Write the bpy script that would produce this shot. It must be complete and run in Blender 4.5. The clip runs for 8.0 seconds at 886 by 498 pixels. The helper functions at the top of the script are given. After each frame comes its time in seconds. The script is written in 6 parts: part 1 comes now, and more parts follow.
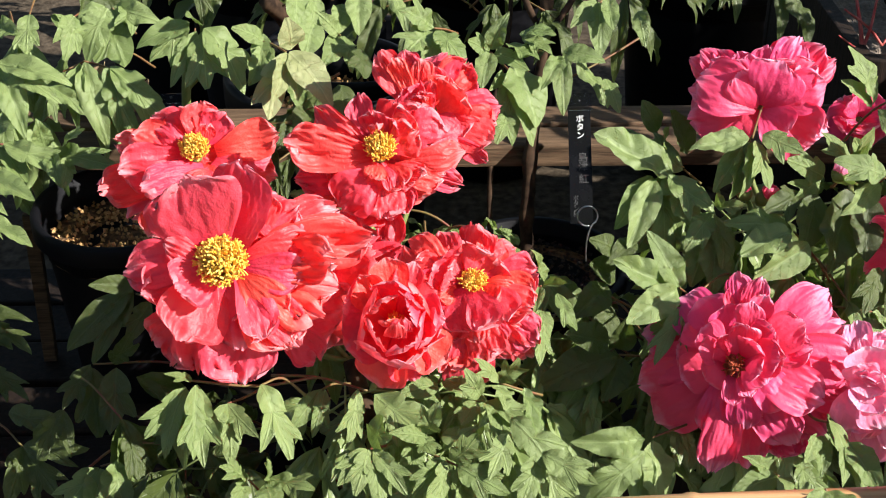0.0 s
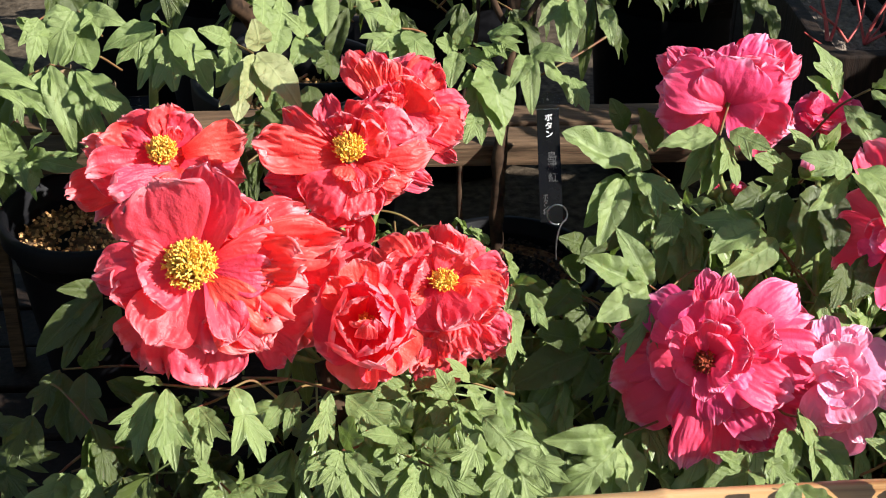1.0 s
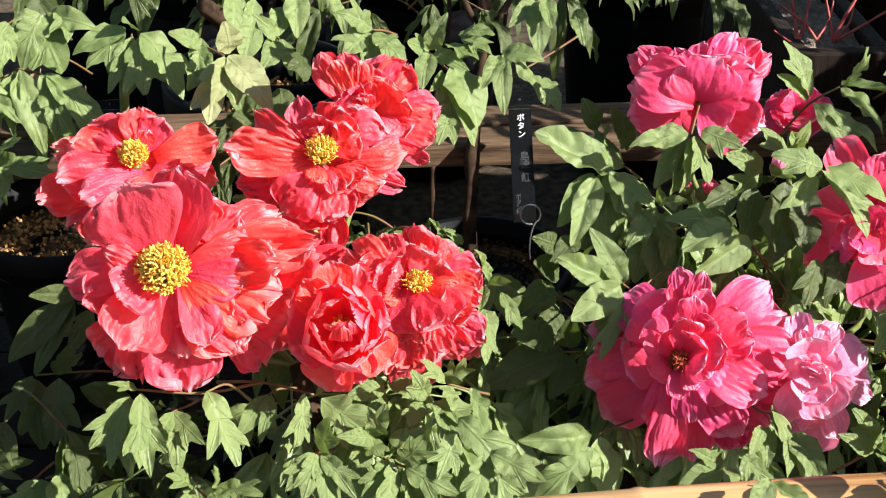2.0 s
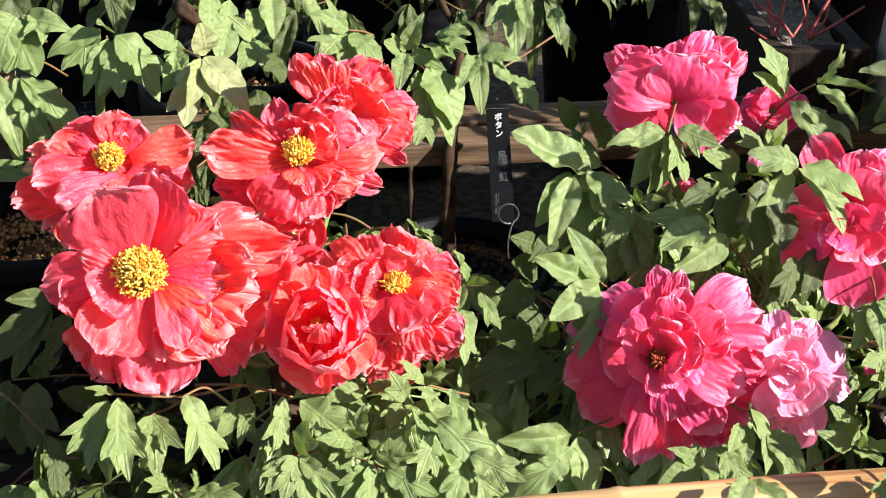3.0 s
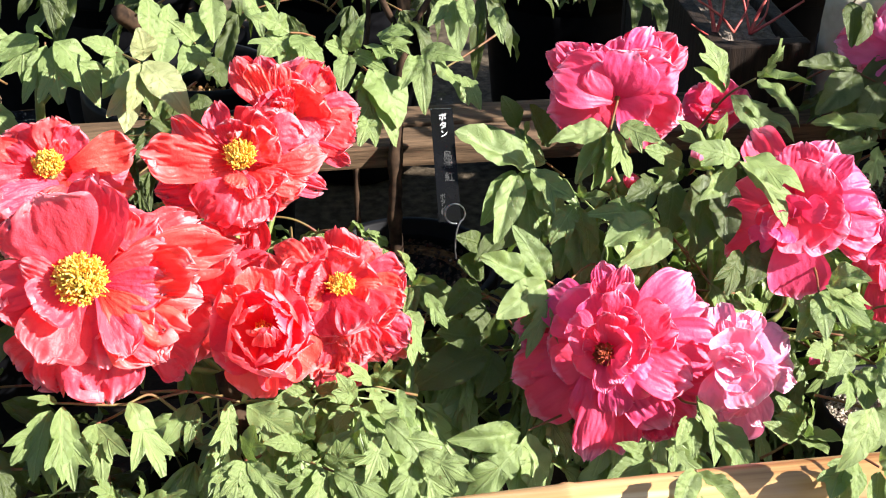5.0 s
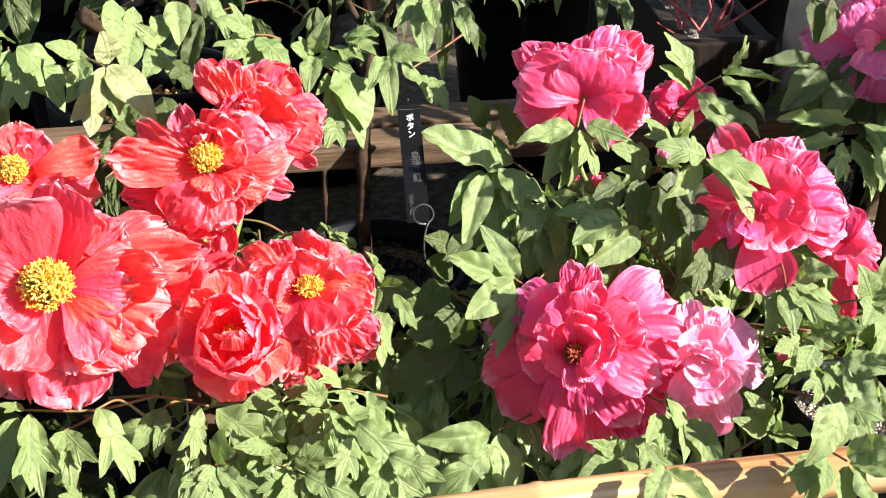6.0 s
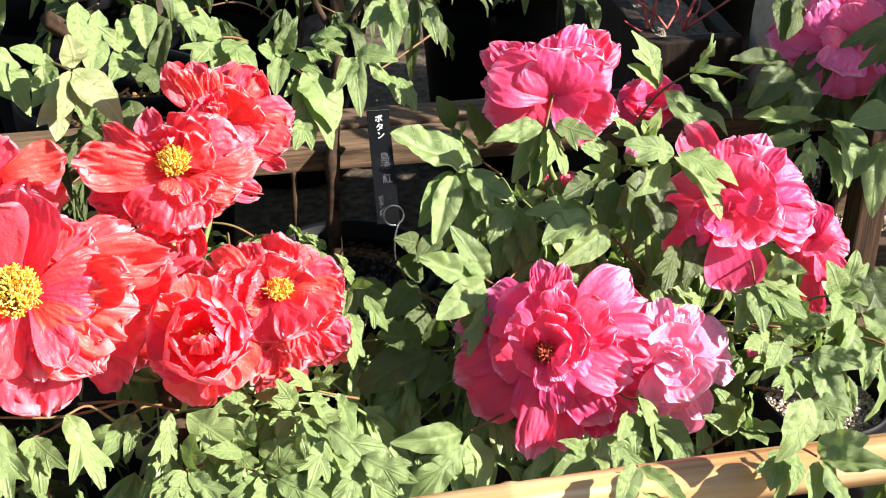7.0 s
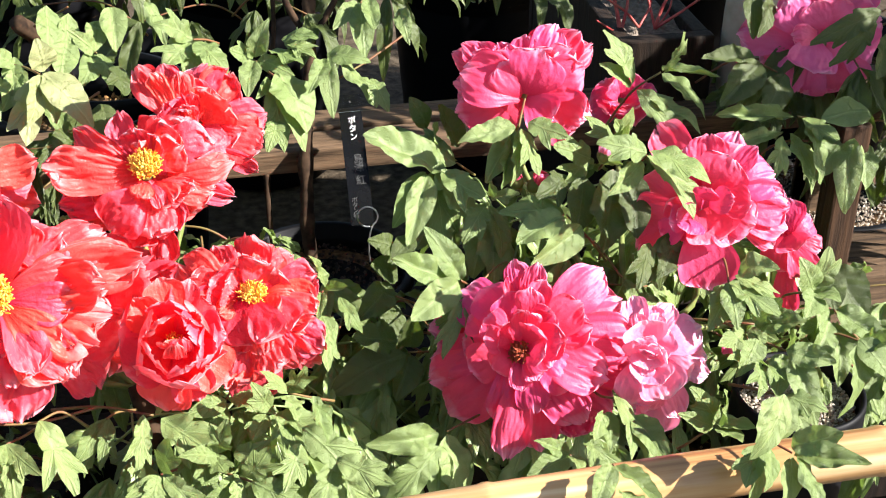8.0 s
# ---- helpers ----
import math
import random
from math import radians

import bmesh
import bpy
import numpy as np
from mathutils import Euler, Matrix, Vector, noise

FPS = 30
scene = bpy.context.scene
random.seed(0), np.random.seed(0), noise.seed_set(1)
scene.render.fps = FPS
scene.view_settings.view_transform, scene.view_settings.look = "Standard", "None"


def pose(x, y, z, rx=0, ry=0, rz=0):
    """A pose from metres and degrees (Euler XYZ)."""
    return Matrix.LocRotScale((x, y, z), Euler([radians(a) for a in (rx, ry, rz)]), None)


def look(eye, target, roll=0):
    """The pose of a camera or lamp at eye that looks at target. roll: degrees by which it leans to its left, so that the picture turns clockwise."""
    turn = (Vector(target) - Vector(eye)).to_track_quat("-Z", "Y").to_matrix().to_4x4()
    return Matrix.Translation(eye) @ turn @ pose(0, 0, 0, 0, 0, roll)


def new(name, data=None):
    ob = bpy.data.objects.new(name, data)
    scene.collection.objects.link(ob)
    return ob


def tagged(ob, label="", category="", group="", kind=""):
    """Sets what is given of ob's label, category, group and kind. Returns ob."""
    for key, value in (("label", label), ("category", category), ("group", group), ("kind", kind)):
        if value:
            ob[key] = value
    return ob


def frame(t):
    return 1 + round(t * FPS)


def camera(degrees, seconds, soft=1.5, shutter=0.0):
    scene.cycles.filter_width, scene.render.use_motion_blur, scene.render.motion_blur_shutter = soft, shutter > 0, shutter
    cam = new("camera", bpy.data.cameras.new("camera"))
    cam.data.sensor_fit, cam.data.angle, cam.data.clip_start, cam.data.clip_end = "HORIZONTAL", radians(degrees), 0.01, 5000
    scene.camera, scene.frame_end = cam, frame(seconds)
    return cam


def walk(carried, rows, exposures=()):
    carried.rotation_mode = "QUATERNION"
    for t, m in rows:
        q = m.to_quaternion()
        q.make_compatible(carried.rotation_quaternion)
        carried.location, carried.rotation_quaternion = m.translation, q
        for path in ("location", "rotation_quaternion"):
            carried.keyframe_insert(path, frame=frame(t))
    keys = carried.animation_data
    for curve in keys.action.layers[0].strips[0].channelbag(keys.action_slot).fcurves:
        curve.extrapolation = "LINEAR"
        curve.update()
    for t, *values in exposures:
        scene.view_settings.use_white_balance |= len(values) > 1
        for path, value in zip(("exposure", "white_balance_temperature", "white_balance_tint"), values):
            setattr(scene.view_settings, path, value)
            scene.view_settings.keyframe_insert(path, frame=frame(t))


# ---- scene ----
cam = camera(36.7, 8.0, 1.1)
# seconds, place in metres, turn in degrees: a hand-held pan from the path side of the rail
ROWS = [
    (0.0, 0.0000, 0.0000, 1.1500, 58.50, 0.00, -1.05),
    (0.5, 0.0012, 0.0000, 1.1504, 58.48, 0.00, -1.65),
    (1.0, 0.0017, 0.0002, 1.1502, 58.49, -0.06, -2.43),
    (1.5, 0.0015, 0.0003, 1.1499, 58.50, -0.12, -3.17),
    (1.7, 0.0016, 0.0004, 1.1502, 58.50, -0.12, -3.41),
    (2.8, 0.0044, 0.0029, 1.1532, 58.39, -0.08, -4.44),
    (3.0, 0.0054, 0.0032, 1.1532, 58.37, -0.10, -4.65),
    (3.5, 0.0086, 0.0021, 1.1508, 58.46, -0.08, -5.15),
    (4.0, 0.0104, 0.0024, 1.1488, 58.54, -0.07, -5.75),
    (4.5, 0.0131, 0.0024, 1.1486, 58.55, -0.03, -6.31),
    (6.0, 0.0199, 0.0028, 1.1479, 58.58, 0.03, -8.30),
    (6.5, 0.0214, 0.0034, 1.1480, 58.58, 0.01, -9.03),
    (7.0, 0.0232, 0.0041, 1.1482, 58.56, 0.02, -9.64),
    (7.5, 0.0249, 0.0047, 1.1475, 58.58, 0.03, -10.25),
    (8.0, 0.0261, 0.0053, 1.1473, 58.59, 0.03, -10.81),
]
EXPOSURES = [(0.0, 1.0), (1.5, 1.1), (3.5, 1.44), (6.0, 1.61), (8.0, 1.64)]
walk(cam, [(t, pose(x, y, z, rx, ry, rz)) for t, x, y, z, rx, ry, rz in ROWS], EXPOSURES)

# ---- daylight: a clear sky and one sun from the right of the path ----
SUN_FROM = Vector((0.78, -0.33, 0.53)).normalized()
world = bpy.data.worlds.new("sky")
scene.world = world
world.use_nodes = True
sky = world.node_tree.nodes.new("ShaderNodeTexSky")
sky.sky_type, sky.sun_disc = "NISHITA", False
sky.sun_elevation = math.asin(SUN_FROM.z)
sky.sun_rotation = math.atan2(SUN_FROM.x, SUN_FROM.y)
world.node_tree.links.new(sky.outputs[0], world.node_tree.nodes["Background"].inputs[0])
world.node_tree.nodes["Background"].inputs[1].default_value = 0.071
sun = new("sun", bpy.data.lights.new("sun", "SUN"))
sun.data.energy, sun.data.angle, sun.data.color = 5.85, radians(0.53), (1.0, 0.96, 0.91)
sun.matrix_basis = look((2, -1, 3), Vector((2, -1, 3)) - SUN_FROM)


# ---- materials ----
def material(name, rough=0.6, metal=0.0):
    m = bpy.data.materials.new(name)
    m.use_nodes = True
    bsdf = m.node_tree.nodes["Principled BSDF"]
    bsdf.inputs["Roughness"].default_value = rough
    bsdf.inputs["Metallic"].default_value = metal
    return m, m.node_tree, bsdf


def ramp(tree, source, *stops):
    n = tree.nodes.new("ShaderNodeValToRGB")
    e = n.color_ramp.elements
    while len(e) < len(stops):
        e.new(0.5)
    for i, (at, colour) in enumerate(stops):
        e[i].position, e[i].color = at, (*colour, 1)
    tree.links.new(source, n.inputs[0])
    return n.outputs[0]


def mixed(tree, a, b, fac, kind="MIX"):
    n = tree.nodes.new("ShaderNodeMix")
    n.data_type, n.blend_type = "RGBA", kind
    for sock, value in ((n.inputs[6], a), (n.inputs[7], b), (n.inputs[0], fac)):
        if isinstance(value, bpy.types.NodeSocket):
            tree.links.new(value, sock)
        else:
            sock.default_value = (*value, 1) if isinstance(value, tuple) else value
    return n.outputs[2]


def maths(tree, op, a, b=0.0, c=0.0):
    n = tree.nodes.new("ShaderNodeMath")
    n.operation = op
    for sock, value in zip(n.inputs, (a, b, c)):
        if isinstance(value, bpy.types.NodeSocket):
            tree.links.new(value, sock)
        else:
            sock.default_value = value
    return n.outputs[0]


def textured(tree, kind, scale, detail=4.0, stretch=(1, 1, 1), coords="Object"):
    tc = tree.nodes.new("ShaderNodeTexCoord")
    mp = tree.nodes.new("ShaderNodeMapping")
    mp.inputs["Scale"].default_value = stretch
    tree.links.new(tc.outputs[coords], mp.inputs[0])
    n = tree.nodes.new("ShaderNodeTex" + kind)
    n.inputs["Scale"].default_value = scale
    if kind == "Noise":
        n.inputs["Detail"].default_value = detail
    tree.links.new(mp.outputs[0], n.inputs["Vector"])
    return n


def bumped(tree, bsdf, height, strength, distance):
    b = tree.nodes.new("ShaderNodeBump")
    b.inputs["Strength"].default_value, b.inputs["Distance"].default_value = strength, distance
    tree.links.new(height, b.inputs["Height"])
    tree.links.new(b.outputs[0], bsdf.inputs["Normal"])
    return b


def see_through(m, tree, bsdf, colour, share):
    """Thin living tissue: part of the light passes through."""
    t = tree.nodes.new("ShaderNodeBsdfTranslucent")
    mix = tree.nodes.new("ShaderNodeMixShader")
    mix.inputs[0].default_value = share
    if isinstance(colour, bpy.types.NodeSocket):
        tree.links.new(colour, t.inputs[0])
    else:
        t.inputs[0].default_value = (*colour, 1)
    for link in bsdf.inputs["Normal"].links:
        tree.links.new(link.from_socket, t.inputs["Normal"])
    tree.links.new(bsdf.outputs[0], mix.inputs[1])
    tree.links.new(t.outputs[0], mix.inputs[2])
    tree.links.new(mix.outputs[0], tree.nodes["Material Output"].inputs[0])


def petal_material(name, deep, main, edge, share=0.48, rough=0.38, crumple=0.0028):
    """Petal tissue: deeper at the base, paler and crinkled towards the rim, with fine veins fanning along it."""
    m, tree, bsdf = material(name, rough)
    uv = tree.nodes.new("ShaderNodeUVMap")
    xyz = tree.nodes.new("ShaderNodeSeparateXYZ")
    tree.links.new(uv.outputs[0], xyz.inputs[0])
    along = xyz.outputs[1]
    info = tree.nodes.new("ShaderNodeObjectInfo")
    blot = textured(tree, "Noise", 38.0, 3)
    tone = maths(tree, "ADD", along, maths(tree, "MULTIPLY", maths(tree, "SUBTRACT", blot.outputs[0], 0.5), 0.5))
    base = ramp(tree, tone, (0.0, deep), (0.35, main), (0.84, main), (1.0, edge))
    vein = tree.nodes.new("ShaderNodeTexNoise")
    vm = tree.nodes.new("ShaderNodeMapping")
    vm.inputs["Scale"].default_value = (17, 1.4, 1)
    tree.links.new(uv.outputs[0], vm.inputs[0])
    tree.links.new(vm.outputs[0], vein.inputs["Vector"])
    vein.inputs["Scale"].default_value = 1.0
    base = mixed(tree, base, deep, maths(tree, "MULTIPLY", vein.outputs[0], 0.22))
    streak = ramp(tree, maths(tree, "MULTIPLY", vein.outputs[0], maths(tree, "ADD", along, 0.35)), (0.55, (0, 0, 0)), (0.95, (0.12, 0.12, 0.12)))
    base = mixed(tree, base, edge, streak)
    hsv = tree.nodes.new("ShaderNodeHueSaturation")
    tree.links.new(base, hsv.inputs["Color"])
    tree.links.new(maths(tree, "MULTIPLY_ADD", info.outputs["Random"], 0.02, 0.488), hsv.inputs["Hue"])
    tree.links.new(maths(tree, "MULTIPLY_ADD", info.outputs["Random"], 0.2, 0.9), hsv.inputs["Value"])
    tree.links.new(hsv.outputs[0], bsdf.inputs["Base Color"])
    crinkle = textured(tree, "Noise", 190.0, 3)
    height = maths(tree, "ADD", maths(tree, "ABSOLUTE", maths(tree, "SUBTRACT", crinkle.outputs[0], 0.5)), maths(tree, "MULTIPLY", vein.outputs[0], 0.3))
    fine = textured(tree, "Noise", 260.0, 2)
    bumped(tree, bsdf, maths(tree, "ADD", height, maths(tree, "MULTIPLY", fine.outputs[0], 0.15)), 0.9, crumple)
    bsdf.inputs["Sheen Weight"].default_value = 0.6
    bsdf.inputs["Sheen Roughness"].default_value = 0.35
    bsdf.inputs["Sheen Tint"].default_value = (1.0, 0.8, 0.9, 1)
    bsdf.inputs["Specular IOR Level"].default_value = 0.55
    see_through(m, tree, bsdf, mixed(tree, hsv.outputs[0], (0.95, main[1] * 0.3, main[2] * 0.45), 0.45), share)
    return m


RED = petal_material("red_petal", (0.7, 0.014, 0.04), (0.9, 0.078, 0.084), (0.96, 0.34, 0.36), 0.42, 0.5, 0.0016)
PINK = petal_material("pink_petal", (0.62, 0.01, 0.07), (0.87, 0.07, 0.18), (0.94, 0.36, 0.53), 0.36, 0.52, 0.0009)
# a paler pink for one double bloom and a small bud
PALER_PINK = petal_material("paler_pink_petal", (0.82, 0.1, 0.24), (0.93, 0.34, 0.5), (0.97, 0.74, 0.84), 0.36, 0.48, 0.0008)
MAUVE = petal_material("mauve_petal", (0.62, 0.04, 0.17), (0.86, 0.17, 0.38), (0.92, 0.44, 0.63), 0.42, 0.42, 0.0011)


def leaf_material(name, dark, light, rough=0.42, share=0.27):
    """Peony leaf: matt, a pale midrib and side veins in relief, blotched."""
    m, tree, bsdf = material(name, rough)
    uv = tree.nodes.new("ShaderNodeUVMap")
    xyz = tree.nodes.new("ShaderNodeSeparateXYZ")
    tree.links.new(uv.outputs[0], xyz.inputs[0])
    across = maths(tree, "ABSOLUTE", maths(tree, "MULTIPLY_ADD", xyz.outputs[0], 2.0, -1.0))
    rib = maths(tree, "GREATER_THAN", 0.03, across)
    wobble = textured(tree, "Noise", 45.0, 2)
    slant = maths(tree, "ADD", maths(tree, "MULTIPLY_ADD", across, -0.34, xyz.outputs[1]), maths(tree, "MULTIPLY", wobble.outputs[0], 0.16))
    wave = maths(tree, "ABSOLUTE", maths(tree, "SINE", maths(tree, "MULTIPLY", slant, 21.0)))
    side = maths(tree, "GREATER_THAN", 0.12, wave)
    veins = maths(tree, "MAXIMUM", rib, maths(tree, "MULTIPLY", side, 0.45))
    info = tree.nodes.new("ShaderNodeObjectInfo")
    island = tree.nodes.new("ShaderNodeNewGeometry")
    chance = maths(tree, "FRACT", maths(tree, "ADD", info.outputs["Random"], island.outputs["Random Per Island"]))
    blot = textured(tree, "Noise", 30.0, 4)
    base = mixed(tree, dark, light, maths(tree, "ADD", maths(tree, "MULTIPLY", blot.outputs[0], 0.5), maths(tree, "MULTIPLY", chance, 0.5)))
    base = mixed(tree, base, tuple(min(1, c * 1.7 + 0.03) for c in light), maths(tree, "MULTIPLY", veins, 0.2))
    tree.links.new(base, bsdf.inputs["Base Color"])
    pucker = textured(tree, "Noise", 110.0, 3)
    groove = maths(tree, "MINIMUM", maths(tree, "MULTIPLY", wave, 3.4), 1.0)
    keel = maths(tree, "MINIMUM", maths(tree, "MULTIPLY", across, 9.0), 1.0)
    relief = maths(tree, "ADD", maths(tree, "MULTIPLY", groove, 0.2), maths(tree, "MULTIPLY", keel, 0.6))
    bumped(tree, bsdf, maths(tree, "ADD", relief, maths(tree, "MULTIPLY", pucker.outputs[0], 0.35)), 0.9, 0.0016)
    bsdf.inputs["Specular IOR Level"].default_value = 0.5
    see_through(m, tree, bsdf, mixed(tree, base, (0.3, 0.5, 0.03), 0.4), share)
    return m


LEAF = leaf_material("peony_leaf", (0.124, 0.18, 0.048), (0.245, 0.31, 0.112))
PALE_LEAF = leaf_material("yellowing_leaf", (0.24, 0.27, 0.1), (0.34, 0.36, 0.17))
# leaf green darkened so the colour itself carries the shade low and behind
SHADE_TONE_LEAF = leaf_material("shade_tone_leaf", (0.05, 0.07, 0.016), (0.088, 0.115, 0.03))


def stalk_material(name, a, b, rough=0.5):
    m, tree, bsdf = material(name, rough)
    n = textured(tree, "Noise", 60.0, 4)
    tree.links.new(ramp(tree, n.outputs[0], (0.35, a), (0.65, b)), bsdf.inputs["Base Color"])
    bsdf.inputs["Specular IOR Level"].default_value = 0.08 if rough > 0.8 else 0.3
    bumped(tree, bsdf, n.outputs[0], 0.3, 0.001)
    return m


STALK = stalk_material("red_stalk", (0.15, 0.045, 0.025), (0.15, 0.12, 0.04))
GREEN_STALK = stalk_material("green_stalk", (0.1, 0.14, 0.035), (0.19, 0.21, 0.06))
RED_STEM = stalk_material("crimson_stem", (0.3, 0.03, 0.03), (0.4, 0.1, 0.08))
BARK = stalk_material("peony_bark", (0.016, 0.01, 0.007), (0.07, 0.042, 0.025), 0.85)


def anther_material(name, a, b):
    m, tree, bsdf = material(name, 0.7)
    info = tree.nodes.new("ShaderNodeNewGeometry")
    tree.links.new(mixed(tree, a, b, info.outputs["Random Per Island"]), bsdf.inputs["Base Color"])
    see_through(m, tree, bsdf, (0.8, 0.5, 0.05), 0.12)
    return m


YELLOW = anther_material("yellow_anther", (0.82, 0.4, 0.025), (0.95, 0.76, 0.16))
ORANGE = anther_material("orange_anther", (0.7, 0.13, 0.015), (0.8, 0.36, 0.05))
MAROON = anther_material("maroon_anther", (0.2, 0.015, 0.01), (0.4, 0.08, 0.02))


def wood_material(name, a, b, stretch, rough=0.75):
    m, tree, bsdf = material(name, rough)
    info = tree.nodes.new("ShaderNodeObjectInfo")
    grain = textured(tree, "Noise", 9.0, 6, stretch)
    fibre = textured(tree, "Noise", 55.0, 3, stretch)
    tone = maths(tree, "ADD", maths(tree, "MULTIPLY", grain.outputs[0], 0.7), maths(tree, "MULTIPLY", fibre.outputs[0], 0.3))
    col = ramp(tree, tone, (0.36, a), (0.62, b))
    stain = textured(tree, "Noise", 3.5, 4)
    col = mixed(tree, col, tuple(c * 0.45 for c in a), ramp(tree, stain.outputs[0], (0.5, (0, 0, 0)), (0.75, (0.7, 0.7, 0.7))))
    hsv = tree.nodes.new("ShaderNodeHueSaturation")
    tree.links.new(col, hsv.inputs["Color"])
    tree.links.new(maths(tree, "MULTIPLY_ADD", info.outputs["Random"], 0.4, 0.8), hsv.inputs["Value"])
    tree.links.new(hsv.outputs[0], bsdf.inputs["Base Color"])
    bsdf.inputs["Specular IOR Level"].default_value = 0.2
    bumped(tree, bsdf, tone, 0.5, 0.003)
    return m


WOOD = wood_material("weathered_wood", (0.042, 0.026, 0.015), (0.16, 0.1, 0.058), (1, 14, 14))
# wood taken nearly black in place of the shade on bench and planter
DARK_WOOD = wood_material("shade_dark_wood", (0.006, 0.0036, 0.0024), (0.02, 0.0115, 0.007), (14, 14, 1))
BROWN_WOOD = wood_material("brown_post_wood", (0.013, 0.0065, 0.0035), (0.045, 0.022, 0.011), (14, 14, 1))


def bamboo_material():
    m, tree, bsdf = material("bamboo", 0.28)
    streak = textured(tree, "Noise", 7.0, 6, (0.45, 12, 12))
    mottle = textured(tree, "Noise", 16.0, 5, (0.8, 2, 2))
    col = ramp(tree, streak.outputs[0], (0.34, (0.22, 0.1, 0.035)), (0.46, (0.4, 0.215, 0.085)), (0.56, (0.47, 0.285, 0.13)), (0.68, (0.58, 0.42, 0.24)))
    col = mixed(tree, col, (0.3, 0.13, 0.045), ramp(tree, mottle.outputs[0], (0.6, (0, 0, 0)), (0.75, (0.55, 0.55, 0.55))))
    tree.links.new(col, bsdf.inputs["Base Color"])
    bumped(tree, bsdf, streak.outputs[0], 0.15, 0.001)
    return m


BAMBOO = bamboo_material()


def plastic_material(name, colour, rough, gloss=0.3):
    m, tree, bsdf = material(name, rough)
    bsdf.inputs["Specular IOR Level"].default_value = gloss
    n = textured(tree, "Noise", 25.0, 5)
    tree.links.new(mixed(tree, colour, tuple(c * 2.2 + 0.001 for c in colour), ramp(tree, n.outputs[0], (0.5, (0, 0, 0)), (0.8, (0.8, 0.8, 0.8)))), bsdf.inputs["Base Color"])
    tree.links.new(maths(tree, "MULTIPLY_ADD", n.outputs[0], 0.3, rough - 0.1), bsdf.inputs["Roughness"])
    return m


POT_BLACK = plastic_material("black_plastic", (0.004, 0.004, 0.005), 0.5, 0.12)
BAG_BLACK = plastic_material("black_film", (0.012, 0.013, 0.018), 0.25, 0.6)


def soil_material(name, a, b, scale=140.0):
    m, tree, bsdf = material(name, 0.95)
    n = textured(tree, "Noise", scale, 6)
    v = textured(tree, "Noise", 12.0, 3)
    col = mixed(tree, ramp(tree, n.outputs[0], (0.35, a), (0.65, b)), a, ramp(tree, v.outputs[0], (0.45, (0, 0, 0)), (0.7, (0.7, 0.7, 0.7))))
    tree.links.new(col, bsdf.inputs["Base Color"])
    bsdf.inputs["Specular IOR Level"].default_value = 0.1
    bumped(tree, bsdf, n.outputs[0], 0.9, 0.006)
    return m


SOIL = soil_material("brown_soil", (0.06, 0.035, 0.02), (0.2, 0.12, 0.06))
GREY_SOIL = soil_material("grey_soil", (0.1, 0.08, 0.062), (0.25, 0.2, 0.16))
GROUND = soil_material("trodden_earth", (0.04, 0.03, 0.02), (0.1, 0.077, 0.053), 60.0)


def grain_material(name, *colours):
    m, tree, bsdf = material(name, 0.9)
    info = tree.nodes.new("ShaderNodeNewGeometry")
    stops = [(i / (len(colours) - 1), c) for i, c in enumerate(colours)]
    tree.links.new(ramp(tree, info.outputs["Random Per Island"], *stops), bsdf.inputs["Base Color"])
    n = textured(tree, "Noise", 400.0, 3)
    bumped(tree, bsdf, n.outputs[0], 0.5, 0.001)
    return m


AKADAMA = grain_material("clay_granules", (0.2, 0.09, 0.03), (0.42, 0.23, 0.08), (0.55, 0.34, 0.14))
# dark granules: the shade inside the rear pots is put into their colour
LOAM = grain_material("shade_dark_loam", (0.012, 0.008, 0.006), (0.035, 0.022, 0.015), (0.07, 0.045, 0.03))
PUMICE = grain_material("pumice_grit", (0.14, 0.11, 0.085), (0.36, 0.3, 0.235), (0.58, 0.52, 0.43))
BLACK_CARD = plastic_material("black_card", (0.004, 0.004, 0.0045), 0.22, 0.2)
WHITE_INK, _t, _b = material("white_ink", 0.6)
_b.inputs["Base Color"].default_value = (0.8, 0.8, 0.8, 1)
GREY_INK, _t, _b = material("grey_ink", 0.6)
_b.inputs["Base Color"].default_value = (0.04, 0.04, 0.04, 1)
WIRE, _t, _b = material("steel_wire", 0.35, 0.9)
_b.inputs["Base Color"].default_value = (0.55, 0.55, 0.55, 1)
CLEAR, _t, _b = material("clear_plastic", 0.08)
_b.inputs["Transmission Weight"].default_value = 1.0
_b.inputs["IOR"].default_value = 1.2
STONE = soil_material("pale_stone", (0.3, 0.27, 0.2), (0.42, 0.38, 0.3), 30.0)

# ---- building blocks ----
PLACED = {}


def thing(name, at, label, category, group="", kind=""):
    ob = new(name)
    ob.empty_display_size = 0.05
    ob.matrix_basis = Matrix.Translation(at)
    PLACED[ob] = ob.matrix_basis.copy()
    return tagged(ob, label, category, group, kind)


def part(name, mesh, mat, parent, label="", m=None, kind=""):
    """One mesh object under a thing or a part; the mesh lies at m in the world."""
    if isinstance(mesh, bmesh.types.BMesh):
        data = bpy.data.meshes.new(name)
        mesh.to_mesh(data)
        mesh.free()
        mesh = data
    if not mesh.materials:
        mesh.materials.append(mat)
    ob = new(name, mesh)
    m = m if m is not None else Matrix.Identity(4)
    if parent is not None:
        ob.parent = parent
        ob.matrix_parent_inverse = PLACED[parent].inverted()
    ob.matrix_basis = m
    PLACED[ob] = m.copy()
    return tagged(ob, label, kind=kind)


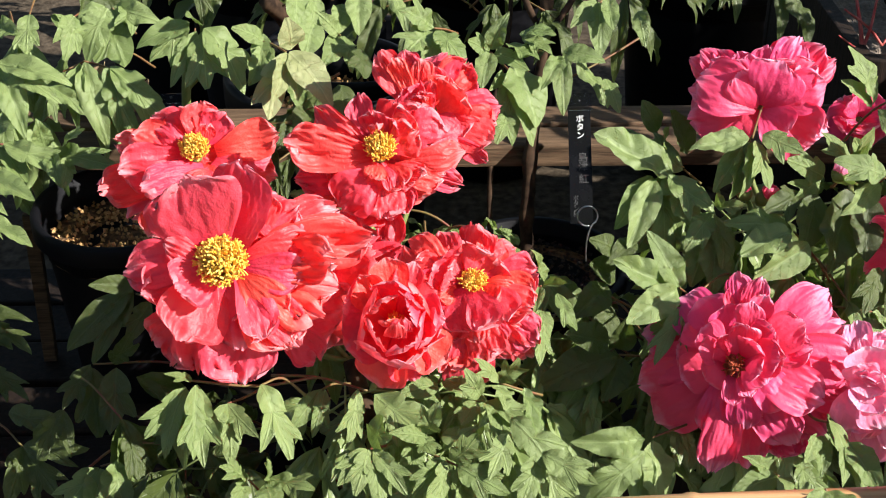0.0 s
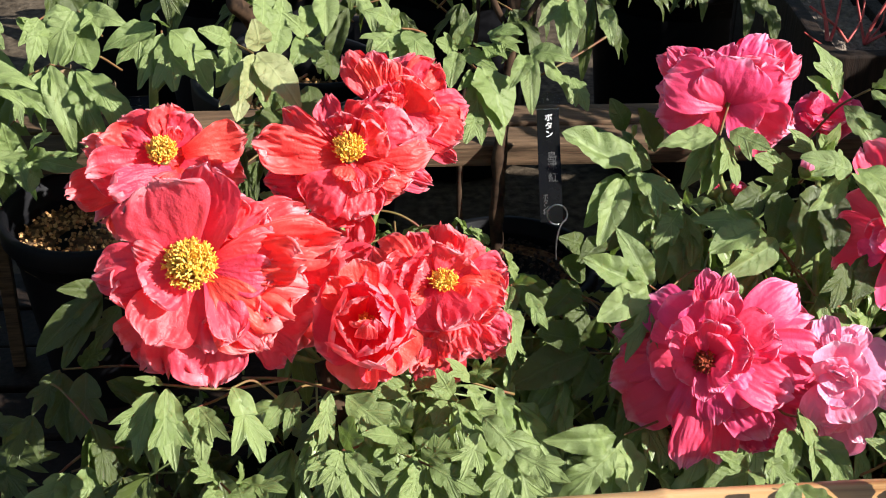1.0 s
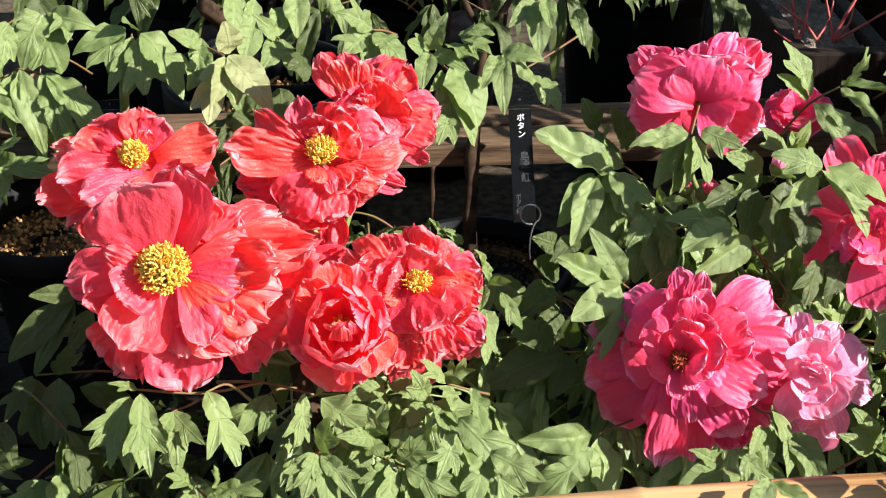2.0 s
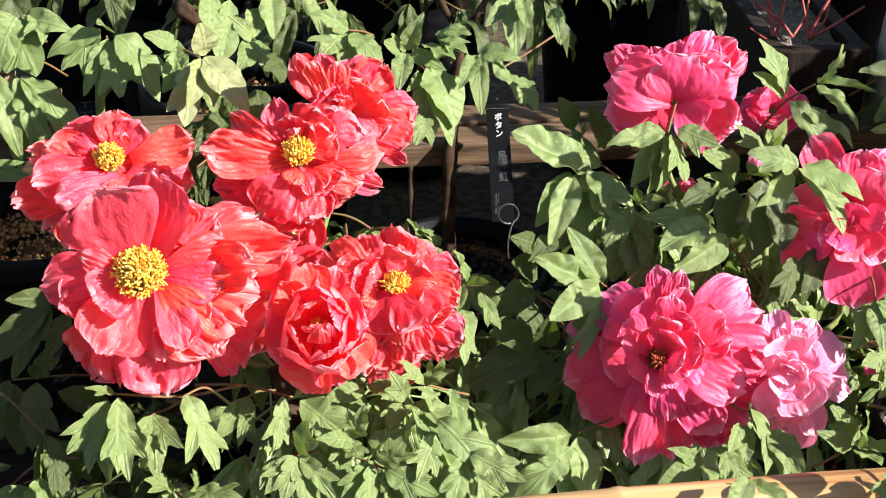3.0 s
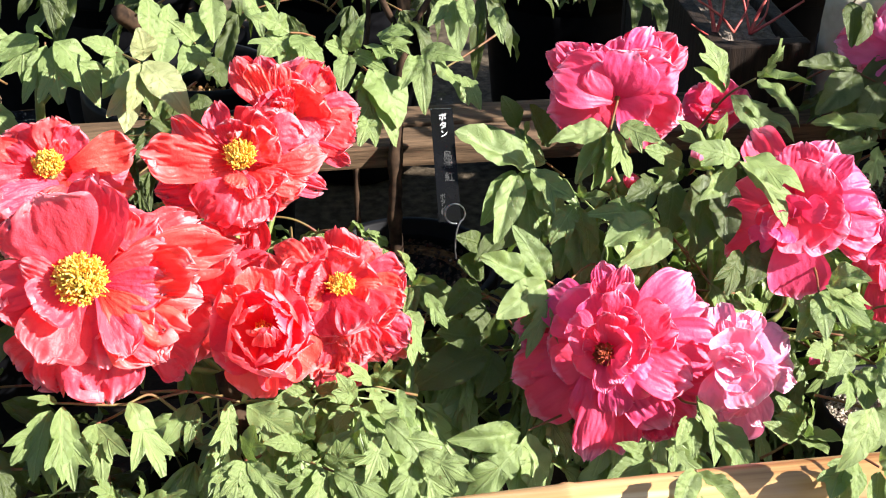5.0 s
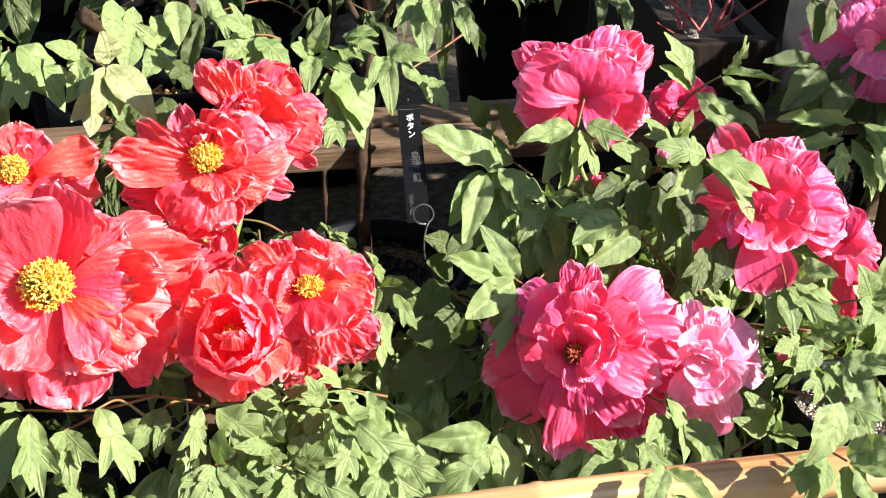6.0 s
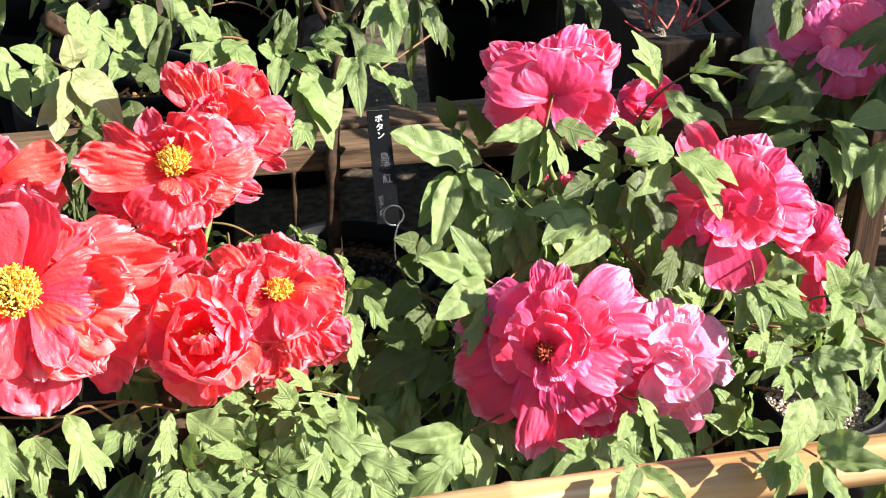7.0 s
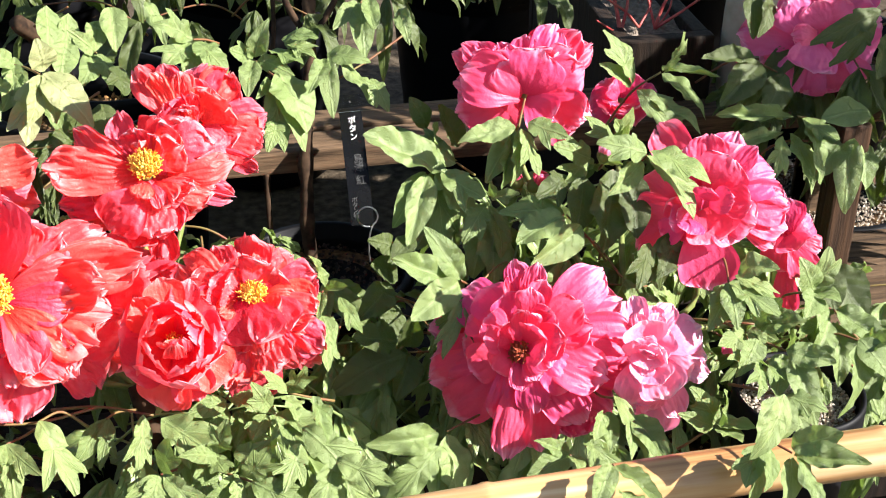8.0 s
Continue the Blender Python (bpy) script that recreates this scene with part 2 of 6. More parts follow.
def mesh_of(name, verts, faces, uvs=None, smooth=True):
    me = bpy.data.meshes.new(name)
    me.from_pydata([tuple(v) for v in verts], [], faces)
    if smooth:
        me.polygons.foreach_set("use_smooth", [True] * len(me.polygons))
    if uvs is not None:
        layer = me.uv_layers.new(name="UVMap")
        flat = []
        for f in faces:
            for i in f:
                flat += uvs[i]
        layer.data.foreach_set("uv", flat)
    me.update()
    return me


def curve_through(points, steps=6):
    """A smooth run of points through the given ones."""
    pts = [Vector(p) for p in points]
    if len(pts) == 2:
        return [pts[0].lerp(pts[1], i / steps) for i in range(steps + 1)]
    ext = [pts[0] * 2 - pts[1]] + pts + [pts[-1] * 2 - pts[-2]]
    out = []
    for i in range(1, len(ext) - 2):
        p0, p1, p2, p3 = ext[i - 1:i + 3]
        for k in range(steps):
            s = k / steps
            out.append(0.5 * (2 * p1 + (p2 - p0) * s + (2 * p0 - 5 * p1 + 4 * p2 - p3) * s * s + (3 * p1 - p0 - 3 * p2 + p3) * s ** 3))
    return out + [pts[-1]]


def tube(points, r0, r1, sides=7, knots=0.0, steps=6):
    """A tapering tube along the points; knots roughens its girth."""
    run = curve_through(points, steps)
    verts, faces = [], []
    for i, p in enumerate(run):
        d = (run[min(i + 1, len(run) - 1)] - run[max(i - 1, 0)]).normalized()
        a = d.orthogonal().normalized() if abs(d.z) > 0.9 else d.cross(Vector((0, 0, 1))).normalized()
        b = d.cross(a)
        s = i / (len(run) - 1)
        for k in range(sides):
            w = 2 * math.pi * k / sides
            q = math.cos(w) * a + math.sin(w) * b
            r = r0 + (r1 - r0) * s
            if knots:
                r *= 1 + knots * noise.noise((p + q * r) * 55) + knots * 0.6 * noise.noise(p * 25)
            verts.append(p + q * r)
    for i in range(len(run) - 1):
        for k in range(sides):
            n = (k + 1) % sides
            faces.append((i * sides + k, i * sides + n, (i + 1) * sides + n, (i + 1) * sides + k))
    faces.append(tuple(range(sides))[::-1])
    faces.append(tuple(range((len(run) - 1) * sides, len(run) * sides)))
    return mesh_of("tube", verts, faces)


def box(bm, size, at, bevel=0.0, turn=None):
    made = bmesh.ops.create_cube(bm, size=1.0)
    m = Matrix.Translation(at) @ (turn or Matrix.Identity(4)) @ Matrix.Diagonal((*size, 1))
    bmesh.ops.transform(bm, matrix=m, verts=made["verts"])
    if bevel:
        edges = {e for v in made["verts"] for e in v.link_edges}
        bmesh.ops.bevel(bm, geom=list(edges), offset=bevel, segments=2, affect="EDGES", profile=0.6)
    return bm


def lathe(profile, sides=40, wave=None):
    """A turned shape from (radius, height) pairs."""
    verts, faces = [], []
    for r, h in profile:
        for k in range(sides):
            w = 2 * math.pi * k / sides
            q = r * (wave(k, h) if wave else 1.0)
            verts.append((q * math.cos(w), q * math.sin(w), h))
    for i in range(len(profile) - 1):
        for k in range(sides):
            n = (k + 1) % sides
            faces.append((i * sides + k, i * sides + n, (i + 1) * sides + n, (i + 1) * sides + k))
    return mesh_of("turned", verts, faces)


# ---- petals and blooms ----
def petal_mesh(rng, base, tip, breadth, bulge, cup, ruffle, pleat, roll=0.0, nu=34, nv=24):
    """A petal from base to tip, seen from +Z: it widens to a cleft ragged rim, arches by bulge, cups its sides, rolls its tip and is creased."""
    ph = [rng.uniform(0, 40) for _ in range(5)]
    base, tip = Vector(base), Vector(tip)
    tip += (tip - base) * 0.08
    length = (tip - base).length
    d = (tip - base) / length
    up = Vector((0, 0, 1)) - d * d.z
    if up.length < 0.2:
        up = Vector((0, 1, 0)) - d * d.y
    up.normalize()
    up = Matrix.Rotation(radians(roll + rng.uniform(-24, 24) * min(1.0, ruffle / 0.1)), 3, d) @ up
    side = d.cross(up)
    sway, curl, skew = rng.uniform(-0.1, 0.1), rng.choice((-0.22, -0.1, 0.0, 0.1, 0.2)) * min(1.6, ruffle / 0.09), rng.uniform(-0.25, 0.25)
    clefts = [(rng.uniform(-0.8, 0.8), rng.uniform(0.04, 0.12), rng.uniform(0.3, 1.6) * ruffle) for _ in range(rng.choice((1, 2, 3)))]
    verts, uvs, faces = [], [], []
    for j in range(nv + 1):
        v = j / nv
        grow = 0.3 + 0.7 * math.sin(math.pi * 0.5 * min(1, v / 0.66)) ** 1.25
        if v > 0.68:
            grow *= math.sqrt(max(0.0, 1 - ((v - 0.68) / 0.335) ** 3.0))
        half = breadth * 0.5 * grow
        for i in range(nu + 1):
            u = 2 * i / nu - 1
            rim = max(abs(u) ** 3, v ** 4)
            bend = cup * (0.5 + 0.5 * v)
            across = half * math.sin(bend * u) / bend if abs(bend) > 0.02 else half * u
            lift = half * (1 - math.cos(bend * u)) / bend if abs(bend) > 0.02 else 0.0
            ray = pleat * length * v ** 0.8 * (noise.noise((u * 3.0 + ph[0], v * 1.1 + ph[1], 0)) + 0.4 * noise.noise((u * 8 + ph[1], v * 3.5 + ph[2], 3)))
            fold = 1.5 * ruffle * length * v * noise.noise((u * 1.3 + ph[2], v * 1.7 + ph[3], 7))
            crumple = 0.5 * ruffle * length * v * (0.5 - abs(noise.noise((u * 4 + ph[4], v * 4 + ph[0], 11))) * 2 + 0.5 * noise.noise((u * 9 + ph[4], v * 9 + ph[2], 13)))
            frill = ruffle * length * v * rim * (1.2 * noise.noise((u * 3.4 + ph[3], v * 2.4 + ph[4], 5)) + 0.55 * noise.noise((u * 9 + ph[4], v * 5 + ph[0], 2)))
            n = lift + ray + fold + crumple + frill + length * (bulge * math.sin(math.pi * v) + curl * (1 + skew * u) * max(0.0, v - 0.45) ** 2 * 3.3)
            ragged = ruffle * (0.6 * abs(noise.noise((u * 3.2 + ph[1], ph[0], 4))) + 0.5 * abs(noise.noise((u * 9 + ph[2], ph[3], 6))) + 0.35 * abs(noise.noise((u * 22 + ph[3], ph[1], 9))))
            ragged += sum(deep * math.exp(-((u - at) / wide) ** 2) for at, wide, deep in clefts)
            p = base + d * (v * length - length * v ** 4 * (ragged + 0.08 * u * u)) + side * (across + sway * length * v * v) + up * n
            verts.append(p)
            uvs.append(((u + 1) / 2, v))
    w = nu + 1
    for j in range(nv):
        for i in range(nu):
            faces.append((j * w + i, (j + 1) * w + i, (j + 1) * w + i + 1, j * w + i + 1))
    return mesh_of("petal", verts, faces, uvs)


def facing(at, face):
    """The axes of a bloom: Z along its face, X to the right along the rows, Y the rest."""
    z = Vector(face).normalized()
    x = (Vector((1, 0, 0)) - z * z.x).normalized()
    y = z.cross(x)
    return Matrix.Translation(at) @ Matrix((x, y, z)).transposed().to_4x4()


def stamens(rng, radius, height, count, size):
    """A tuft of filaments, each ending in a crooked anther."""
    verts, faces = [], []
    for _ in range(count):
        a, s = rng.uniform(0, 2 * math.pi), math.sqrt(rng.random())
        top = Vector((math.cos(a) * radius * s, math.sin(a) * radius * s, height * (1 - 0.5 * s * s) * rng.uniform(0.75, 1.1)))
        foot = Vector((top.x * 0.35, top.y * 0.35, 0))
        up = (top - foot).normalized()
        lean = (up + Vector((rng.uniform(-1, 1), rng.uniform(-1, 1), rng.uniform(-0.4, 0.6))) * 0.9).normalized()
        for p, q, r0, r1 in ((foot, top, size * 0.12, size * 0.12), (top, top + lean * size * rng.uniform(0.8, 1.5), size * 0.3, size * 0.2)):
            d = (q - p).normalized()
            e = d.orthogonal().normalized()
            g = d.cross(e)
            k = len(verts)
            for c, r in ((p, r0), (q, r1)):
                for w in (0, 2.09, 4.19):
                    verts.append(c + (math.cos(w) * e + math.sin(w) * g) * r)
            for i in range(3):
                n = (i + 1) % 3
                faces.append((k + i, k + n, k + 3 + n, k + 3 + i))
            faces.append((k + 3, k + 4, k + 5))
    return mesh_of("stamens", verts, faces, smooth=False)


def bloom(plant, at, face, petals, mat, seed, tuft=None, name="bloom", label="", ruffle=0.1, pleat=0.016, cup=0.6, backing=7, inner=0.0):
    """One flower seen along face. petals, in millimetres: (base x, y, z, tip x, y, z, breadth, bulge as a share of the length, and where it stands askew its roll in degrees); inner: how many of them carry a smaller one in front; tuft: (lean, radius, height, count, size, material)."""
    rng = random.Random(seed)
    axes = facing(at, face)
    core = lathe([(0.001, -0.016), (0.006, -0.014), (0.008, -0.008), (0.006, -0.003), (0.001, -0.001)], 10)
    head = part(name, core, GREEN_STALK, plant, label, axes)
    reach = 0.52 * sum(math.hypot(p[3], p[4]) for p in petals) / len(petals)
    rear_ring = [(0, 0, -8, math.cos(i * 6.283 / backing + seed) * reach, math.sin(i * 6.283 / backing + seed) * reach, -14, reach * 1.1, 0.05) for i in range(backing)]
    small = []
    for bx, by, bz, tx, ty, tz, breadth, bulge, *roll in petals:
        if rng.random() < inner:
            k, a = rng.uniform(0.5, 0.72), radians(rng.uniform(-20, 20))
            dx, dy = (tx - bx) * k, (ty - by) * k
            small.append((bx, by, bz + 3, bx + dx * math.cos(a) - dy * math.sin(a), by + dx * math.sin(a) + dy * math.cos(a), bz + (tz - bz) * k + rng.uniform(6, 13), breadth * rng.uniform(0.5, 0.75), bulge))
    for bx, by, bz, tx, ty, tz, breadth, bulge, *roll in petals + rear_ring + small:
        a, b = Vector((bx, by, bz)) * 0.001, Vector((tx, ty, tz)) * 0.001
        me = petal_mesh(rng, a, b, breadth * 0.001, bulge, cup * rng.uniform(-0.5, 1.3), ruffle * rng.uniform(0.7, 1.35), pleat * rng.uniform(0.6, 1.4), *roll)
        part("petal", me, mat, head, "", axes)
    if tuft:
        lean, radius, height, count, size, tm = tuft
        part("stamen_tuft", stamens(rng, radius, height, count, size), tm, head, "tuft of stamens in the heart of the bloom", facing(at, lean), "stuff")
    return head


def whorl(rng, count, rise, length, breadth, bulge=0.1, start=0.0):
    """A ring of petals with natural scatter, rise in degrees, sizes in metres."""
    ring = []
    for i in range(count):
        a, e, r = radians(start + 360 * (i + rng.uniform(-0.25, 0.25)) / count), radians(rise + rng.uniform(-9, 9)), 1000 * length * rng.uniform(0.85, 1.12)
        seat = min(4.0, 140 * length)
        ring.append((math.cos(a) * seat, math.sin(a) * seat, 0, math.cos(a) * math.cos(e) * r, math.sin(a) * math.cos(e) * r, math.sin(e) * r, 1000 * breadth * rng.uniform(0.85, 1.15), bulge))
    return ring


# ---- leaves ----
def blade(rng, verts, uvs, faces, start, end, half, fold, droop, wave, lift=0.0, nu=6, nv=10):
    """One pointed lobe from start to end in the plane of the leaf."""
    ax = Vector(end) - Vector(start)
    ln = ax.length
    ax.normalize()
    sd = Vector((ax.y, -ax.x))
    k0, ph = len(verts), rng.uniform(0, 50)
    bow = rng.uniform(-0.06, 0.06) * ln
    for j in range(nv + 1):
        v = j / nv
        w = half * (v + 0.015) ** 0.72 * (1.0 - v) ** 1.0 * 2.85 * (1 + 0.12 * noise.noise((v * 6 + ph, 0, 5)))
        for i in range(nu + 1):
            u = 2 * i / nu - 1
            p = Vector(start) + ax * (v * ln) + sd * (u * w + bow * math.sin(math.pi * v))
            z = fold * abs(u) * w + wave * ln * abs(u) * noise.noise((v * 4 + ph, u * 1.5, 2)) - droop * (p.y if p.y > 0 else 0) ** 2 + lift
            z += 0.25 * wave * ln * noise.noise((v * 2.2, u + ph, 9))
            verts.append((p.x, p.y, z))
            uvs.append(((u + 1) / 2, v))
    n = nu + 1
    for j in range(nv):
        for i in range(nu):
            faces.append((k0 + j * n + i, k0 + j * n + i + 1, k0 + (j + 1) * n + i + 1, k0 + (j + 1) * n + i))


def leaf_sheet(rng, lobes, hub, fold, droop, wave, round_steps, rings):
    """One leaflet about a hub on its midrib; lobes: (bearing from +Y, reach, half breadth at the hub, swell) of pointed lobes, the last one running back to the stalk."""
    ph = rng.uniform(0, 50)

    def edge(lobe, bearing):
        head, reach, half, swell = lobe
        a = bearing - head
        a = (a + math.pi) % (2 * math.pi) - math.pi
        if abs(a) > 1.75:
            return 0.0
        lo, hi = 0.0, reach
        for _ in range(16):
            r = (lo + hi) / 2
            x, y = r * math.cos(a), abs(r * math.sin(a))
            q = min(1.0, max(0.0, x / reach))
            w = half * (1 + swell * q) * (1 - q ** 1.4) ** 0.98
            lo, hi = (r, hi) if y < w else (lo, r)
        return lo

    verts, uvs, faces = [], [], []
    for k in range(round_steps):
        bearing = 2 * math.pi * k / round_steps
        reach = [edge(lobe, bearing) for lobe in lobes]
        best = max(range(len(lobes)), key=lambda i: reach[i])
        head, length, half, swell = lobes[best]
        far = max(0.02, reach[best] * (1 + 0.05 * noise.noise((math.cos(bearing) * 3 + ph, math.sin(bearing) * 3, 1))))
        for j in range(1, rings + 1):
            r = far * (j / rings) ** 0.85
            x, y = r * math.sin(bearing), hub + r * math.cos(bearing)
            off = r * math.sin(bearing - head)
            run = r * math.cos(bearing - head)
            z = fold * abs(off) * (1 - 0.4 * abs(off) / max(half, 0.02)) - droop * max(0.0, y - 0.1) ** 2 - 0.7 * droop * x * x
            z += wave * (0.25 + j / rings) * (noise.noise((x * 3.2 + ph, y * 3.2, 2)) + 0.4 * noise.noise((x * 8 + ph, y * 8, 6)))
            verts.append((x, y, z))
            uvs.append((min(1.0, max(0.0, 0.5 + off / (half * (2.2 + swell)))), hub + run if best < len(lobes) - 1 else hub - run))
    verts.append((0, hub, -droop * max(0.0, hub - 0.1) ** 2))
    uvs.append((0.5, hub))
    for k in range(round_steps):
        n = (k + 1) % round_steps
        for j in range(rings - 1):
            faces.append((k * rings + j, k * rings + j + 1, n * rings + j + 1, n * rings + j))
        faces.append((len(verts) - 1, k * rings, n * rings))
    return verts, uvs, faces


def leaflet_mesh(lobes, seed, fine=True):
    """A leaflet of length 1 along +Y and breadth 1: an ovate blade, or one cut into two to five pointed lobes."""
    rng = random.Random(seed * 7 + lobes)
    turn = lambda lo, hi: radians(rng.uniform(lo, hi))
    if lobes <= 1:
        hub = rng.uniform(0.36, 0.46)
        shape = [(turn(-4, 4), 1 - hub, 0.2, 0.4), (math.pi, hub, 0.2, 0.45)]
        if rng.random() < 0.25:
            shape.insert(1, (rng.choice((-1, 1)) * turn(16, 22), 0.36, 0.13, 0.2))
        slim = 0.92
    elif lobes == 2:
        hub, w = rng.uniform(0.36, 0.44), rng.choice((-1, 1))
        shape = [(-w * turn(1, 6), 1 - hub, 0.11, 0.95), (w * turn(20, 28), rng.uniform(0.4, 0.48), 0.09, 0.8), (math.pi, hub, 0.15, 0.5)]
        if rng.random() < 0.4:
            shape.insert(2, (-w * turn(20, 26), rng.uniform(0.3, 0.36), 0.1, 0.5))
        slim = 0.84
    else:
        hub = rng.uniform(0.36, 0.42)
        shape = [(turn(-4, 4), 1 - hub, 0.085, 1.2), (turn(22, 30), rng.uniform(0.42, 0.52), 0.08, 0.9), (-turn(22, 30), rng.uniform(0.42, 0.52), 0.08, 0.9), (math.pi, hub, 0.14, 0.5)]
        slim = 0.92
    verts, uvs, faces = leaf_sheet(rng, shape, hub, rng.uniform(0.3, 1.05), rng.uniform(0.05, 0.55), rng.uniform(0.06, 0.15), *((72, 7) if fine else (30, 3)))
    span = max(v[0] for v in verts) - min(v[0] for v in verts)
    verts = [(v[0] / span * slim, v[1], v[2]) for v in verts]
    return mesh_of("leaflet", verts, faces, uvs)


LEAFLETS = {}


def leaflet(parent, base, tip, breadth, lobes, mat, up=(0.36, -0.56, 0.72), seed=0):
    """One leaflet from base to tip, its upper side turned towards up."""
    fine = not isinstance(parent, list)
    key = (lobes, seed % 14, mat.name, fine)
    if key not in LEAFLETS:
        LEAFLETS[key] = leaflet_mesh(lobes, seed % 14 + 1, fine)
    a, b = Vector(base), Vector(tip)
    y = b - a
    ln = y.length
    y.normalize()
    z = Vector(up) - y * Vector(up).dot(y)
    z.normalize()
    x = y.cross(z)
    m = Matrix.Translation(a) @ Matrix((x, y, z)).transposed().to_4x4() @ Matrix.Diagonal((breadth * 1.0, ln * 1.08, ln, 1))
    if isinstance(parent, list):
        parent.append((LEAFLETS[key], m))
        return None
    return part("leaflet", LEAFLETS[key], mat, parent, "", m)


COUNTER = [0]


def leaf(plant, stalk, blades, mat=None, up=(0.36, -0.56, 0.72), r=0.0013, stalk_mat=None):
    """A compound leaf: its stalk, and leaflets given as (base, tip, breadth, lobes)."""
    rng = random.Random(1000 + COUNTER[0])
    COUNTER[0] += 1
    mat = mat or LEAF
    rib = plant if isinstance(plant, list) else part("leaf", tube(stalk, r * 1.15, r * 0.8, 6, 0, 5), stalk_mat or STALK, plant)
    if isinstance(plant, list):
        plant.append((tube(stalk, r * 1.15, r * 0.8, 5, 0, 3), Matrix.Identity(4)))
    for base, tip, breadth, lobes in blades:
        nod = (up[0] + rng.uniform(-0.5, 0.35), up[1] + rng.uniform(-0.3, 0.3), up[2] + rng.uniform(-0.25, 0.25))
        leaflet(rib, base, tip, breadth, lobes, mat, nod, rng.randrange(100))
    return rib


def wild_leaf(plant, at, heading, size, rng, mat=None, sink=None):
    """A leaf of the mass: a stalk from foot, three groups of leaflets that arch out along heading and hang."""
    at = Vector(at)
    h = Vector(heading).normalized()
    side = h.cross(Vector((0, 0, 1))).normalized()
    blades = []
    hub2 = at + h * size * 0.45 - Vector((0, 0, size * 0.06))
    for c, k in ((hub2, 1.0), (at + (side * 0.4 + h * 0.15) * size * 0.8, 0.8), (at + (-side * 0.4 + h * 0.15) * size * 0.8, 0.8)):
        d0 = (c - at).normalized()
        for ang in (-42, 0, 42):
            d = Matrix.Rotation(radians(ang + rng.uniform(-12, 12)), 3, Vector((0, 0, 1))) @ d0
            ln = size * k * rng.uniform(0.42, 0.58) * (1.15 if ang == 0 else 0.95)
            tip = c + d * ln * 0.85 - Vector((0, 0, ln * rng.uniform(0.35, 0.95)))
            blades.append((tuple(c), tuple(tip), ln * (rng.uniform(0.4, 0.56) if ang == 0 else rng.uniform(0.27, 0.38)), rng.choice((1, 2, 3, 3)) if ang == 0 else rng.choice((1, 1, 2))))
    foot = at - h * size * 0.5 - Vector((0, 0, size * 0.3))
    rib = leaf(plant if sink is None else sink, [foot, (foot + at) / 2 + Vector((0, 0, size * 0.08)), at, hub2], blades, mat, (h.x * 0.2 + 0.22, h.y * 0.2 - 0.3, 0.85))
    return rib


def pot(plant, at, radius, height, grit, seed, rows=260):
    """A black nursery pot with a rolled rim, ribs and a bed of loose granules."""
    rng = random.Random(seed)
    prof = [(radius * 0.72, 0), (radius * 0.74, 0.004), (radius * 0.93, height * 0.86), (radius * 0.93, height * 0.88), (radius * 1.03, height * 0.885), (radius * 1.05, height * 0.9), (radius * 1.05, height * 0.985), (radius * 1.03, height), (radius * 0.98, height), (radius * 0.95, height * 0.985), (radius * 0.93, height * 0.8), (0.002, height * 0.79)]
    body = part("pot", lathe(prof, 48, lambda k, h: 1.012 if h < height * 0.86 and k % 4 < 2 else 1.0), POT_BLACK, plant, "black plastic nursery pot", Matrix.Translation(at))
    soil_h = height - 0.014 if grit is PUMICE else height * 0.86
    top = []
    for i in range(9):
        top.append((radius * 0.93 * (1 - i / 8) + 0.001, soil_h - 0.012 + 0.012 * math.sin(i)* 0.4))
    part("soil", lathe(top, 32), SOIL, body, "", Matrix.Translation(at))
    verts, faces = [], []
    for _ in range(rows):
        a, s = rng.uniform(0, 2 * math.pi), math.sqrt(rng.random()) * radius * 0.9
        c = Vector((math.cos(a) * s, math.sin(a) * s, soil_h - 0.006 + rng.uniform(-0.003, 0.004)))
        r, k = (rng.uniform(0.0012, 0.0028) if grit is PUMICE else rng.uniform(0.0018, 0.004)), len(verts)
        q = [Vector((rng.uniform(0.6, 1.2), 0, 0)), Vector((0, rng.uniform(0.6, 1.2), 0)), Vector((0, 0, rng.uniform(0.6, 1.1)))]
        spin = Euler((rng.uniform(0, 6), rng.uniform(0, 6), rng.uniform(0, 6))).to_matrix()
        for s_ in (1, -1):
            for w in q:
                verts.append(c + spin @ (w * r * s_ * rng.uniform(0.8, 1.1)))
        for f in ((0, 1, 2), (1, 3, 2), (3, 4, 2), (4, 0, 2), (1, 0, 5), (3, 1, 5), (4, 3, 5), (0, 4, 5)):
            faces.append(tuple(k + i for i in f))
    part("grit", mesh_of("granules", verts, faces, smooth=False), grit, body, "", Matrix.Translation(at), "stuff")
    return body

# ---- the setting: earth, stepped plank benches, bamboo rail ----
def ground():
    bm = bmesh.new()
    bmesh.ops.create_grid(bm, x_segments=60, y_segments=60, size=30.0)
    for v in bm.verts:
        v.co.z = 0.012 * noise.noise(v.co * 1.3) - 0.006
    tagged(part("ground", bm, GROUND, None), "trodden brown earth under the benches and the path", "ground", kind="structure")


ground()


def plank(parent, size, at, mat, rng):
    bm = box(bmesh.new(), size, (0, 0, 0), min(size) * 0.12)
    return part("plank", bm, mat, parent, "", Matrix.Translation(at) @ Euler((rng.uniform(-0.006, 0.006), rng.uniform(-0.004, 0.004), rng.uniform(-0.006, 0.006))).to_matrix().to_4x4())


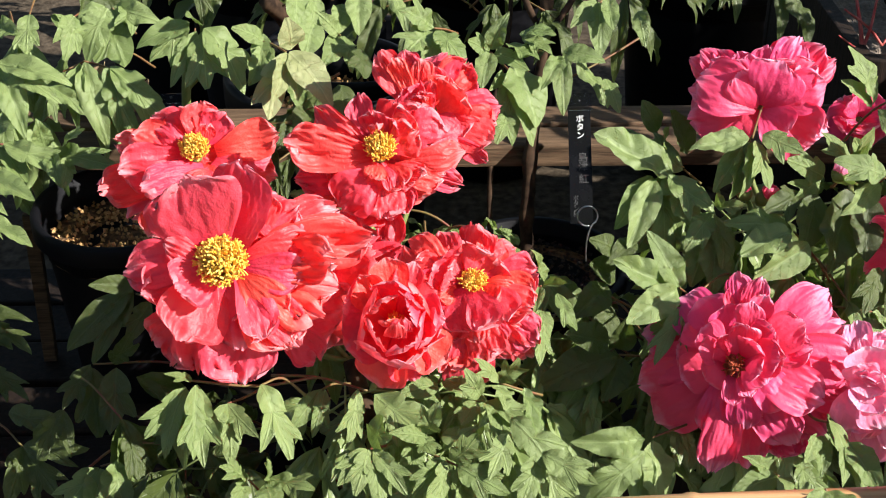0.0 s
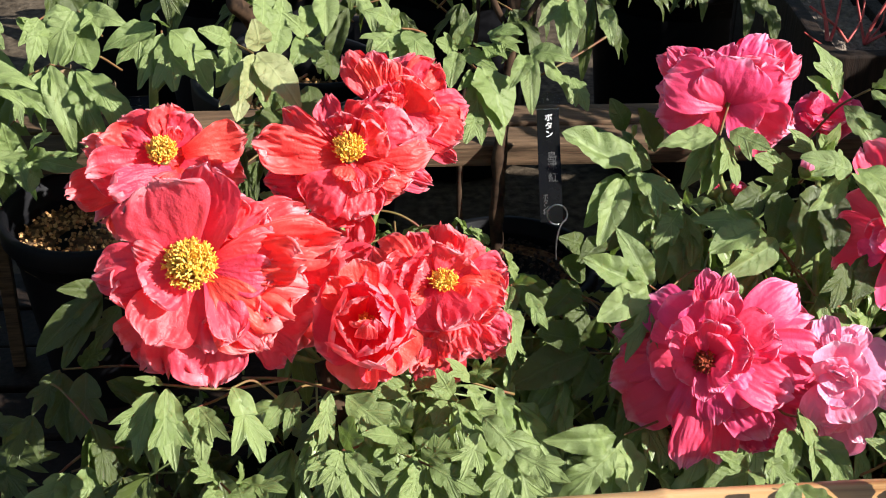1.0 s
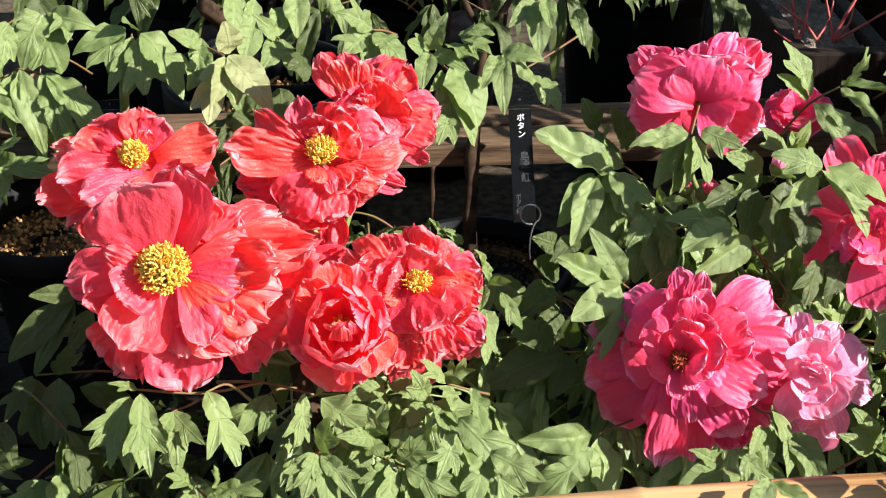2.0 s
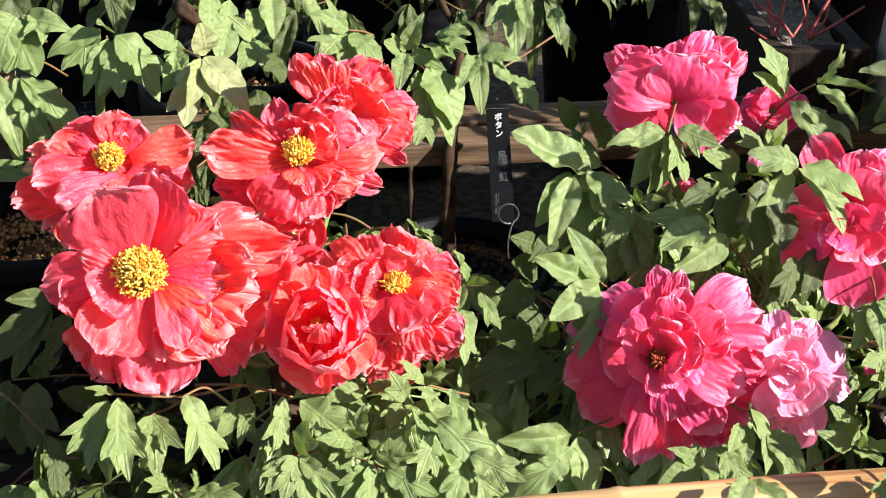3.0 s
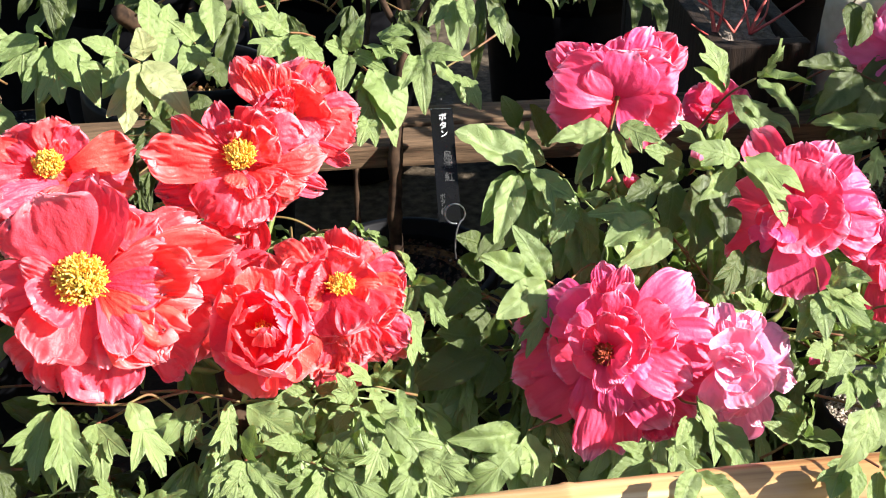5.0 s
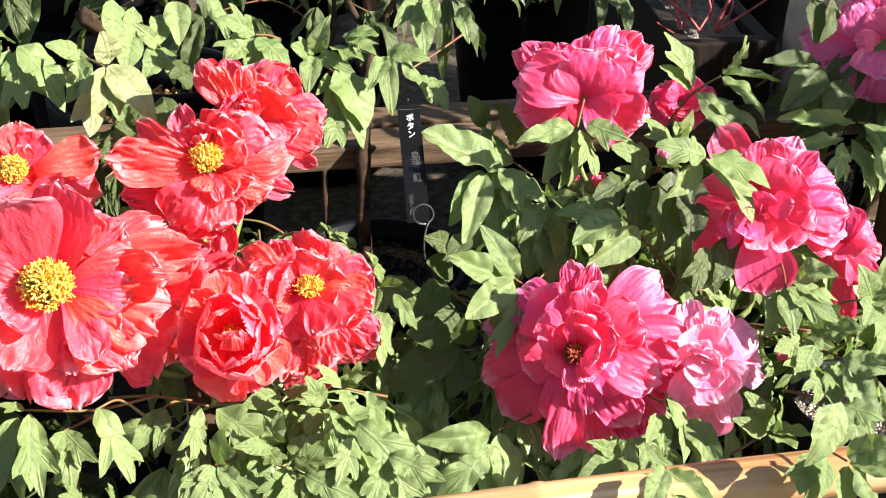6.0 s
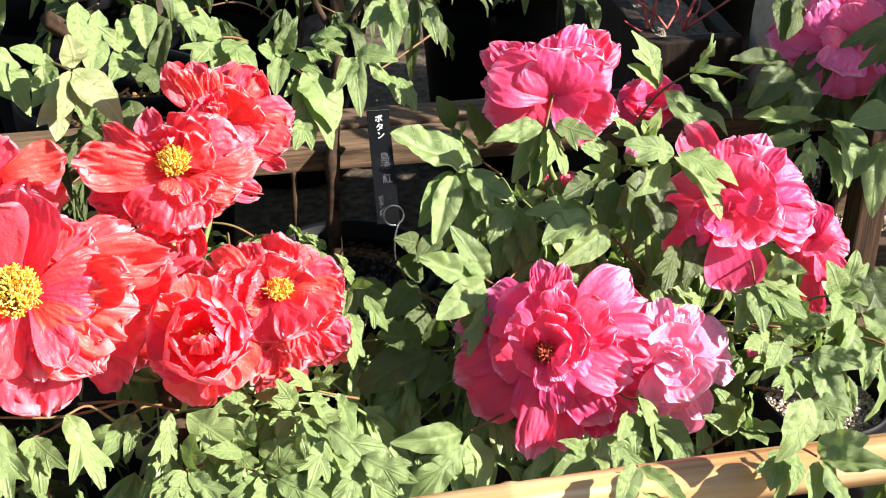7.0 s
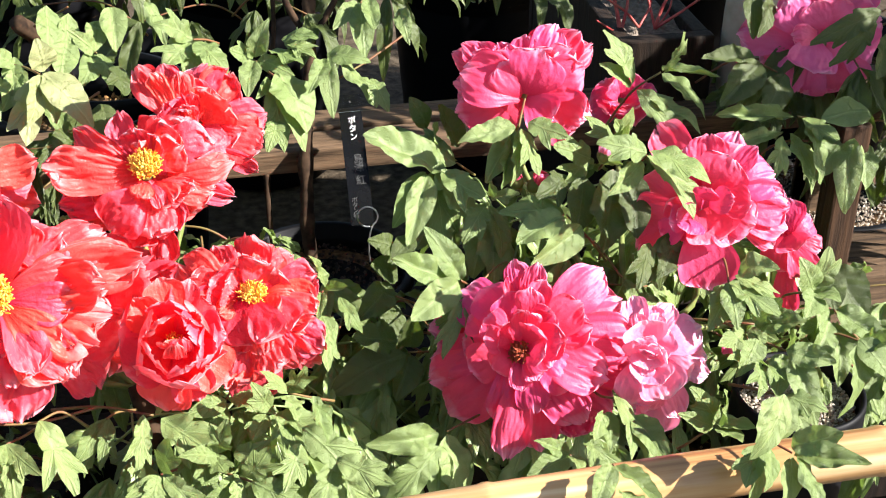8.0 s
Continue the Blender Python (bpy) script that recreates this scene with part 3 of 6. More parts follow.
def bench(name, x0, x1, y0, y1, top, boards, mat, label, fascia=0):
    """A plank step: deck boards along the row, legs, and front boards below the edge."""
    rng = random.Random(int(top * 1000))
    b = thing(name, ((x0 + x1) / 2, (y0 + y1) / 2, 0), label, "bench")
    w = (y1 - y0) / boards
    for i in range(boards):
        plank(b, (x1 - x0, w - 0.007, 0.028), ((x0 + x1) / 2, y0 + w * (i + 0.5), top - 0.014 + rng.uniform(-0.0015, 0.0015)), mat, rng)
    for i in range(fascia):
        plank(b, (x1 - x0, 0.022, 0.052), ((x0 + x1) / 2, y0 + 0.02, top - 0.056 - 0.058 * i), mat, rng)
    n = 4
    for i in range(n):
        for y in (y0 + 0.06, y1 - 0.06):
            x = x0 + 0.08 + (x1 - x0 - 0.16) * i / (n - 1)
            part("leg", box(bmesh.new(), (0.05, 0.05, top - 0.03), (0, 0, 0), 0.004), mat, b, "", Matrix.Translation((x, y, (top - 0.03) / 2)))
    return b


# board colour holds the shade below the rear pots
bench("plank_bench", -1.3, 1.9, 1.13, 1.58, 0.16, 5, DARK_WOOD, "low plank bench, coloured dark for shade, that carries the rear pots", 2)
bench("plank_bench", -1.3, 1.9, 1.385, 1.5, 0.44, 2, WOOD, "narrow weathered plank bench behind the rear pots")
bench("plank_shelf", 0.6, 1.5, 1.1, 1.315, 0.3, 2, WOOD, "sunlit weathered plank shelf with knots beside the pink peony")


def bamboo_rail(x0, x1, y, z, r):
    rail = thing("bamboo_rail", ((x0 + x1) / 2, y, 0), "yellow-brown bamboo rail along the front of the bed", "rail")
    rng = random.Random(5)
    x, verts, faces, sides = x0, [], [], 24
    rings = []
    while x < x1:
        step = rng.uniform(0.26, 0.34)
        rings += [(x, r), (x + 0.004, r * 1.05), (x + 0.009, r * 1.045), (x + 0.014, r * 0.985), (x + step * 0.5, r * 1.0)]
        x += step
    rings.append((x1, r))
    for px, q in rings:
        for k in range(sides):
            w = 2 * math.pi * k / sides
            verts.append((px, y - 0.065 * max(0.0, 0.5 - px) ** 2 + q * math.cos(w), z + q * math.sin(w) + 0.004 * math.sin(px * 2.1)))
    for i in range(len(rings) - 1):
        for k in range(sides):
            n = (k + 1) % sides
            faces.append((i * sides + k, (i + 1) * sides + k, (i + 1) * sides + n, i * sides + n))
    part("pole", mesh_of("pole", verts, faces), BAMBOO, rail)
    for px in (x0 + 0.1, x1 - 0.1):
        py = y - 0.065 * max(0.0, 0.5 - px) ** 2 + 2 * r
        part("post", tube([(px, py, 0), (px, py, z + 0.03)], r, r, 14), BAMBOO, rail)
    return rail


bamboo_rail(-0.75, 1.75, 0.784, 0.42, 0.0205)

# ---- the red peony ----
RNG = random.Random(11)
red = thing("potted_peony", (-0.06, 1.0, 0), "red-flowered peony in a black pot behind the rail", "peony", "peonies of the bed")
pot(red, (-0.06, 1.0, 0), 0.11, 0.26, AKADAMA, 1)
part("trunk", tube([(-0.06, 1.0, 0.2), (-0.055, 1.03, 0.3), (-0.07, 1.06, 0.375)], 0.014, 0.009, 10, 0.25), BARK, red)

B_AT, A_AT, C_AT, D_AT, E_AT, F_AT = (-0.1687, 0.9618, 0.5463), (-0.2141, 1.129, 0.5647), (-0.0387, 1.111, 0.5727), (0.0111, 1.171, 0.5959), (0.0444, 1.006, 0.4922), (-0.0235, 0.9458, 0.4915)


def towards(right, up, front=1.0):
    """A facing: right along the row, up the picture's plane, front towards the path."""
    return Vector((right, 0.52 * up - 0.85 * front, 0.85 * up + 0.52 * front))


# big open bloom
bloom(red, B_AT, (0.148, -0.838, 0.526), [(-7, -30, -36, -54, -71, -48, 63, 0.05), (-12, -40, -36, -35, -89, -45, 44, 0.05), (41, -22, -31, 105, -47, -36, 68, 0.1), (51, -42, -36, 83, -84, -48, 39, 0.1), (18, 23, -22, 46, 61, -25, 41, 0.05), (15, 13, -13, 62, 50, -14, 46, 0.1), (16, 13, -17, 95, 47, -20, 46, 0.08), (15, 8, -11, 119, 28, -20, 51, 0.1), (15, 7, -4, 95, 5, 10, 46, 0.08), (17, -1, -6, 90, -23, 7, 49, 0.08), (15, -6, -8, 79, -49, 0, 48, 0.1)] + [(15, -11, -10, 62, -67, -3, 41, 0.12), (17, 6, 4, 69, 17, 18, 35, 0.04), (18, -2, 4, 64, -12, 18, 38, 0.06), (15, -9, 3, 49, -41, 14, 39, 0.08), (13, -11, 0, 33, -61, 8, 35, 0.1), (13, -11, -14, 44, -76, -14, 58, 0.1), (0, -20, -22, 15, -99, -22, 68, 0.12), (-2, -20, -28, -16, -92, -25, 63, 0.1), (10, -1, 0, 13, -67, 11, 73, -0.04), (-6, -6, -6, -38, -59, 3, 63, 0.08), (-6, -1, 6, -38, -22, 17, 51, -0.06)] + [(-13, 2, -11, -81, 2, -17, 44, 0.12), (-13, -3, -17, -65, -25, -14, 44, 0.1), (-13, 4, 0, -48, 16, 11, 24, 0.12), (-6, 11, 6, -38, 62, 36, 90, -0.06, -42), (12, 13, 3, 14, 82, 22, 73, -0.04, -34), (22, 13, -6, 35, 60, 3, 34, -0.05), (1, 4, -11, -28, -53, -8, 53, 0.1)], RED, 21, (towards(0.02, 0.25), 0.021, 0.031, 560, 0.0036, YELLOW), label="wide-open red bloom with a yellow heart", ruffle=0.11)
# upper left bloom
bloom(red, A_AT, (0.167, -0.875, 0.454), [(3, 12, -4, 3, 50, -3, 38, 0.05), (9, 11, 0, 27, 39, 8, 34, -0.08), (-2, 11, -8, -18, 43, -6, 33, 0.06), (-5, 10, -13, -37, 38, -14, 41, 0.08), (-13, 7, -25, -72, 17, -31, 30, 0.05), (-2, 1, -11, -56, 21, -14, 44, 0.1), (-1, -1, -4, -67, -14, -6, 52, 0.15), (-5, -9, -20, -87, -26, -25, 49, 0.1), (8, -12, 6, -50, -30, 14, 33, 0.2), (13, -14, 11, -9, -29, 20, 23, 0.1), (19, 4, 0, 74, 21, -3, 41, 0.12)] + [(19, -2, -8, 70, -1, -11, 38, 0.12), (18, -13, -21, 74, -27, -28, 41, 0.06), (16, -7, 0, 36, -22, 8, 41, 0.1), (13, -9, 3, 9, -37, 6, 38, 0.08), (-6, -20, -34, -63, -60, -42, 55, 0.06), (-11, -25, -31, -43, -78, -36, 38, 0.1), (-6, -20, -22, -31, -54, -20, 33, 0.1), (10, -10, -11, 44, -35, -14, 38, 0.1)], RED, 22, (towards(0.12, 0.55), 0.013, 0.026, 300, 0.003, YELLOW), label="open red bloom with a yellow heart", ruffle=0.12, inner=0.3)
# upper middle bloom
bloom(red, C_AT, (0.032, -0.887, 0.461), [(-5, 1, 0, -85, 7, 6, 47, 0.12), (-10, 4, -10, -61, 42, -8, 32, 0.1), (-5, 15, -6, -21, 53, 3, 29, 0.06), (-2, 14, 0, -8, 42, 8, 29, -0.04), (4, 14, -3, 19, 48, 3, 45, -0.04), (9, 11, -7, 45, 41, -3, 53, 0.04), (10, 6, 0, 61, 19, 11, 61, -0.08), (19, -5, 0, 77, -5, 3, 33, 0.12), (16, -10, -6, 78, -26, -6, 26, 0.1), (13, -12, 3, 58, -23, 3, 34, 0.12), (12, -15, 0, 48, -40, 0, 37, 0.15)] + [(8, -15, 0, 28, -51, -3, 37, 0.15), (5, -17, 3, 5, -58, 3, 42, 0.16), (5, -36, -11, 18, -81, -20, 33, 0.12), (2, -28, -17, -15, -64, -22, 42, 0.06), (-3, -15, 6, -36, -49, 6, 50, 0.16), (-5, -12, -3, -48, -29, -6, 42, 0.1), (-16, -20, -25, -78, -27, -31, 33, 0.05), (-16, -25, -28, -60, -42, -34, 32, 0.06), (0, -9, 8, -16, -27, 11, 32, 0.12), (5, -11, 8, 22, -31, 17, 33, 0.08)], RED, 23, (towards(0.05, 0.6), 0.0145, 0.026, 320, 0.003, YELLOW), label="open red bloom with crinkled petals", ruffle=0.13, inner=0.4)
# double bloom behind it
bloom(red, D_AT, (-0.007, -0.904, 0.428), [(-22, 1, 0, -53, 46, 9, 32, -0.04), (-19, 4, 6, -36, 44, 12, 21, -0.06), (-14, 9, -3, -27, 51, 0, 27, 0.04), (-11, 6, 3, -14, 42, 6, 30, 0.04), (3, 6, -8, 6, 49, -9, 47, 0.05), (5, 6, -10, 33, 42, -12, 41, 0.05), (8, 3, -14, 42, 27, -15, 38, 0.06), (-1, -10, 12, 1, 21, 24, 14, -0.1), (-9, -10, 6, -28, 14, 18, 34, -0.1), (-6, -10, 9, -13, 11, 21, 27, -0.1), (5, -5, 3, 31, 14, 12, 47, -0.06)] + [(10, -8, -9, 63, 3, -15, 38, 0.1), (13, -11, -6, 61, -21, -9, 44, 0.12), (13, -16, -3, 52, -40, -3, 41, 0.12), (10, -27, 0, 52, -52, -3, 20, 0.1), (5, -10, 3, 25, -35, 6, 49, 0.1), (5, -2, 0, 18, 24, 9, 38, -0.05)], RED, 24, label="half-open double red bloom", ruffle=0.11, inner=0.6)
# lower right pair
bloom(red, E_AT, (-0.036, -0.836, 0.547), [(-21, 11, -6, -58, 41, -3, 43, 0.06), (-18, 13, -9, -33, 48, -6, 41, 0.05), (-8, 15, -6, -10, 41, 0, 36, 0), (-3, 15, -9, 11, 53, -12, 38, 0.05), (5, 15, -12, 25, 44, -12, 33, 0.05), (10, 12, -15, 42, 35, -18, 36, 0.06), (-0, 7, 0, 20, 30, 6, 53, -0.03), (-11, 8, 0, -33, 21, 9, 48, -0.04), (10, 5, -6, 58, 14, -9, 46, 0.1), (10, 1, -3, 56, -7, -6, 41, 0.12), (9, -3, 0, 51, -23, 0, 38, 0.14)] + [(-6, 1, 6, -2, -38, 15, 69, 0.06), (4, -0, 3, 25, -34, 9, 56, 0.12), (-11, -2, 0, -27, -41, 6, 46, 0.1), (17, -16, -9, 59, -46, -15, 38, 0.1), (22, -27, -15, 56, -65, -24, 33, 0.1), (16, -26, -6, 35, -65, -9, 38, 0.14), (4, -21, 0, 16, -65, 0, 43, 0.14), (-1, -26, -9, -3, -93, -18, 48, 0.12), (-6, -23, -6, -20, -74, -12, 41, 0.1), (-13, 0, -3, -49, -4, 0, 41, 0.1)], RED, 25, (towards(0.25, 1.0), 0.0125, 0.018, 200, 0.003, YELLOW), label="double red bloom with part of its yellow heart showing", ruffle=0.12, inner=0.55)
bloom(red, F_AT, (0.022, -0.82, 0.571), [(-1, 18, -10, -8, 58, -5, 39, -0.1), (4, 18, -10, 15, 55, -8, 29, -0.05), (-11, 9, -12, -44, 17, -2, 54, -0.1), (-8, 14, -10, -33, 39, -2, 39, -0.12), (-6, 1, -15, -41, -16, -8, 54, -0.06), (-1, -9, -15, -17, -48, -15, 51, 0.1), (4, -9, -12, 17, -43, -15, 44, 0.1), (9, -4, -10, 41, -29, -10, 44, 0.08), (9, 6, -10, 40, 4, -2, 51, -0.08), (7, 13, -10, 34, 30, -5, 39, -0.1), (-5, 2, -2, -29, 7, 25, 59, -0.34)] + [(-1, -4, -2, -10, -27, 28, 61, -0.34), (6, -4, -2, 23, -21, 25, 51, -0.34), (10, 5, -4, 34, -4, 20, 46, -0.3), (7, 11, -4, 24, 25, 20, 41, -0.3), (-2, 15, -4, -1, 37, 20, 46, -0.3), (3, 8, 2, 14, 14, 38, 34, -0.3), (5, 4, 2, 18, -0, 36, 35, -0.3), (-3, 2, 2, -11, -5, 38, 35, -0.34), (2, 0, 2, 5, -11, 38, 36, -0.34), (-4, 10, 2, -7, 18, 35, 32, -0.3), (4, 11, 5, 9, 20, 38, 27, -0.3)] + [(1, 7, 8, -5, 8, 41, 20, -0.2), (3, 5, 8, 8, 6, 41, 21, -0.25), (1, 4, 8, -0, -3, 41, 20, -0.25)], RED, 26, (towards(0.05, 0.3), 0.008, 0.03, 110, 0.0028, ORANGE), label="cupped double red bloom", ruffle=0.05, pleat=0.015, cup=0.9)
# a bloom hidden behind
bloom(red, (-0.0887, 1.057, 0.4729), towards(0.0, 0.3), whorl(RNG, 8, 2, 0.073, 0.07) + whorl(RNG, 6, 35, 0.055, 0.06, 0, 20), RED, 27, label="red bloom half hidden behind the others")
for tip, mid in ((B_AT, (-0.1695, 0.9891, 0.4256)), (A_AT, (-0.2106, 1.108, 0.4868)), (C_AT, (-0.0473, 1.105, 0.4868)), (D_AT, (-0.0148, 1.124, 0.4749)), (E_AT, (0.0163, 1.004, 0.412)), (F_AT, (-0.0306, 0.973, 0.4037))):
    part("stem", tube([(-0.07, 1.06, 0.37), Vector(mid) + Vector((0, 0.05, 0)), Vector(tip) + Vector((0, 0.012, -0.02)), tip], 0.003, 0.0026, 8), GREEN_STALK, red)

# ---- the pink peony ----
pink = thing("potted_peony", (0.42, 1.0, 0), "pink-flowered double peony in a black pot behind the rail", "peony", "peonies of the bed")
pot(pink, (0.42, 1.02, 0), 0.12, 0.28, AKADAMA, 2)
part("trunk", tube([(0.42, 1.02, 0.2), (0.41, 1.03, 0.33), (0.4, 1.02, 0.4)], 0.014, 0.009, 10, 0.25), BARK, pink)


G_AT, I_AT, H_AT, J_AT, L_AT, H2_AT, K_AT = (0.283, 0.9651, 0.431), (0.3962, 0.9394, 0.4243), (0.3337, 1.199, 0.58), (0.4734, 1.035, 0.5134), (0.5811, 1.061, 0.4562), (0.4741, 1.296, 0.5148), (0.6907, 1.277, 0.5727)
bloom(pink, G_AT, (-0.213, -0.783, 0.584), [(-11, 9, -32, -85, 0, -48, 44, 0.1), (-11, 15, -36, -81, 28, -52, 44, 0.08), (-10, 20, -32, -71, 47, -48, 44, 0.08), (-12, 4, -36, -86, -20, -52, 44, 0.1), (-13, -6, -36, -70, -54, -52, 49, 0.1), (-7, 22, -24, -51, 59, -32, 49, 0.1), (-15, -6, 0, -32, -55, -12, 22, 0.14), (-5, -12, 0, -18, -89, -20, 37, 0.12), (-0, -13, -12, 12, -86, -28, 39, 0.1), (3, -8, 8, 4, -54, 0, 31, 0.14), (6, -3, -4, 45, -66, -16, 44, 0.12)] + [(9, -3, -16, 71, -57, -32, 44, 0.1), (9, 2, 4, 68, -34, -4, 49, 0.12), (15, 12, -4, 99, 4, -24, 52, 0.1), (15, 7, -12, 94, -19, -28, 47, 0.1), (19, 17, -16, 98, 36, -32, 49, 0.08), (19, 22, -8, 78, 69, -12, 44, 0.06), (7, 28, -8, 4, 84, 4, 27, 0.04), (10, 31, 0, 21, 77, 12, 25, 0.04), (11, 30, 8, 28, 61, 16, 25, 0.06), (4, 29, -4, -6, 71, 4, 21, 0.04), (-4, 24, -12, -29, 62, -12, 44, 0.1)] + [(-1, 26, -4, -10, 55, 4, 39, 0.08), (8, 28, 16, 15, 53, 32, 27, 0.05), (8, 17, 16, 33, 32, 32, 30, 0.08), (7, 10, 12, 41, 10, 28, 37, 0.16), (7, 5, 16, 25, -12, 24, 37, 0.16), (13, 17, 4, 57, 36, 16, 39, 0.06), (15, 12, 0, 64, 15, 8, 34, 0.08), (15, 7, -4, 65, -2, 0, 34, 0.12), (-13, 12, 8, -33, 14, 16, 27, 0.1), (-12, 17, 4, -30, 34, 8, 32, 0.08), (-15, 20, -8, -42, 41, -12, 39, 0.1)] + [(-11, 4, 8, -28, -10, 12, 31, 0.12), (-17, 5, -12, -49, -8, -16, 39, 0.12), (-16, 12, -16, -55, 16, -24, 44, 0.1), (1, 0, 12, 12, -25, 16, 22, 0.12), (-4, -2, 8, -4, -33, 12, 23, 0.14), (4, -3, 0, 23, -43, 0, 34, 0.14), (9, -0, 8, 41, -34, 4, 39, 0.14), (-3, 11, 20, 2, 35, 40, 19, -0.1), (-5, 14, 8, -16, 27, 18, 21, -0.1), (-8, 9, 8, -21, 7, 16, 19, -0.05), (3, 13, 20, 9, 32, 42, 27, -0.1)] + [(5, 9, 20, 17, 22, 44, 31, -0.12), (5, 5, 18, 15, -3, 40, 30, -0.05), (11, 16, 16, 30, 27, 36, 31, -0.05), (11, 9, 16, 33, 4, 36, 34, 0.05), (8, 3, 12, 22, -14, 30, 31, 0.08)], PINK, 31, (towards(-0.35, 0.15), 0.01, 0.034, 170, 0.003, MAROON), label="large double pink bloom", ruffle=0.05, pleat=0.005, cup=0.65)
bloom(pink, I_AT, (-0.302, -0.754, 0.583), [(-2, 24, -11, -10, 60, -14, 27, 0.06), (1, 23, -7, 8, 50, -11, 24, 0.05), (6, 23, -11, 27, 49, -18, 24, 0.06), (-0, 13, 4, -3, 36, 14, 45, 0.1), (5, 12, 0, 19, 26, 7, 37, 0.1), (-8, 14, -11, -21, 30, -18, 33, 0.08), (7, 10, -11, 49, 24, -25, 38, 0.08), (9, 4, -14, 49, 0, -29, 33, 0.1), (9, 2, -11, 50, -17, -25, 27, 0.12), (9, 2, 0, 32, -20, -7, 34, 0.14), (-0, 10, 11, -2, -5, 25, 33, 0.1)] + [(-6, 3, 4, -24, -34, 4, 45, 0.14), (-2, 0, 0, -12, -43, 0, 37, 0.14), (4, 2, 7, 15, -32, 11, 48, 0.14), (5, -8, -7, 23, -49, -14, 29, 0.12), (-1, -13, -11, -0, -64, -22, 45, 0.12), (-3, -13, -14, -18, -54, -25, 33, 0.1), (5, 12, 7, 10, -4, 22, 26, 0.1), (-1, 3, 11, -9, 22, 25, 33, 0.06), (1, 2, 11, 16, 10, 25, 29, 0.06), (-2, 0, 11, -12, -18, 22, 33, 0.1), (2, -0, 11, 10, -21, 22, 33, 0.1)] + [(-1, 7, 14, -2, 17, 32, 23, 0)], PALER_PINK, 32, label="paler pink double bloom", ruffle=0.055, pleat=0.006, cup=0.7, inner=0.3)
bloom(pink, J_AT, (-0.35, -0.798, 0.491), [(-4, -2, -11, -1, -67, -19, 61, 0.14), (-15, 2, -23, -66, -24, -34, 36, 0.1), (-15, -1, 0, -40, -15, -4, 28, 0.12), (-17, 7, -15, -59, 16, -27, 36, 0.1), (-14, 13, -23, -52, 45, -34, 38, 0.08), (-14, 4, 4, -31, 19, 15, 27, 0.06), (-14, 2, 11, -28, 2, 27, 27, 0.1), (-9, -1, 11, -13, -13, 27, 27, 0.1), (2, 8, 4, 12, -23, 11, 57, 0.14), (7, 8, 0, 33, -21, 4, 44, 0.14), (9, 30, -19, 40, 75, -27, 36, 0.06)] + [(6, 30, -15, 14, 76, -19, 39, 0.06), (4, 30, -19, -10, 69, -27, 41, 0.06), (-2, 31, -27, -36, 87, -46, 44, 0.05), (11, 29, -11, 46, 60, -15, 36, 0.06), (22, 31, 0, 55, 58, 8, 20, 0.08), (8, 24, 0, 32, 50, 11, 52, 0.08), (16, 21, -4, 69, 33, -15, 46, 0.1), (18, 15, -8, 77, 9, -23, 46, 0.12), (18, 7, -11, 76, -12, -27, 39, 0.12), (27, -2, -15, 63, -32, -30, 23, 0.12), (7, 13, 15, 29, 13, 30, 28, 0.12)] + [(3, 16, 15, 8, 27, 30, 26, 0.06), (15, 13, 8, 45, 8, 15, 34, 0.14), (15, 7, 4, 46, -10, 8, 41, 0.14), (-6, 4, 15, -21, 12, 30, 22, 0.05)], PINK, 33, label="double pink bloom under a leaf", ruffle=0.05, pleat=0.005, cup=0.65)
bloom(pink, L_AT, (-0.405, -0.765, 0.501), [(-1, 12, 0, 5, 44, -6, 35, 0.08), (2, 12, -3, 23, 23, -12, 32, 0.1), (4, 6, -6, 27, -9, -15, 25, 0.1), (1, 0, 0, 10, -33, -9, 36, 0.12), (-4, 7, 0, -16, -24, -3, 41, 0.12), (-6, -16, -9, -13, -65, -21, 27, 0.1), (-1, 9, 9, 4, -5, 15, 36, 0.12), (-6, 12, -6, -19, 25, -15, 35, 0.1)], PINK, 34, label="pink bloom half hidden behind another", ruffle=0.06, pleat=0.02)
bloom(pink, H_AT, (-0.23, -0.879, 0.418), [(2, -3, -7, -62, -18, -14, 53, 0.12), (2, -6, -3, -31, -26, -10, 40, 0.1), (5, -4, 0, 54, -35, -7, 64, 0.1), (5, -6, 7, 29, -28, 7, 46, 0.12), (6, -4, -7, 68, -24, -17, 40, 0.1), (1, -2, 7, -53, 24, 22, 58, 0.12), (2, -1, 10, -12, 30, 26, 47, 0.1), (4, -1, 10, 27, 36, 26, 60, 0.12), (7, 0, 3, 62, 17, 12, 45, 0.1), (1, -1, 0, -62, 19, 7, 32, 0.1), (-12, 10, -17, -68, 41, -27, 26, 0.05)] + [(-9, 10, -14, -55, 51, -17, 28, 0.05), (-8, 10, -10, -36, 55, -10, 28, 0.05), (-6, 11, -7, -21, 50, -3, 28, 0.05), (-4, 11, -3, -7, 47, 3, 26, 0.05), (-6, 10, 0, -44, 41, 7, 29, 0.05), (-4, 11, 3, -24, 39, 14, 26, 0.05), (3, 9, -14, 5, 50, -14, 32, 0.05), (7, 10, -7, 14, 55, -3, 36, 0.05), (9, 10, -14, 30, 63, -14, 38, 0.05), (11, 8, -7, 43, 60, -3, 37, 0.05), (13, 8, -14, 59, 56, -17, 38, 0.05)] + [(14, 7, -10, 74, 41, -14, 38, 0.06), (13, 7, 0, 55, 36, 7, 36, 0.06), (9, 9, 3, 32, 40, 17, 35, 0.05)], PINK, 35, label="pink bloom seen from the side", ruffle=0.065, pleat=0.03, cup=0.5, backing=0)
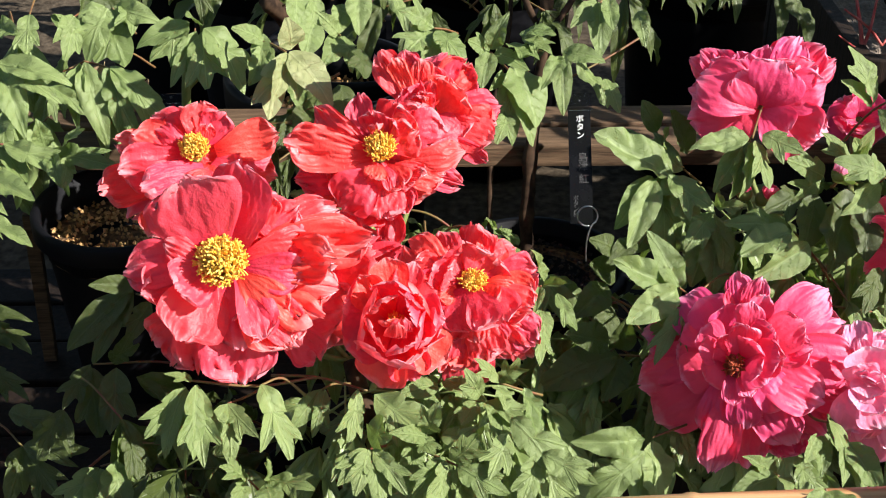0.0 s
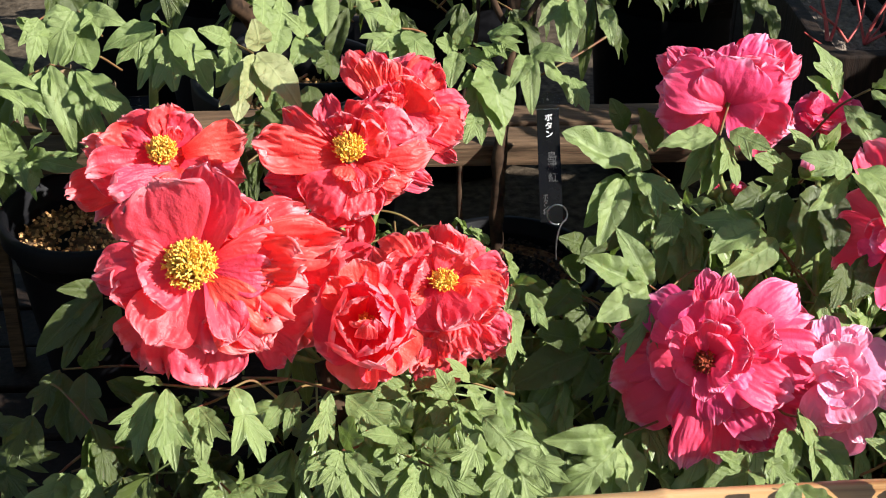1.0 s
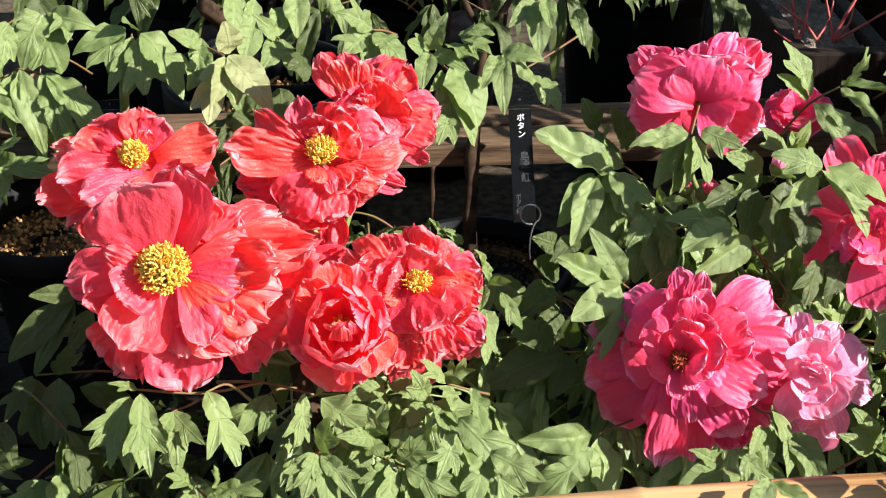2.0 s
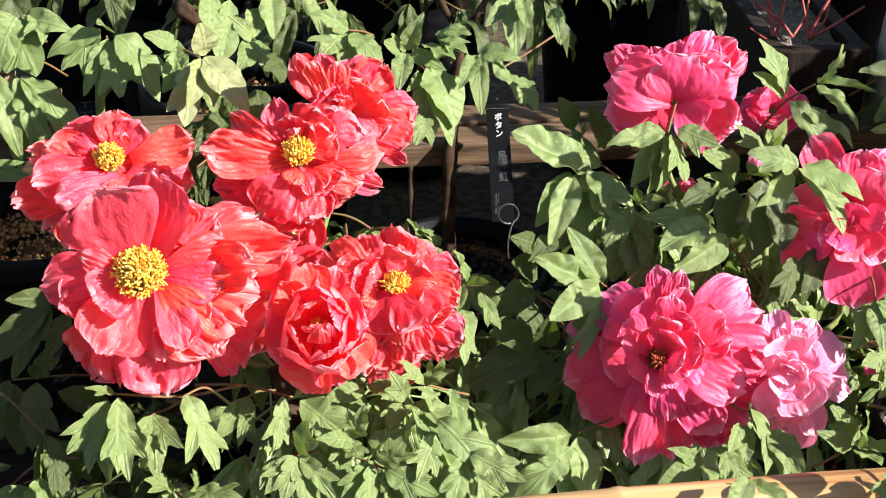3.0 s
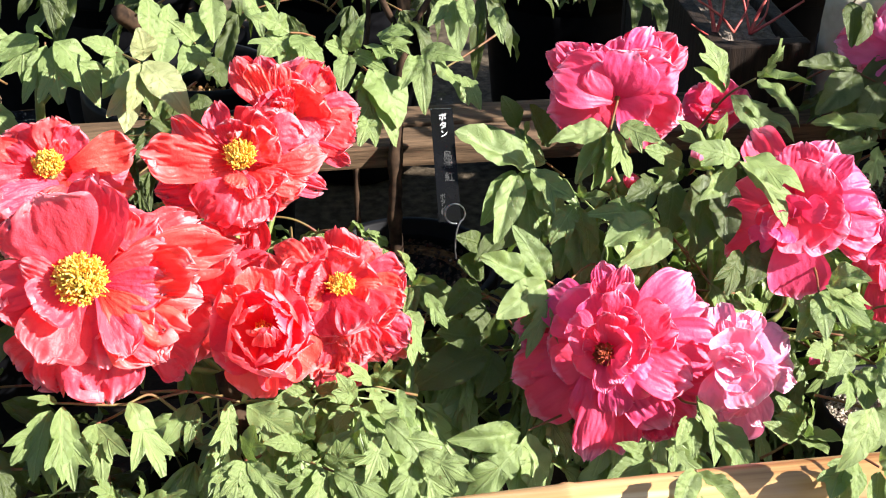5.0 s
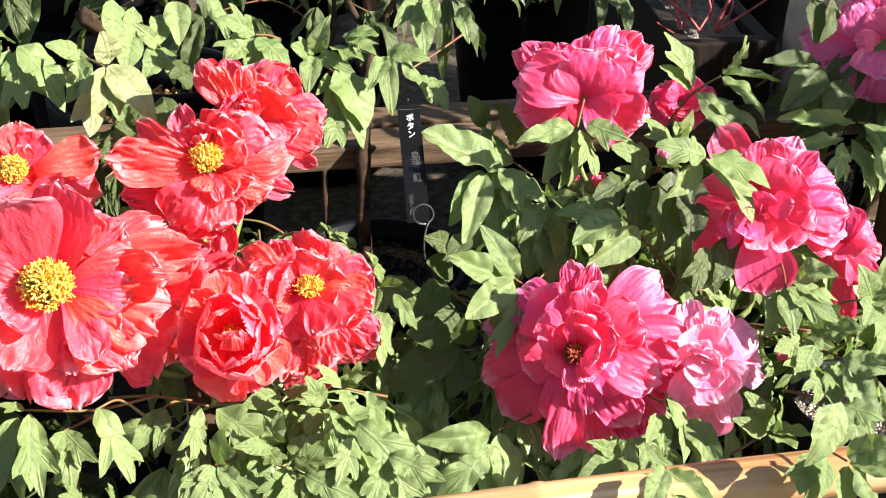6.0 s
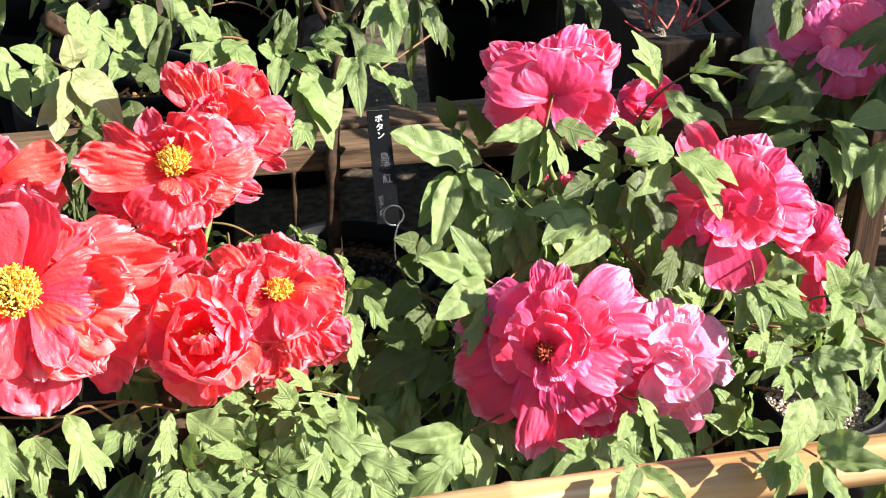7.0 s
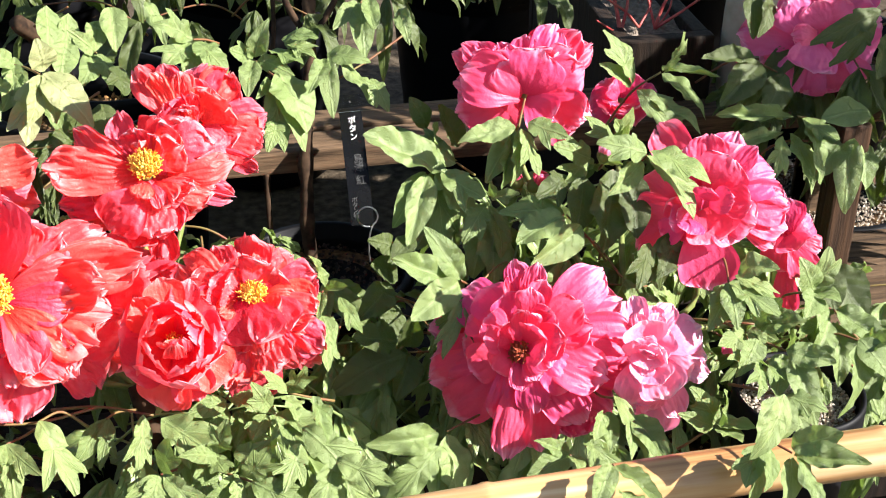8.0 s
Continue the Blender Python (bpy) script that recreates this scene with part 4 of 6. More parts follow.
bloom(pink, H2_AT, towards(0.0, 0.5), whorl(RNG, 6, 8, 0.036, 0.045) + whorl(RNG, 5, 40, 0.03, 0.036, 0), PINK, 36, label="deep pink bloom in the shade of leaves")
for tip, mid in ((G_AT, (0.3157, 1.002, 0.3289)), (I_AT, (0.4187, 0.9815, 0.3225)), (H_AT, (0.3402, 1.194, 0.4897)), (J_AT, (0.4704, 1.03, 0.4171)), (L_AT, (0.5609, 1.046, 0.3816)), (H2_AT, (0.4466, 1.209, 0.4765))):
    part("stem", tube([(0.4, 1.02, 0.4), mid, Vector(tip) + Vector((0, 0.012, -0.02)), tip], 0.0032, 0.0028, 8), GREEN_STALK, pink)

# ---- the plants behind and beside ----
def peony_pot(at, base, radius, height, grit, seed, label, trunk, bark=BARK, thick=0.012):
    """A peony of the rear rows: pot and trunk; leaves and blooms follow."""
    p = thing("potted_peony", (*at, base), label, "peony", "peonies of the bed")
    pot(p, (*at, base), radius, height, grit, seed, 2600 if grit is PUMICE else 700)
    for i, run in enumerate(trunk):
        part("trunk" if i == 0 else "branch", tube(run, thick if i == 0 else thick * 0.5, thick * 0.8 if i == 0 else thick * 0.3, 10, 0.28, 8), bark, p)
    return p


mauve = peony_pot((0.83, 1.455), 0.16, 0.12, 0.13, PUMICE, 7, "mauve-pink peony in a grit-filled pot on the bench", [[(0.7678, 1.262, 0.3946), (0.7505, 1.279, 0.4612), (0.7261, 1.276, 0.5146)]])
bloom(mauve, K_AT, (-0.43, -0.823, 0.372), [(-18, 7, -12, -87, 16, -21, 49, 0.1), (-12, 12, -15, -75, 38, -24, 43, 0.08), (-14, 13, 0, -33, 47, 9, 47, -0.04), (-12, -3, -15, -61, -20, -24, 49, 0.1), (-12, -6, -9, -49, -34, -15, 52, 0.12), (-3, -10, -9, -25, -48, -18, 56, 0.12), (6, -11, -12, 3, -54, -21, 56, 0.12), (-6, 6, 6, -14, -30, 18, 60, 0.12), (-2, 11, 9, -26, 10, 21, 29, 0.1), (10, 17, 0, 1, 44, 9, 46, -0.05), (16, 19, 0, 23, 49, 6, 41, 0)] + [(24, 3, -12, 57, -21, -21, 62, 0.1), (18, -9, -12, 30, -48, -21, 62, 0.12), (28, 12, -12, 64, 22, -21, 56, 0.08), (22, 28, -15, 50, 60, -21, 52, 0.06), (7, 29, -15, 12, 69, -21, 52, 0.06), (-8, 28, -18, -28, 64, -24, 49, 0.06), (15, 7, 3, 29, -13, 9, 49, 0.1)], MAUVE, 41, label="large mauve-pink bloom", ruffle=0.08, pleat=0.02, cup=0.6)
part("stem", tube([(0.7261, 1.276, 0.5146), (0.7158, 1.274, 0.5303), K_AT], 0.0045, 0.0035, 8), GREEN_STALK, mauve)
rear = mauve
back = peony_pot((-0.3418, 1.34), 0.16, 0.1, 0.235, AKADAMA, 3, "leafy peony in a black pot with orange-brown granules", [[(-0.2954, 1.346, 0.3447), (-0.2758, 1.391, 0.4401), (-0.2677, 1.414, 0.5223), (-0.2705, 1.438, 0.5609)], [(-0.2715, 1.408, 0.5006), (-0.2548, 1.411, 0.5168), (-0.2353, 1.417, 0.5278)]], GREEN_STALK, 0.006)
stake = peony_pot((0.1343, 1.339), 0.16, 0.105, 0.15, LOAM, 4, "bare-trunked leafy peony in a shaded pot beside a name stake", [[(0.1221, 1.318, 0.3108), (0.1217, 1.336, 0.3618), (0.1256, 1.37, 0.4177), (0.1349, 1.411, 0.4849), (0.1455, 1.452, 0.552), (0.1517, 1.515, 0.6113)], [(0.0883, 1.328, 0.3047), (0.0802, 1.356, 0.3501), (0.0815, 1.391, 0.4069), (0.0848, 1.426, 0.4637), (0.1058, 1.496, 0.5343), (0.1105, 1.535, 0.5763)], [(0.1422, 1.452, 0.552), (0.1238, 1.484, 0.5814), (0.1159, 1.527, 0.6074)], [(0.1461, 1.452, 0.552), (0.1766, 1.481, 0.5786), (0.193, 1.522, 0.6017)]], BARK, 0.0085)
yellow = peony_pot((-0.135, 1.7), 0.0, 0.13, 0.4, AKADAMA, 5, "peony with yellowing leaves in a black pot on the upper bench", [[(-0.135, 1.7, 0.34), (-0.1542, 1.533, 0.521), (-0.179, 1.478, 0.5856)]])
left = peony_pot((-0.5912, 1.25), 0.16, 0.1, 0.235, AKADAMA, 6, "leafy peony in a black pot at the end of the bench", [[(-0.5912, 1.25, 0.36), (-0.5257, 1.296, 0.4979), (-0.4649, 1.304, 0.5793)]])
green = peony_pot((0.55, 0.94), 0.0, 0.06, 0.37, PUMICE, 8, "young leafy peony in a pot of grey grit behind the rail", [[(0.5749, 0.9477, 0.3601), (0.5625, 0.9456, 0.397), (0.5541, 0.9585, 0.4153)]], GREEN_STALK, 0.005)

# ---- leaves that can be told apart, leaf by leaf: stalk, then leaflets as base, tip, breadth, lobes ----
leaf(red, [(-0.0958, 0.9636, 0.4258), (-0.1469, 0.9465, 0.4295), (-0.2038, 0.9363, 0.4442)], [((-0.2067, 0.9309, 0.4416), (-0.234, 0.8895, 0.4238), 0.0261, 2), ((-0.2059, 0.9273, 0.4443), (-0.2255, 0.8796, 0.4165), 0.0283, 2), ((-0.2065, 0.9336, 0.4376), (-0.2081, 0.8806, 0.4017), 0.0267, 1), ((-0.1964, 0.9223, 0.4498), (-0.1948, 0.8709, 0.4166), 0.0299, 2), ((-0.1958, 0.9271, 0.4474), (-0.1872, 0.8716, 0.4078), 0.0381, 3), ((-0.1997, 0.929, 0.4497), (-0.2104, 0.9115, 0.4714), 0.0131, 2)])
leaf(red, [(-0.1051, 0.9461, 0.4191), (-0.1232, 0.9405, 0.4424), (-0.1399, 0.9239, 0.4478)], [((-0.1383, 0.9138, 0.4567), (-0.1112, 0.8612, 0.4222), 0.042, 3)])
leaf(red, [(-0.0686, 1.006, 0.3857), (-0.0834, 0.9923, 0.3962), (-0.0926, 0.976, 0.4023)], [((-0.0921, 0.9718, 0.4068), (-0.1146, 0.9343, 0.3955), 0.0214, 1), ((-0.0895, 0.9706, 0.4064), (-0.0954, 0.9313, 0.3926), 0.0229, 2)])
leaf(red, [(-0.2371, 1.1979, 0.3332), (-0.2699, 1.1891, 0.3543), (-0.3018, 1.1803, 0.3749)], [((-0.3016, 1.1704, 0.3871), (-0.3631, 1.1209, 0.3600), 0.0353, 1), ((-0.3025, 1.1726, 0.3835), (-0.3389, 1.1143, 0.3428), 0.0323, 2), ((-0.2988, 1.1737, 0.3903), (-0.3357, 1.1495, 0.4063), 0.0235, 1), ((-0.2863, 1.1726, 0.3695), (-0.3039, 1.1286, 0.3536), 0.0294, 2)], SHADE_TONE_LEAF)
leaf(red, [(-0.2514, 1.1506, 0.3040), (-0.2864, 1.1374, 0.3178), (-0.3410, 1.1220, 0.3266)], [((-0.3395, 1.1077, 0.3371), (-0.3597, 1.0632, 0.3193), 0.0323, 3), ((-0.3434, 1.1187, 0.3252), (-0.3300, 1.0602, 0.2852), 0.0465, 2), ((-0.3139, 1.1066, 0.3337), (-0.3095, 1.0520, 0.2995), 0.0453, 2), ((-0.3210, 1.1253, 0.3279), (-0.2981, 1.1099, 0.3598), 0.0285, 2)], SHADE_TONE_LEAF)
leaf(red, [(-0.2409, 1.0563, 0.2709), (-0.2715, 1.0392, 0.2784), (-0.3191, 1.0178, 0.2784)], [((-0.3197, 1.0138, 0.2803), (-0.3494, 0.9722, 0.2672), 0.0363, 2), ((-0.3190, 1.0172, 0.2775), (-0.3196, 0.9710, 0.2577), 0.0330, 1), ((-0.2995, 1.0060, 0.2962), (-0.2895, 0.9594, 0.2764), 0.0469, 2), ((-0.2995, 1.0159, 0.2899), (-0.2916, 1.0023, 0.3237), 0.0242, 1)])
leaf(red, [(-0.4595, 1.1055, 0.2714), (-0.4330, 1.0852, 0.2759), (-0.4083, 1.0594, 0.2709)], [((-0.4024, 1.0470, 0.2811), (-0.3395, 1.0198, 0.2943), 0.0330, 2), ((-0.4055, 1.0513, 0.2762), (-0.3637, 1.0029, 0.2542), 0.0406, 3), ((-0.4052, 1.0478, 0.2790), (-0.4013, 0.9996, 0.2562), 0.0369, 2), ((-0.4212, 1.0784, 0.3010), (-0.3658, 1.0459, 0.3053), 0.0330, 2)], SHADE_TONE_LEAF)
leaf(red, [(-0.5024, 1.2111, 0.2977), (-0.4835, 1.2012, 0.3192), (-0.4710, 1.1869, 0.3326)], [((-0.4688, 1.1814, 0.3364), (-0.4146, 1.1506, 0.3419), 0.0275, 2), ((-0.4663, 1.1803, 0.3484), (-0.4244, 1.1594, 0.3710), 0.0216, 1), ((-0.4664, 1.1726, 0.3358), (-0.4277, 1.1374, 0.3350), 0.0240, 1), ((-0.4662, 1.1506, 0.3037), (-0.4158, 1.1132, 0.3010), 0.0336, 3)], SHADE_TONE_LEAF)
leaf(red, [(-0.1425, 0.903, 0.3256), (-0.1453, 0.8974, 0.3494), (-0.1529, 0.8901, 0.3703)], [((-0.1544, 0.8843, 0.3755), (-0.1684, 0.8713, 0.4046), 0.024, 3), ((-0.1543, 0.8832, 0.3752), (-0.159, 0.8537, 0.3774), 0.0218, 2), ((-0.1368, 0.8868, 0.3717), (-0.1317, 0.8741, 0.4017), 0.025, 3), ((-0.1338, 0.887, 0.3728), (-0.0982, 0.8637, 0.3864), 0.0321, 3), ((-0.1369, 0.8802, 0.3756), (-0.1282, 0.8507, 0.3783), 0.0272, 1)])
leaf(red, [(-0.1522, 0.9955, 0.3882), (-0.1657, 0.9779, 0.3921), (-0.1778, 0.9617, 0.3984)], [((-0.176, 0.9524, 0.4057), (-0.1501, 0.9162, 0.398), 0.0233, 2), ((-0.177, 0.9514, 0.4046), (-0.1666, 0.9085, 0.3856), 0.0283, 2), ((-0.1751, 0.9473, 0.4097), (-0.1872, 0.9124, 0.403), 0.0227, 2)])
leaf(red, [(-0.1402, 0.9929, 0.4063), (-0.0972, 0.9774, 0.4154), (-0.0503, 0.9564, 0.4155)], [((-0.0596, 0.9593, 0.4146), (-0.0627, 0.9144, 0.3919), 0.0292, 3), ((-0.0442, 0.9518, 0.4151), (-0.0001, 0.9113, 0.4011), 0.0482, 3), ((-0.0277, 0.9423, 0.3987), (-0.022, 0.9038, 0.3867), 0.033, 2), ((-0.0476, 0.9522, 0.4199), (-0.0291, 0.9385, 0.4487), 0.0224, 2)])
leaf(red, [(-0.0153, 0.9351, 0.3818), (-0.0251, 0.9179, 0.3865), (-0.0469, 0.9023, 0.3934)], [((-0.0477, 0.888, 0.4042), (-0.0544, 0.8525, 0.3968), 0.025, 2), ((-0.0463, 0.8894, 0.403), (-0.0328, 0.8461, 0.3835), 0.0272, 2), ((-0.0438, 0.8894, 0.4042), (-0.0175, 0.8524, 0.3951), 0.025, 2), ((-0.0487, 0.8905, 0.4033), (-0.0697, 0.8578, 0.3999), 0.0218, 2), ((-0.0453, 0.9006, 0.398), (-0.0354, 0.8904, 0.4323), 0.034, 2)])
leaf(red, [(0.0049, 0.9357, 0.3613), (-0.0027, 0.9264, 0.379), (-0.0111, 0.9137, 0.391)], [((-0.011, 0.9111, 0.3931), (-0.0078, 0.87, 0.3768), 0.0308, 3), ((-0.0026, 0.917, 0.3933), (0.0076, 0.8893, 0.3991), 0.0242, 3), ((0.0024, 0.9141, 0.3975), (0.0098, 0.906, 0.4351), 0.0275, 2), ((0.0158, 0.9164, 0.3966), (0.0474, 0.8917, 0.4078), 0.0308, 3), ((0.0009, 0.9129, 0.3985), (-0.017, 0.8944, 0.4183), 0.0196, 1)])
leaf(red, [(-0.0052, 0.9207, 0.3806), (0.0072, 0.9032, 0.3855), (0.0299, 0.8841, 0.388)], [((0.0167, 0.8841, 0.3971), (-0.0043, 0.8502, 0.3918), 0.025, 2), ((0.0181, 0.8819, 0.3971), (0.0107, 0.8431, 0.3842), 0.0248, 2), ((0.0285, 0.8728, 0.3984), (0.0643, 0.8408, 0.3979), 0.0334, 3), ((0.0279, 0.8825, 0.3882), (0.0383, 0.8441, 0.3765), 0.0279, 2), ((0.0313, 0.8841, 0.388), (0.0546, 0.8479, 0.3803), 0.0241, 1), ((0.0237, 0.8736, 0.4041), (0.0443, 0.8589, 0.4315), 0.0323, 3)])
leaf(red, [(0.1107, 0.9879, 0.3837), (0.0895, 0.9773, 0.3987), (0.0679, 0.9674, 0.415)], [((0.068, 0.9688, 0.4139), (0.0857, 0.9557, 0.4436), 0.0283, 3), ((0.0674, 0.9599, 0.4188), (0.0757, 0.9287, 0.4188), 0.0303, 2), ((0.0661, 0.956, 0.4242), (0.0569, 0.9438, 0.4546), 0.0204, 2)])
leaf(red, [(0.0315, 0.9769, 0.3854), (0.0423, 0.9628, 0.3957), (0.0549, 0.9497, 0.4077)], [((0.0501, 0.9377, 0.4222), (0.0414, 0.9255, 0.4526), 0.0258, 2), ((0.0547, 0.9453, 0.4098), (0.0899, 0.917, 0.4153), 0.033, 2), ((0.0554, 0.9407, 0.4122), (0.0844, 0.9027, 0.4018), 0.0314, 3), ((0.0542, 0.9369, 0.4151), (0.0616, 0.902, 0.409), 0.0258, 3), ((0.0481, 0.9456, 0.4097), (0.0321, 0.9164, 0.4122), 0.023, 2)])
leaf(red, [(0.0659, 0.9415, 0.3947), (0.0733, 0.9213, 0.395), (0.1006, 0.8968, 0.3888)], [((0.0995, 0.8866, 0.3975), (0.0811, 0.8441, 0.3783), 0.0294, 2), ((0.1023, 0.8986, 0.3872), (0.1173, 0.853, 0.3638), 0.034, 2), ((0.1015, 0.8834, 0.4014), (0.1424, 0.8501, 0.3989), 0.0327, 3), ((0.0726, 0.8938, 0.4169), (0.0564, 0.8546, 0.4031), 0.0327, 3), ((0.0758, 0.9086, 0.421), (0.1106, 0.8682, 0.4067), 0.0389, 2), ((0.0877, 0.9156, 0.4491), (0.0928, 0.8728, 0.4301), 0.0214, 1)])
leaf(red, [(0.0218, 1.015, 0.4038), (0.0188, 0.9959, 0.4051), (0.0133, 0.9773, 0.4075)], [((0.0117, 0.9739, 0.4089), (-0.008, 0.9389, 0.4018), 0.0377, 3), ((0.0131, 0.9674, 0.4138), (-0.0097, 0.9441, 0.4256), 0.0225, 1), ((0.0261, 0.9714, 0.3977), (0.0383, 0.9327, 0.3855), 0.0377, 3), ((0.026, 0.9697, 0.4003), (0.0191, 0.9319, 0.389), 0.0263, 3), ((0.0169, 0.9752, 0.411), (0.0507, 0.9494, 0.4206), 0.0286, 2)])
leaf(red, [(0.0822, 1.061, 0.4362), (0.0972, 1.052, 0.4549), (0.1106, 1.041, 0.4707)], [((0.1248, 1.037, 0.4645), (0.1378, 0.9985, 0.4528), 0.0198, 2), ((0.1088, 1.038, 0.4713), (0.1027, 1.006, 0.4683), 0.0125, 1), ((0.1107, 1.033, 0.4795), (0.1096, 1.024, 0.5157), 0.0156, 1), ((0.1034, 1.027, 0.4526), (0.1115, 0.9815, 0.4293), 0.0291, 2), ((0.1059, 1.016, 0.461), (0.1165, 0.9798, 0.4525), 0.0208, 1), ((0.1106, 1.031, 0.4779), (0.1286, 1.01, 0.4945), 0.0135, 1)])
leaf(pink, [(0.2456, 1.086, 0.3491), (0.2256, 1.074, 0.3632), (0.1927, 1.062, 0.3753)], [((0.1891, 1.054, 0.3802), (0.1214, 1.024, 0.3811), 0.0461, 1), ((0.195, 1.062, 0.373), (0.1766, 1.02, 0.3552), 0.0363, 1), ((0.1817, 1.056, 0.395), (0.1394, 1.039, 0.4168), 0.0352, 1), ((0.1951, 1.065, 0.3787), (0.1969, 1.058, 0.4174), 0.0275, 1)], SHADE_TONE_LEAF)
leaf(pink, [(0.2817, 1.075, 0.421), (0.2564, 1.068, 0.4413), (0.2439, 1.057, 0.4563)], [((0.2399, 1.056, 0.456), (0.1786, 1.048, 0.492), 0.0329, 1), ((0.2445, 1.06, 0.4557), (0.2203, 1.061, 0.5078), 0.0297, 1), ((0.2402, 1.047, 0.4606), (0.1922, 1.012, 0.4538), 0.035, 1)])
leaf(pink, [(0.2733, 0.9934, 0.3535), (0.2457, 0.9756, 0.3567), (0.2109, 0.9565, 0.3574)], [((0.2017, 0.9443, 0.3657), (0.1449, 0.9216, 0.3775), 0.0309, 1), ((0.2007, 0.939, 0.3555), (0.1516, 0.8973, 0.3366), 0.0392, 2), ((0.204, 0.9494, 0.3467), (0.192, 0.9041, 0.3231), 0.0289, 1), ((0.2119, 0.9572, 0.3535), (0.218, 0.9044, 0.3183), 0.0433, 1)])
leaf(pink, [(0.2937, 1.173, 0.4778), (0.2779, 1.17, 0.5009), (0.2535, 1.165, 0.5178)], [((0.2535, 1.161, 0.5195), (0.1718, 1.17, 0.5593), 0.0447, 1), ((0.2282, 1.161, 0.5204), (0.1943, 1.119, 0.4939), 0.0313, 1), ((0.229, 1.156, 0.5211), (0.2035, 1.103, 0.4784), 0.0313, 1), ((0.2349, 1.167, 0.5161), (0.2451, 1.106, 0.4728), 0.0447, 2), ((0.2426, 1.168, 0.5186), (0.2709, 1.117, 0.4969), 0.0615, 2), ((0.2425, 1.152, 0.527), (0.273, 1.107, 0.5161), 0.0391, 2)])
leaf(pink, [(0.3423, 1.204, 0.5863), (0.3306, 1.178, 0.5743), (0.3209, 1.154, 0.5651)], [((0.3143, 1.141, 0.5711), (0.2636, 1.124, 0.5783), 0.0264, 1), ((0.3184, 1.152, 0.5629), (0.2829, 1.114, 0.5404), 0.0275, 1), ((0.3195, 1.153, 0.5628), (0.2921, 1.104, 0.5272), 0.0286, 1), ((0.3189, 1.141, 0.5682), (0.3107, 1.095, 0.5414), 0.0231, 1), ((0.32, 1.141, 0.5695), (0.3284, 1.096, 0.55), 0.0352, 2), ((0.3284, 1.146, 0.5736), (0.3529, 1.111, 0.5751), 0.0363, 2)])
leaf(pink, [(0.2954, 1.237, 0.4704), (0.284, 1.227, 0.4836), (0.2717, 1.217, 0.4978)], [((0.2691, 1.211, 0.5001), (0.2274, 1.211, 0.539), 0.0385, 2), ((0.2491, 1.218, 0.5248), (0.2436, 1.204, 0.5513), 0.0233, 1), ((0.2729, 1.218, 0.4994), (0.2037, 1.226, 0.5428), 0.0268, 2)])
leaf(pink, [(0.2574, 1.263, 0.5013), (0.2506, 1.252, 0.5142), (0.2446, 1.242, 0.529)], [((0.2434, 1.235, 0.5322), (0.2337, 1.226, 0.5645), 0.0257, 1), ((0.277, 1.224, 0.5127), (0.2564, 1.225, 0.5592), 0.035, 1)], SHADE_TONE_LEAF)
leaf(pink, [(0.2869, 1.17, 0.4933), (0.2861, 1.151, 0.4943), (0.2853, 1.131, 0.4955)], [((0.2813, 1.119, 0.5016), (0.2564, 1.085, 0.4914), 0.0299, 2), ((0.2874, 1.13, 0.4894), (0.2615, 1.081, 0.4537), 0.0388, 1), ((0.2874, 1.125, 0.4909), (0.2845, 1.068, 0.4488), 0.0388, 1), ((0.288, 1.124, 0.5069), (0.3053, 1.098, 0.5212), 0.0255, 2), ((0.2871, 1.131, 0.492), (0.3, 1.086, 0.4745), 0.0333, 1), ((0.2854, 1.132, 0.5044), (0.2912, 1.115, 0.5289), 0.0222, 1)])
leaf(pink, [(0.3984, 1.089, 0.4406), (0.3808, 1.088, 0.4674), (0.3554, 1.091, 0.4974)], [((0.3542, 1.091, 0.4975), (0.2966, 1.084, 0.519), 0.0436, 2), ((0.3483, 1.075, 0.5048), (0.2982, 1.052, 0.5026), 0.0359, 1), ((0.3646, 1.068, 0.4972), (0.3134, 1.035, 0.4803), 0.0338, 1)])
leaf(pink, [(0.4071, 1.157, 0.5079), (0.4118, 1.146, 0.5257), (0.4137, 1.138, 0.5456)], [((0.413, 1.136, 0.5468), (0.393, 1.128, 0.5789), 0.0277, 2), ((0.4113, 1.128, 0.5528), (0.4228, 1.116, 0.5889), 0.0366, 2), ((0.3881, 1.128, 0.5363), (0.3518, 1.119, 0.5616), 0.0321, 2), ((0.4089, 1.123, 0.5515), (0.4266, 1.104, 0.5765), 0.0277, 2), ((0.3881, 1.136, 0.5299), (0.3601, 1.107, 0.5258), 0.0333, 2), ((0.3958, 1.123, 0.5326), (0.4106, 1.101, 0.552), 0.0277, 1)])
leaf(pink, [(0.4023, 1.087, 0.5264), (0.4147, 1.077, 0.5485), (0.4238, 1.067, 0.5679)], [((0.4236, 1.067, 0.5677), (0.4619, 1.015, 0.547), 0.0441, 2), ((0.421, 1.054, 0.5793), (0.4634, 1.013, 0.5783), 0.0441, 2), ((0.4153, 1.058, 0.5669), (0.3857, 1.026, 0.5563), 0.0242, 1), ((0.4182, 1.053, 0.5776), (0.3794, 1.043, 0.6011), 0.0347, 2)])
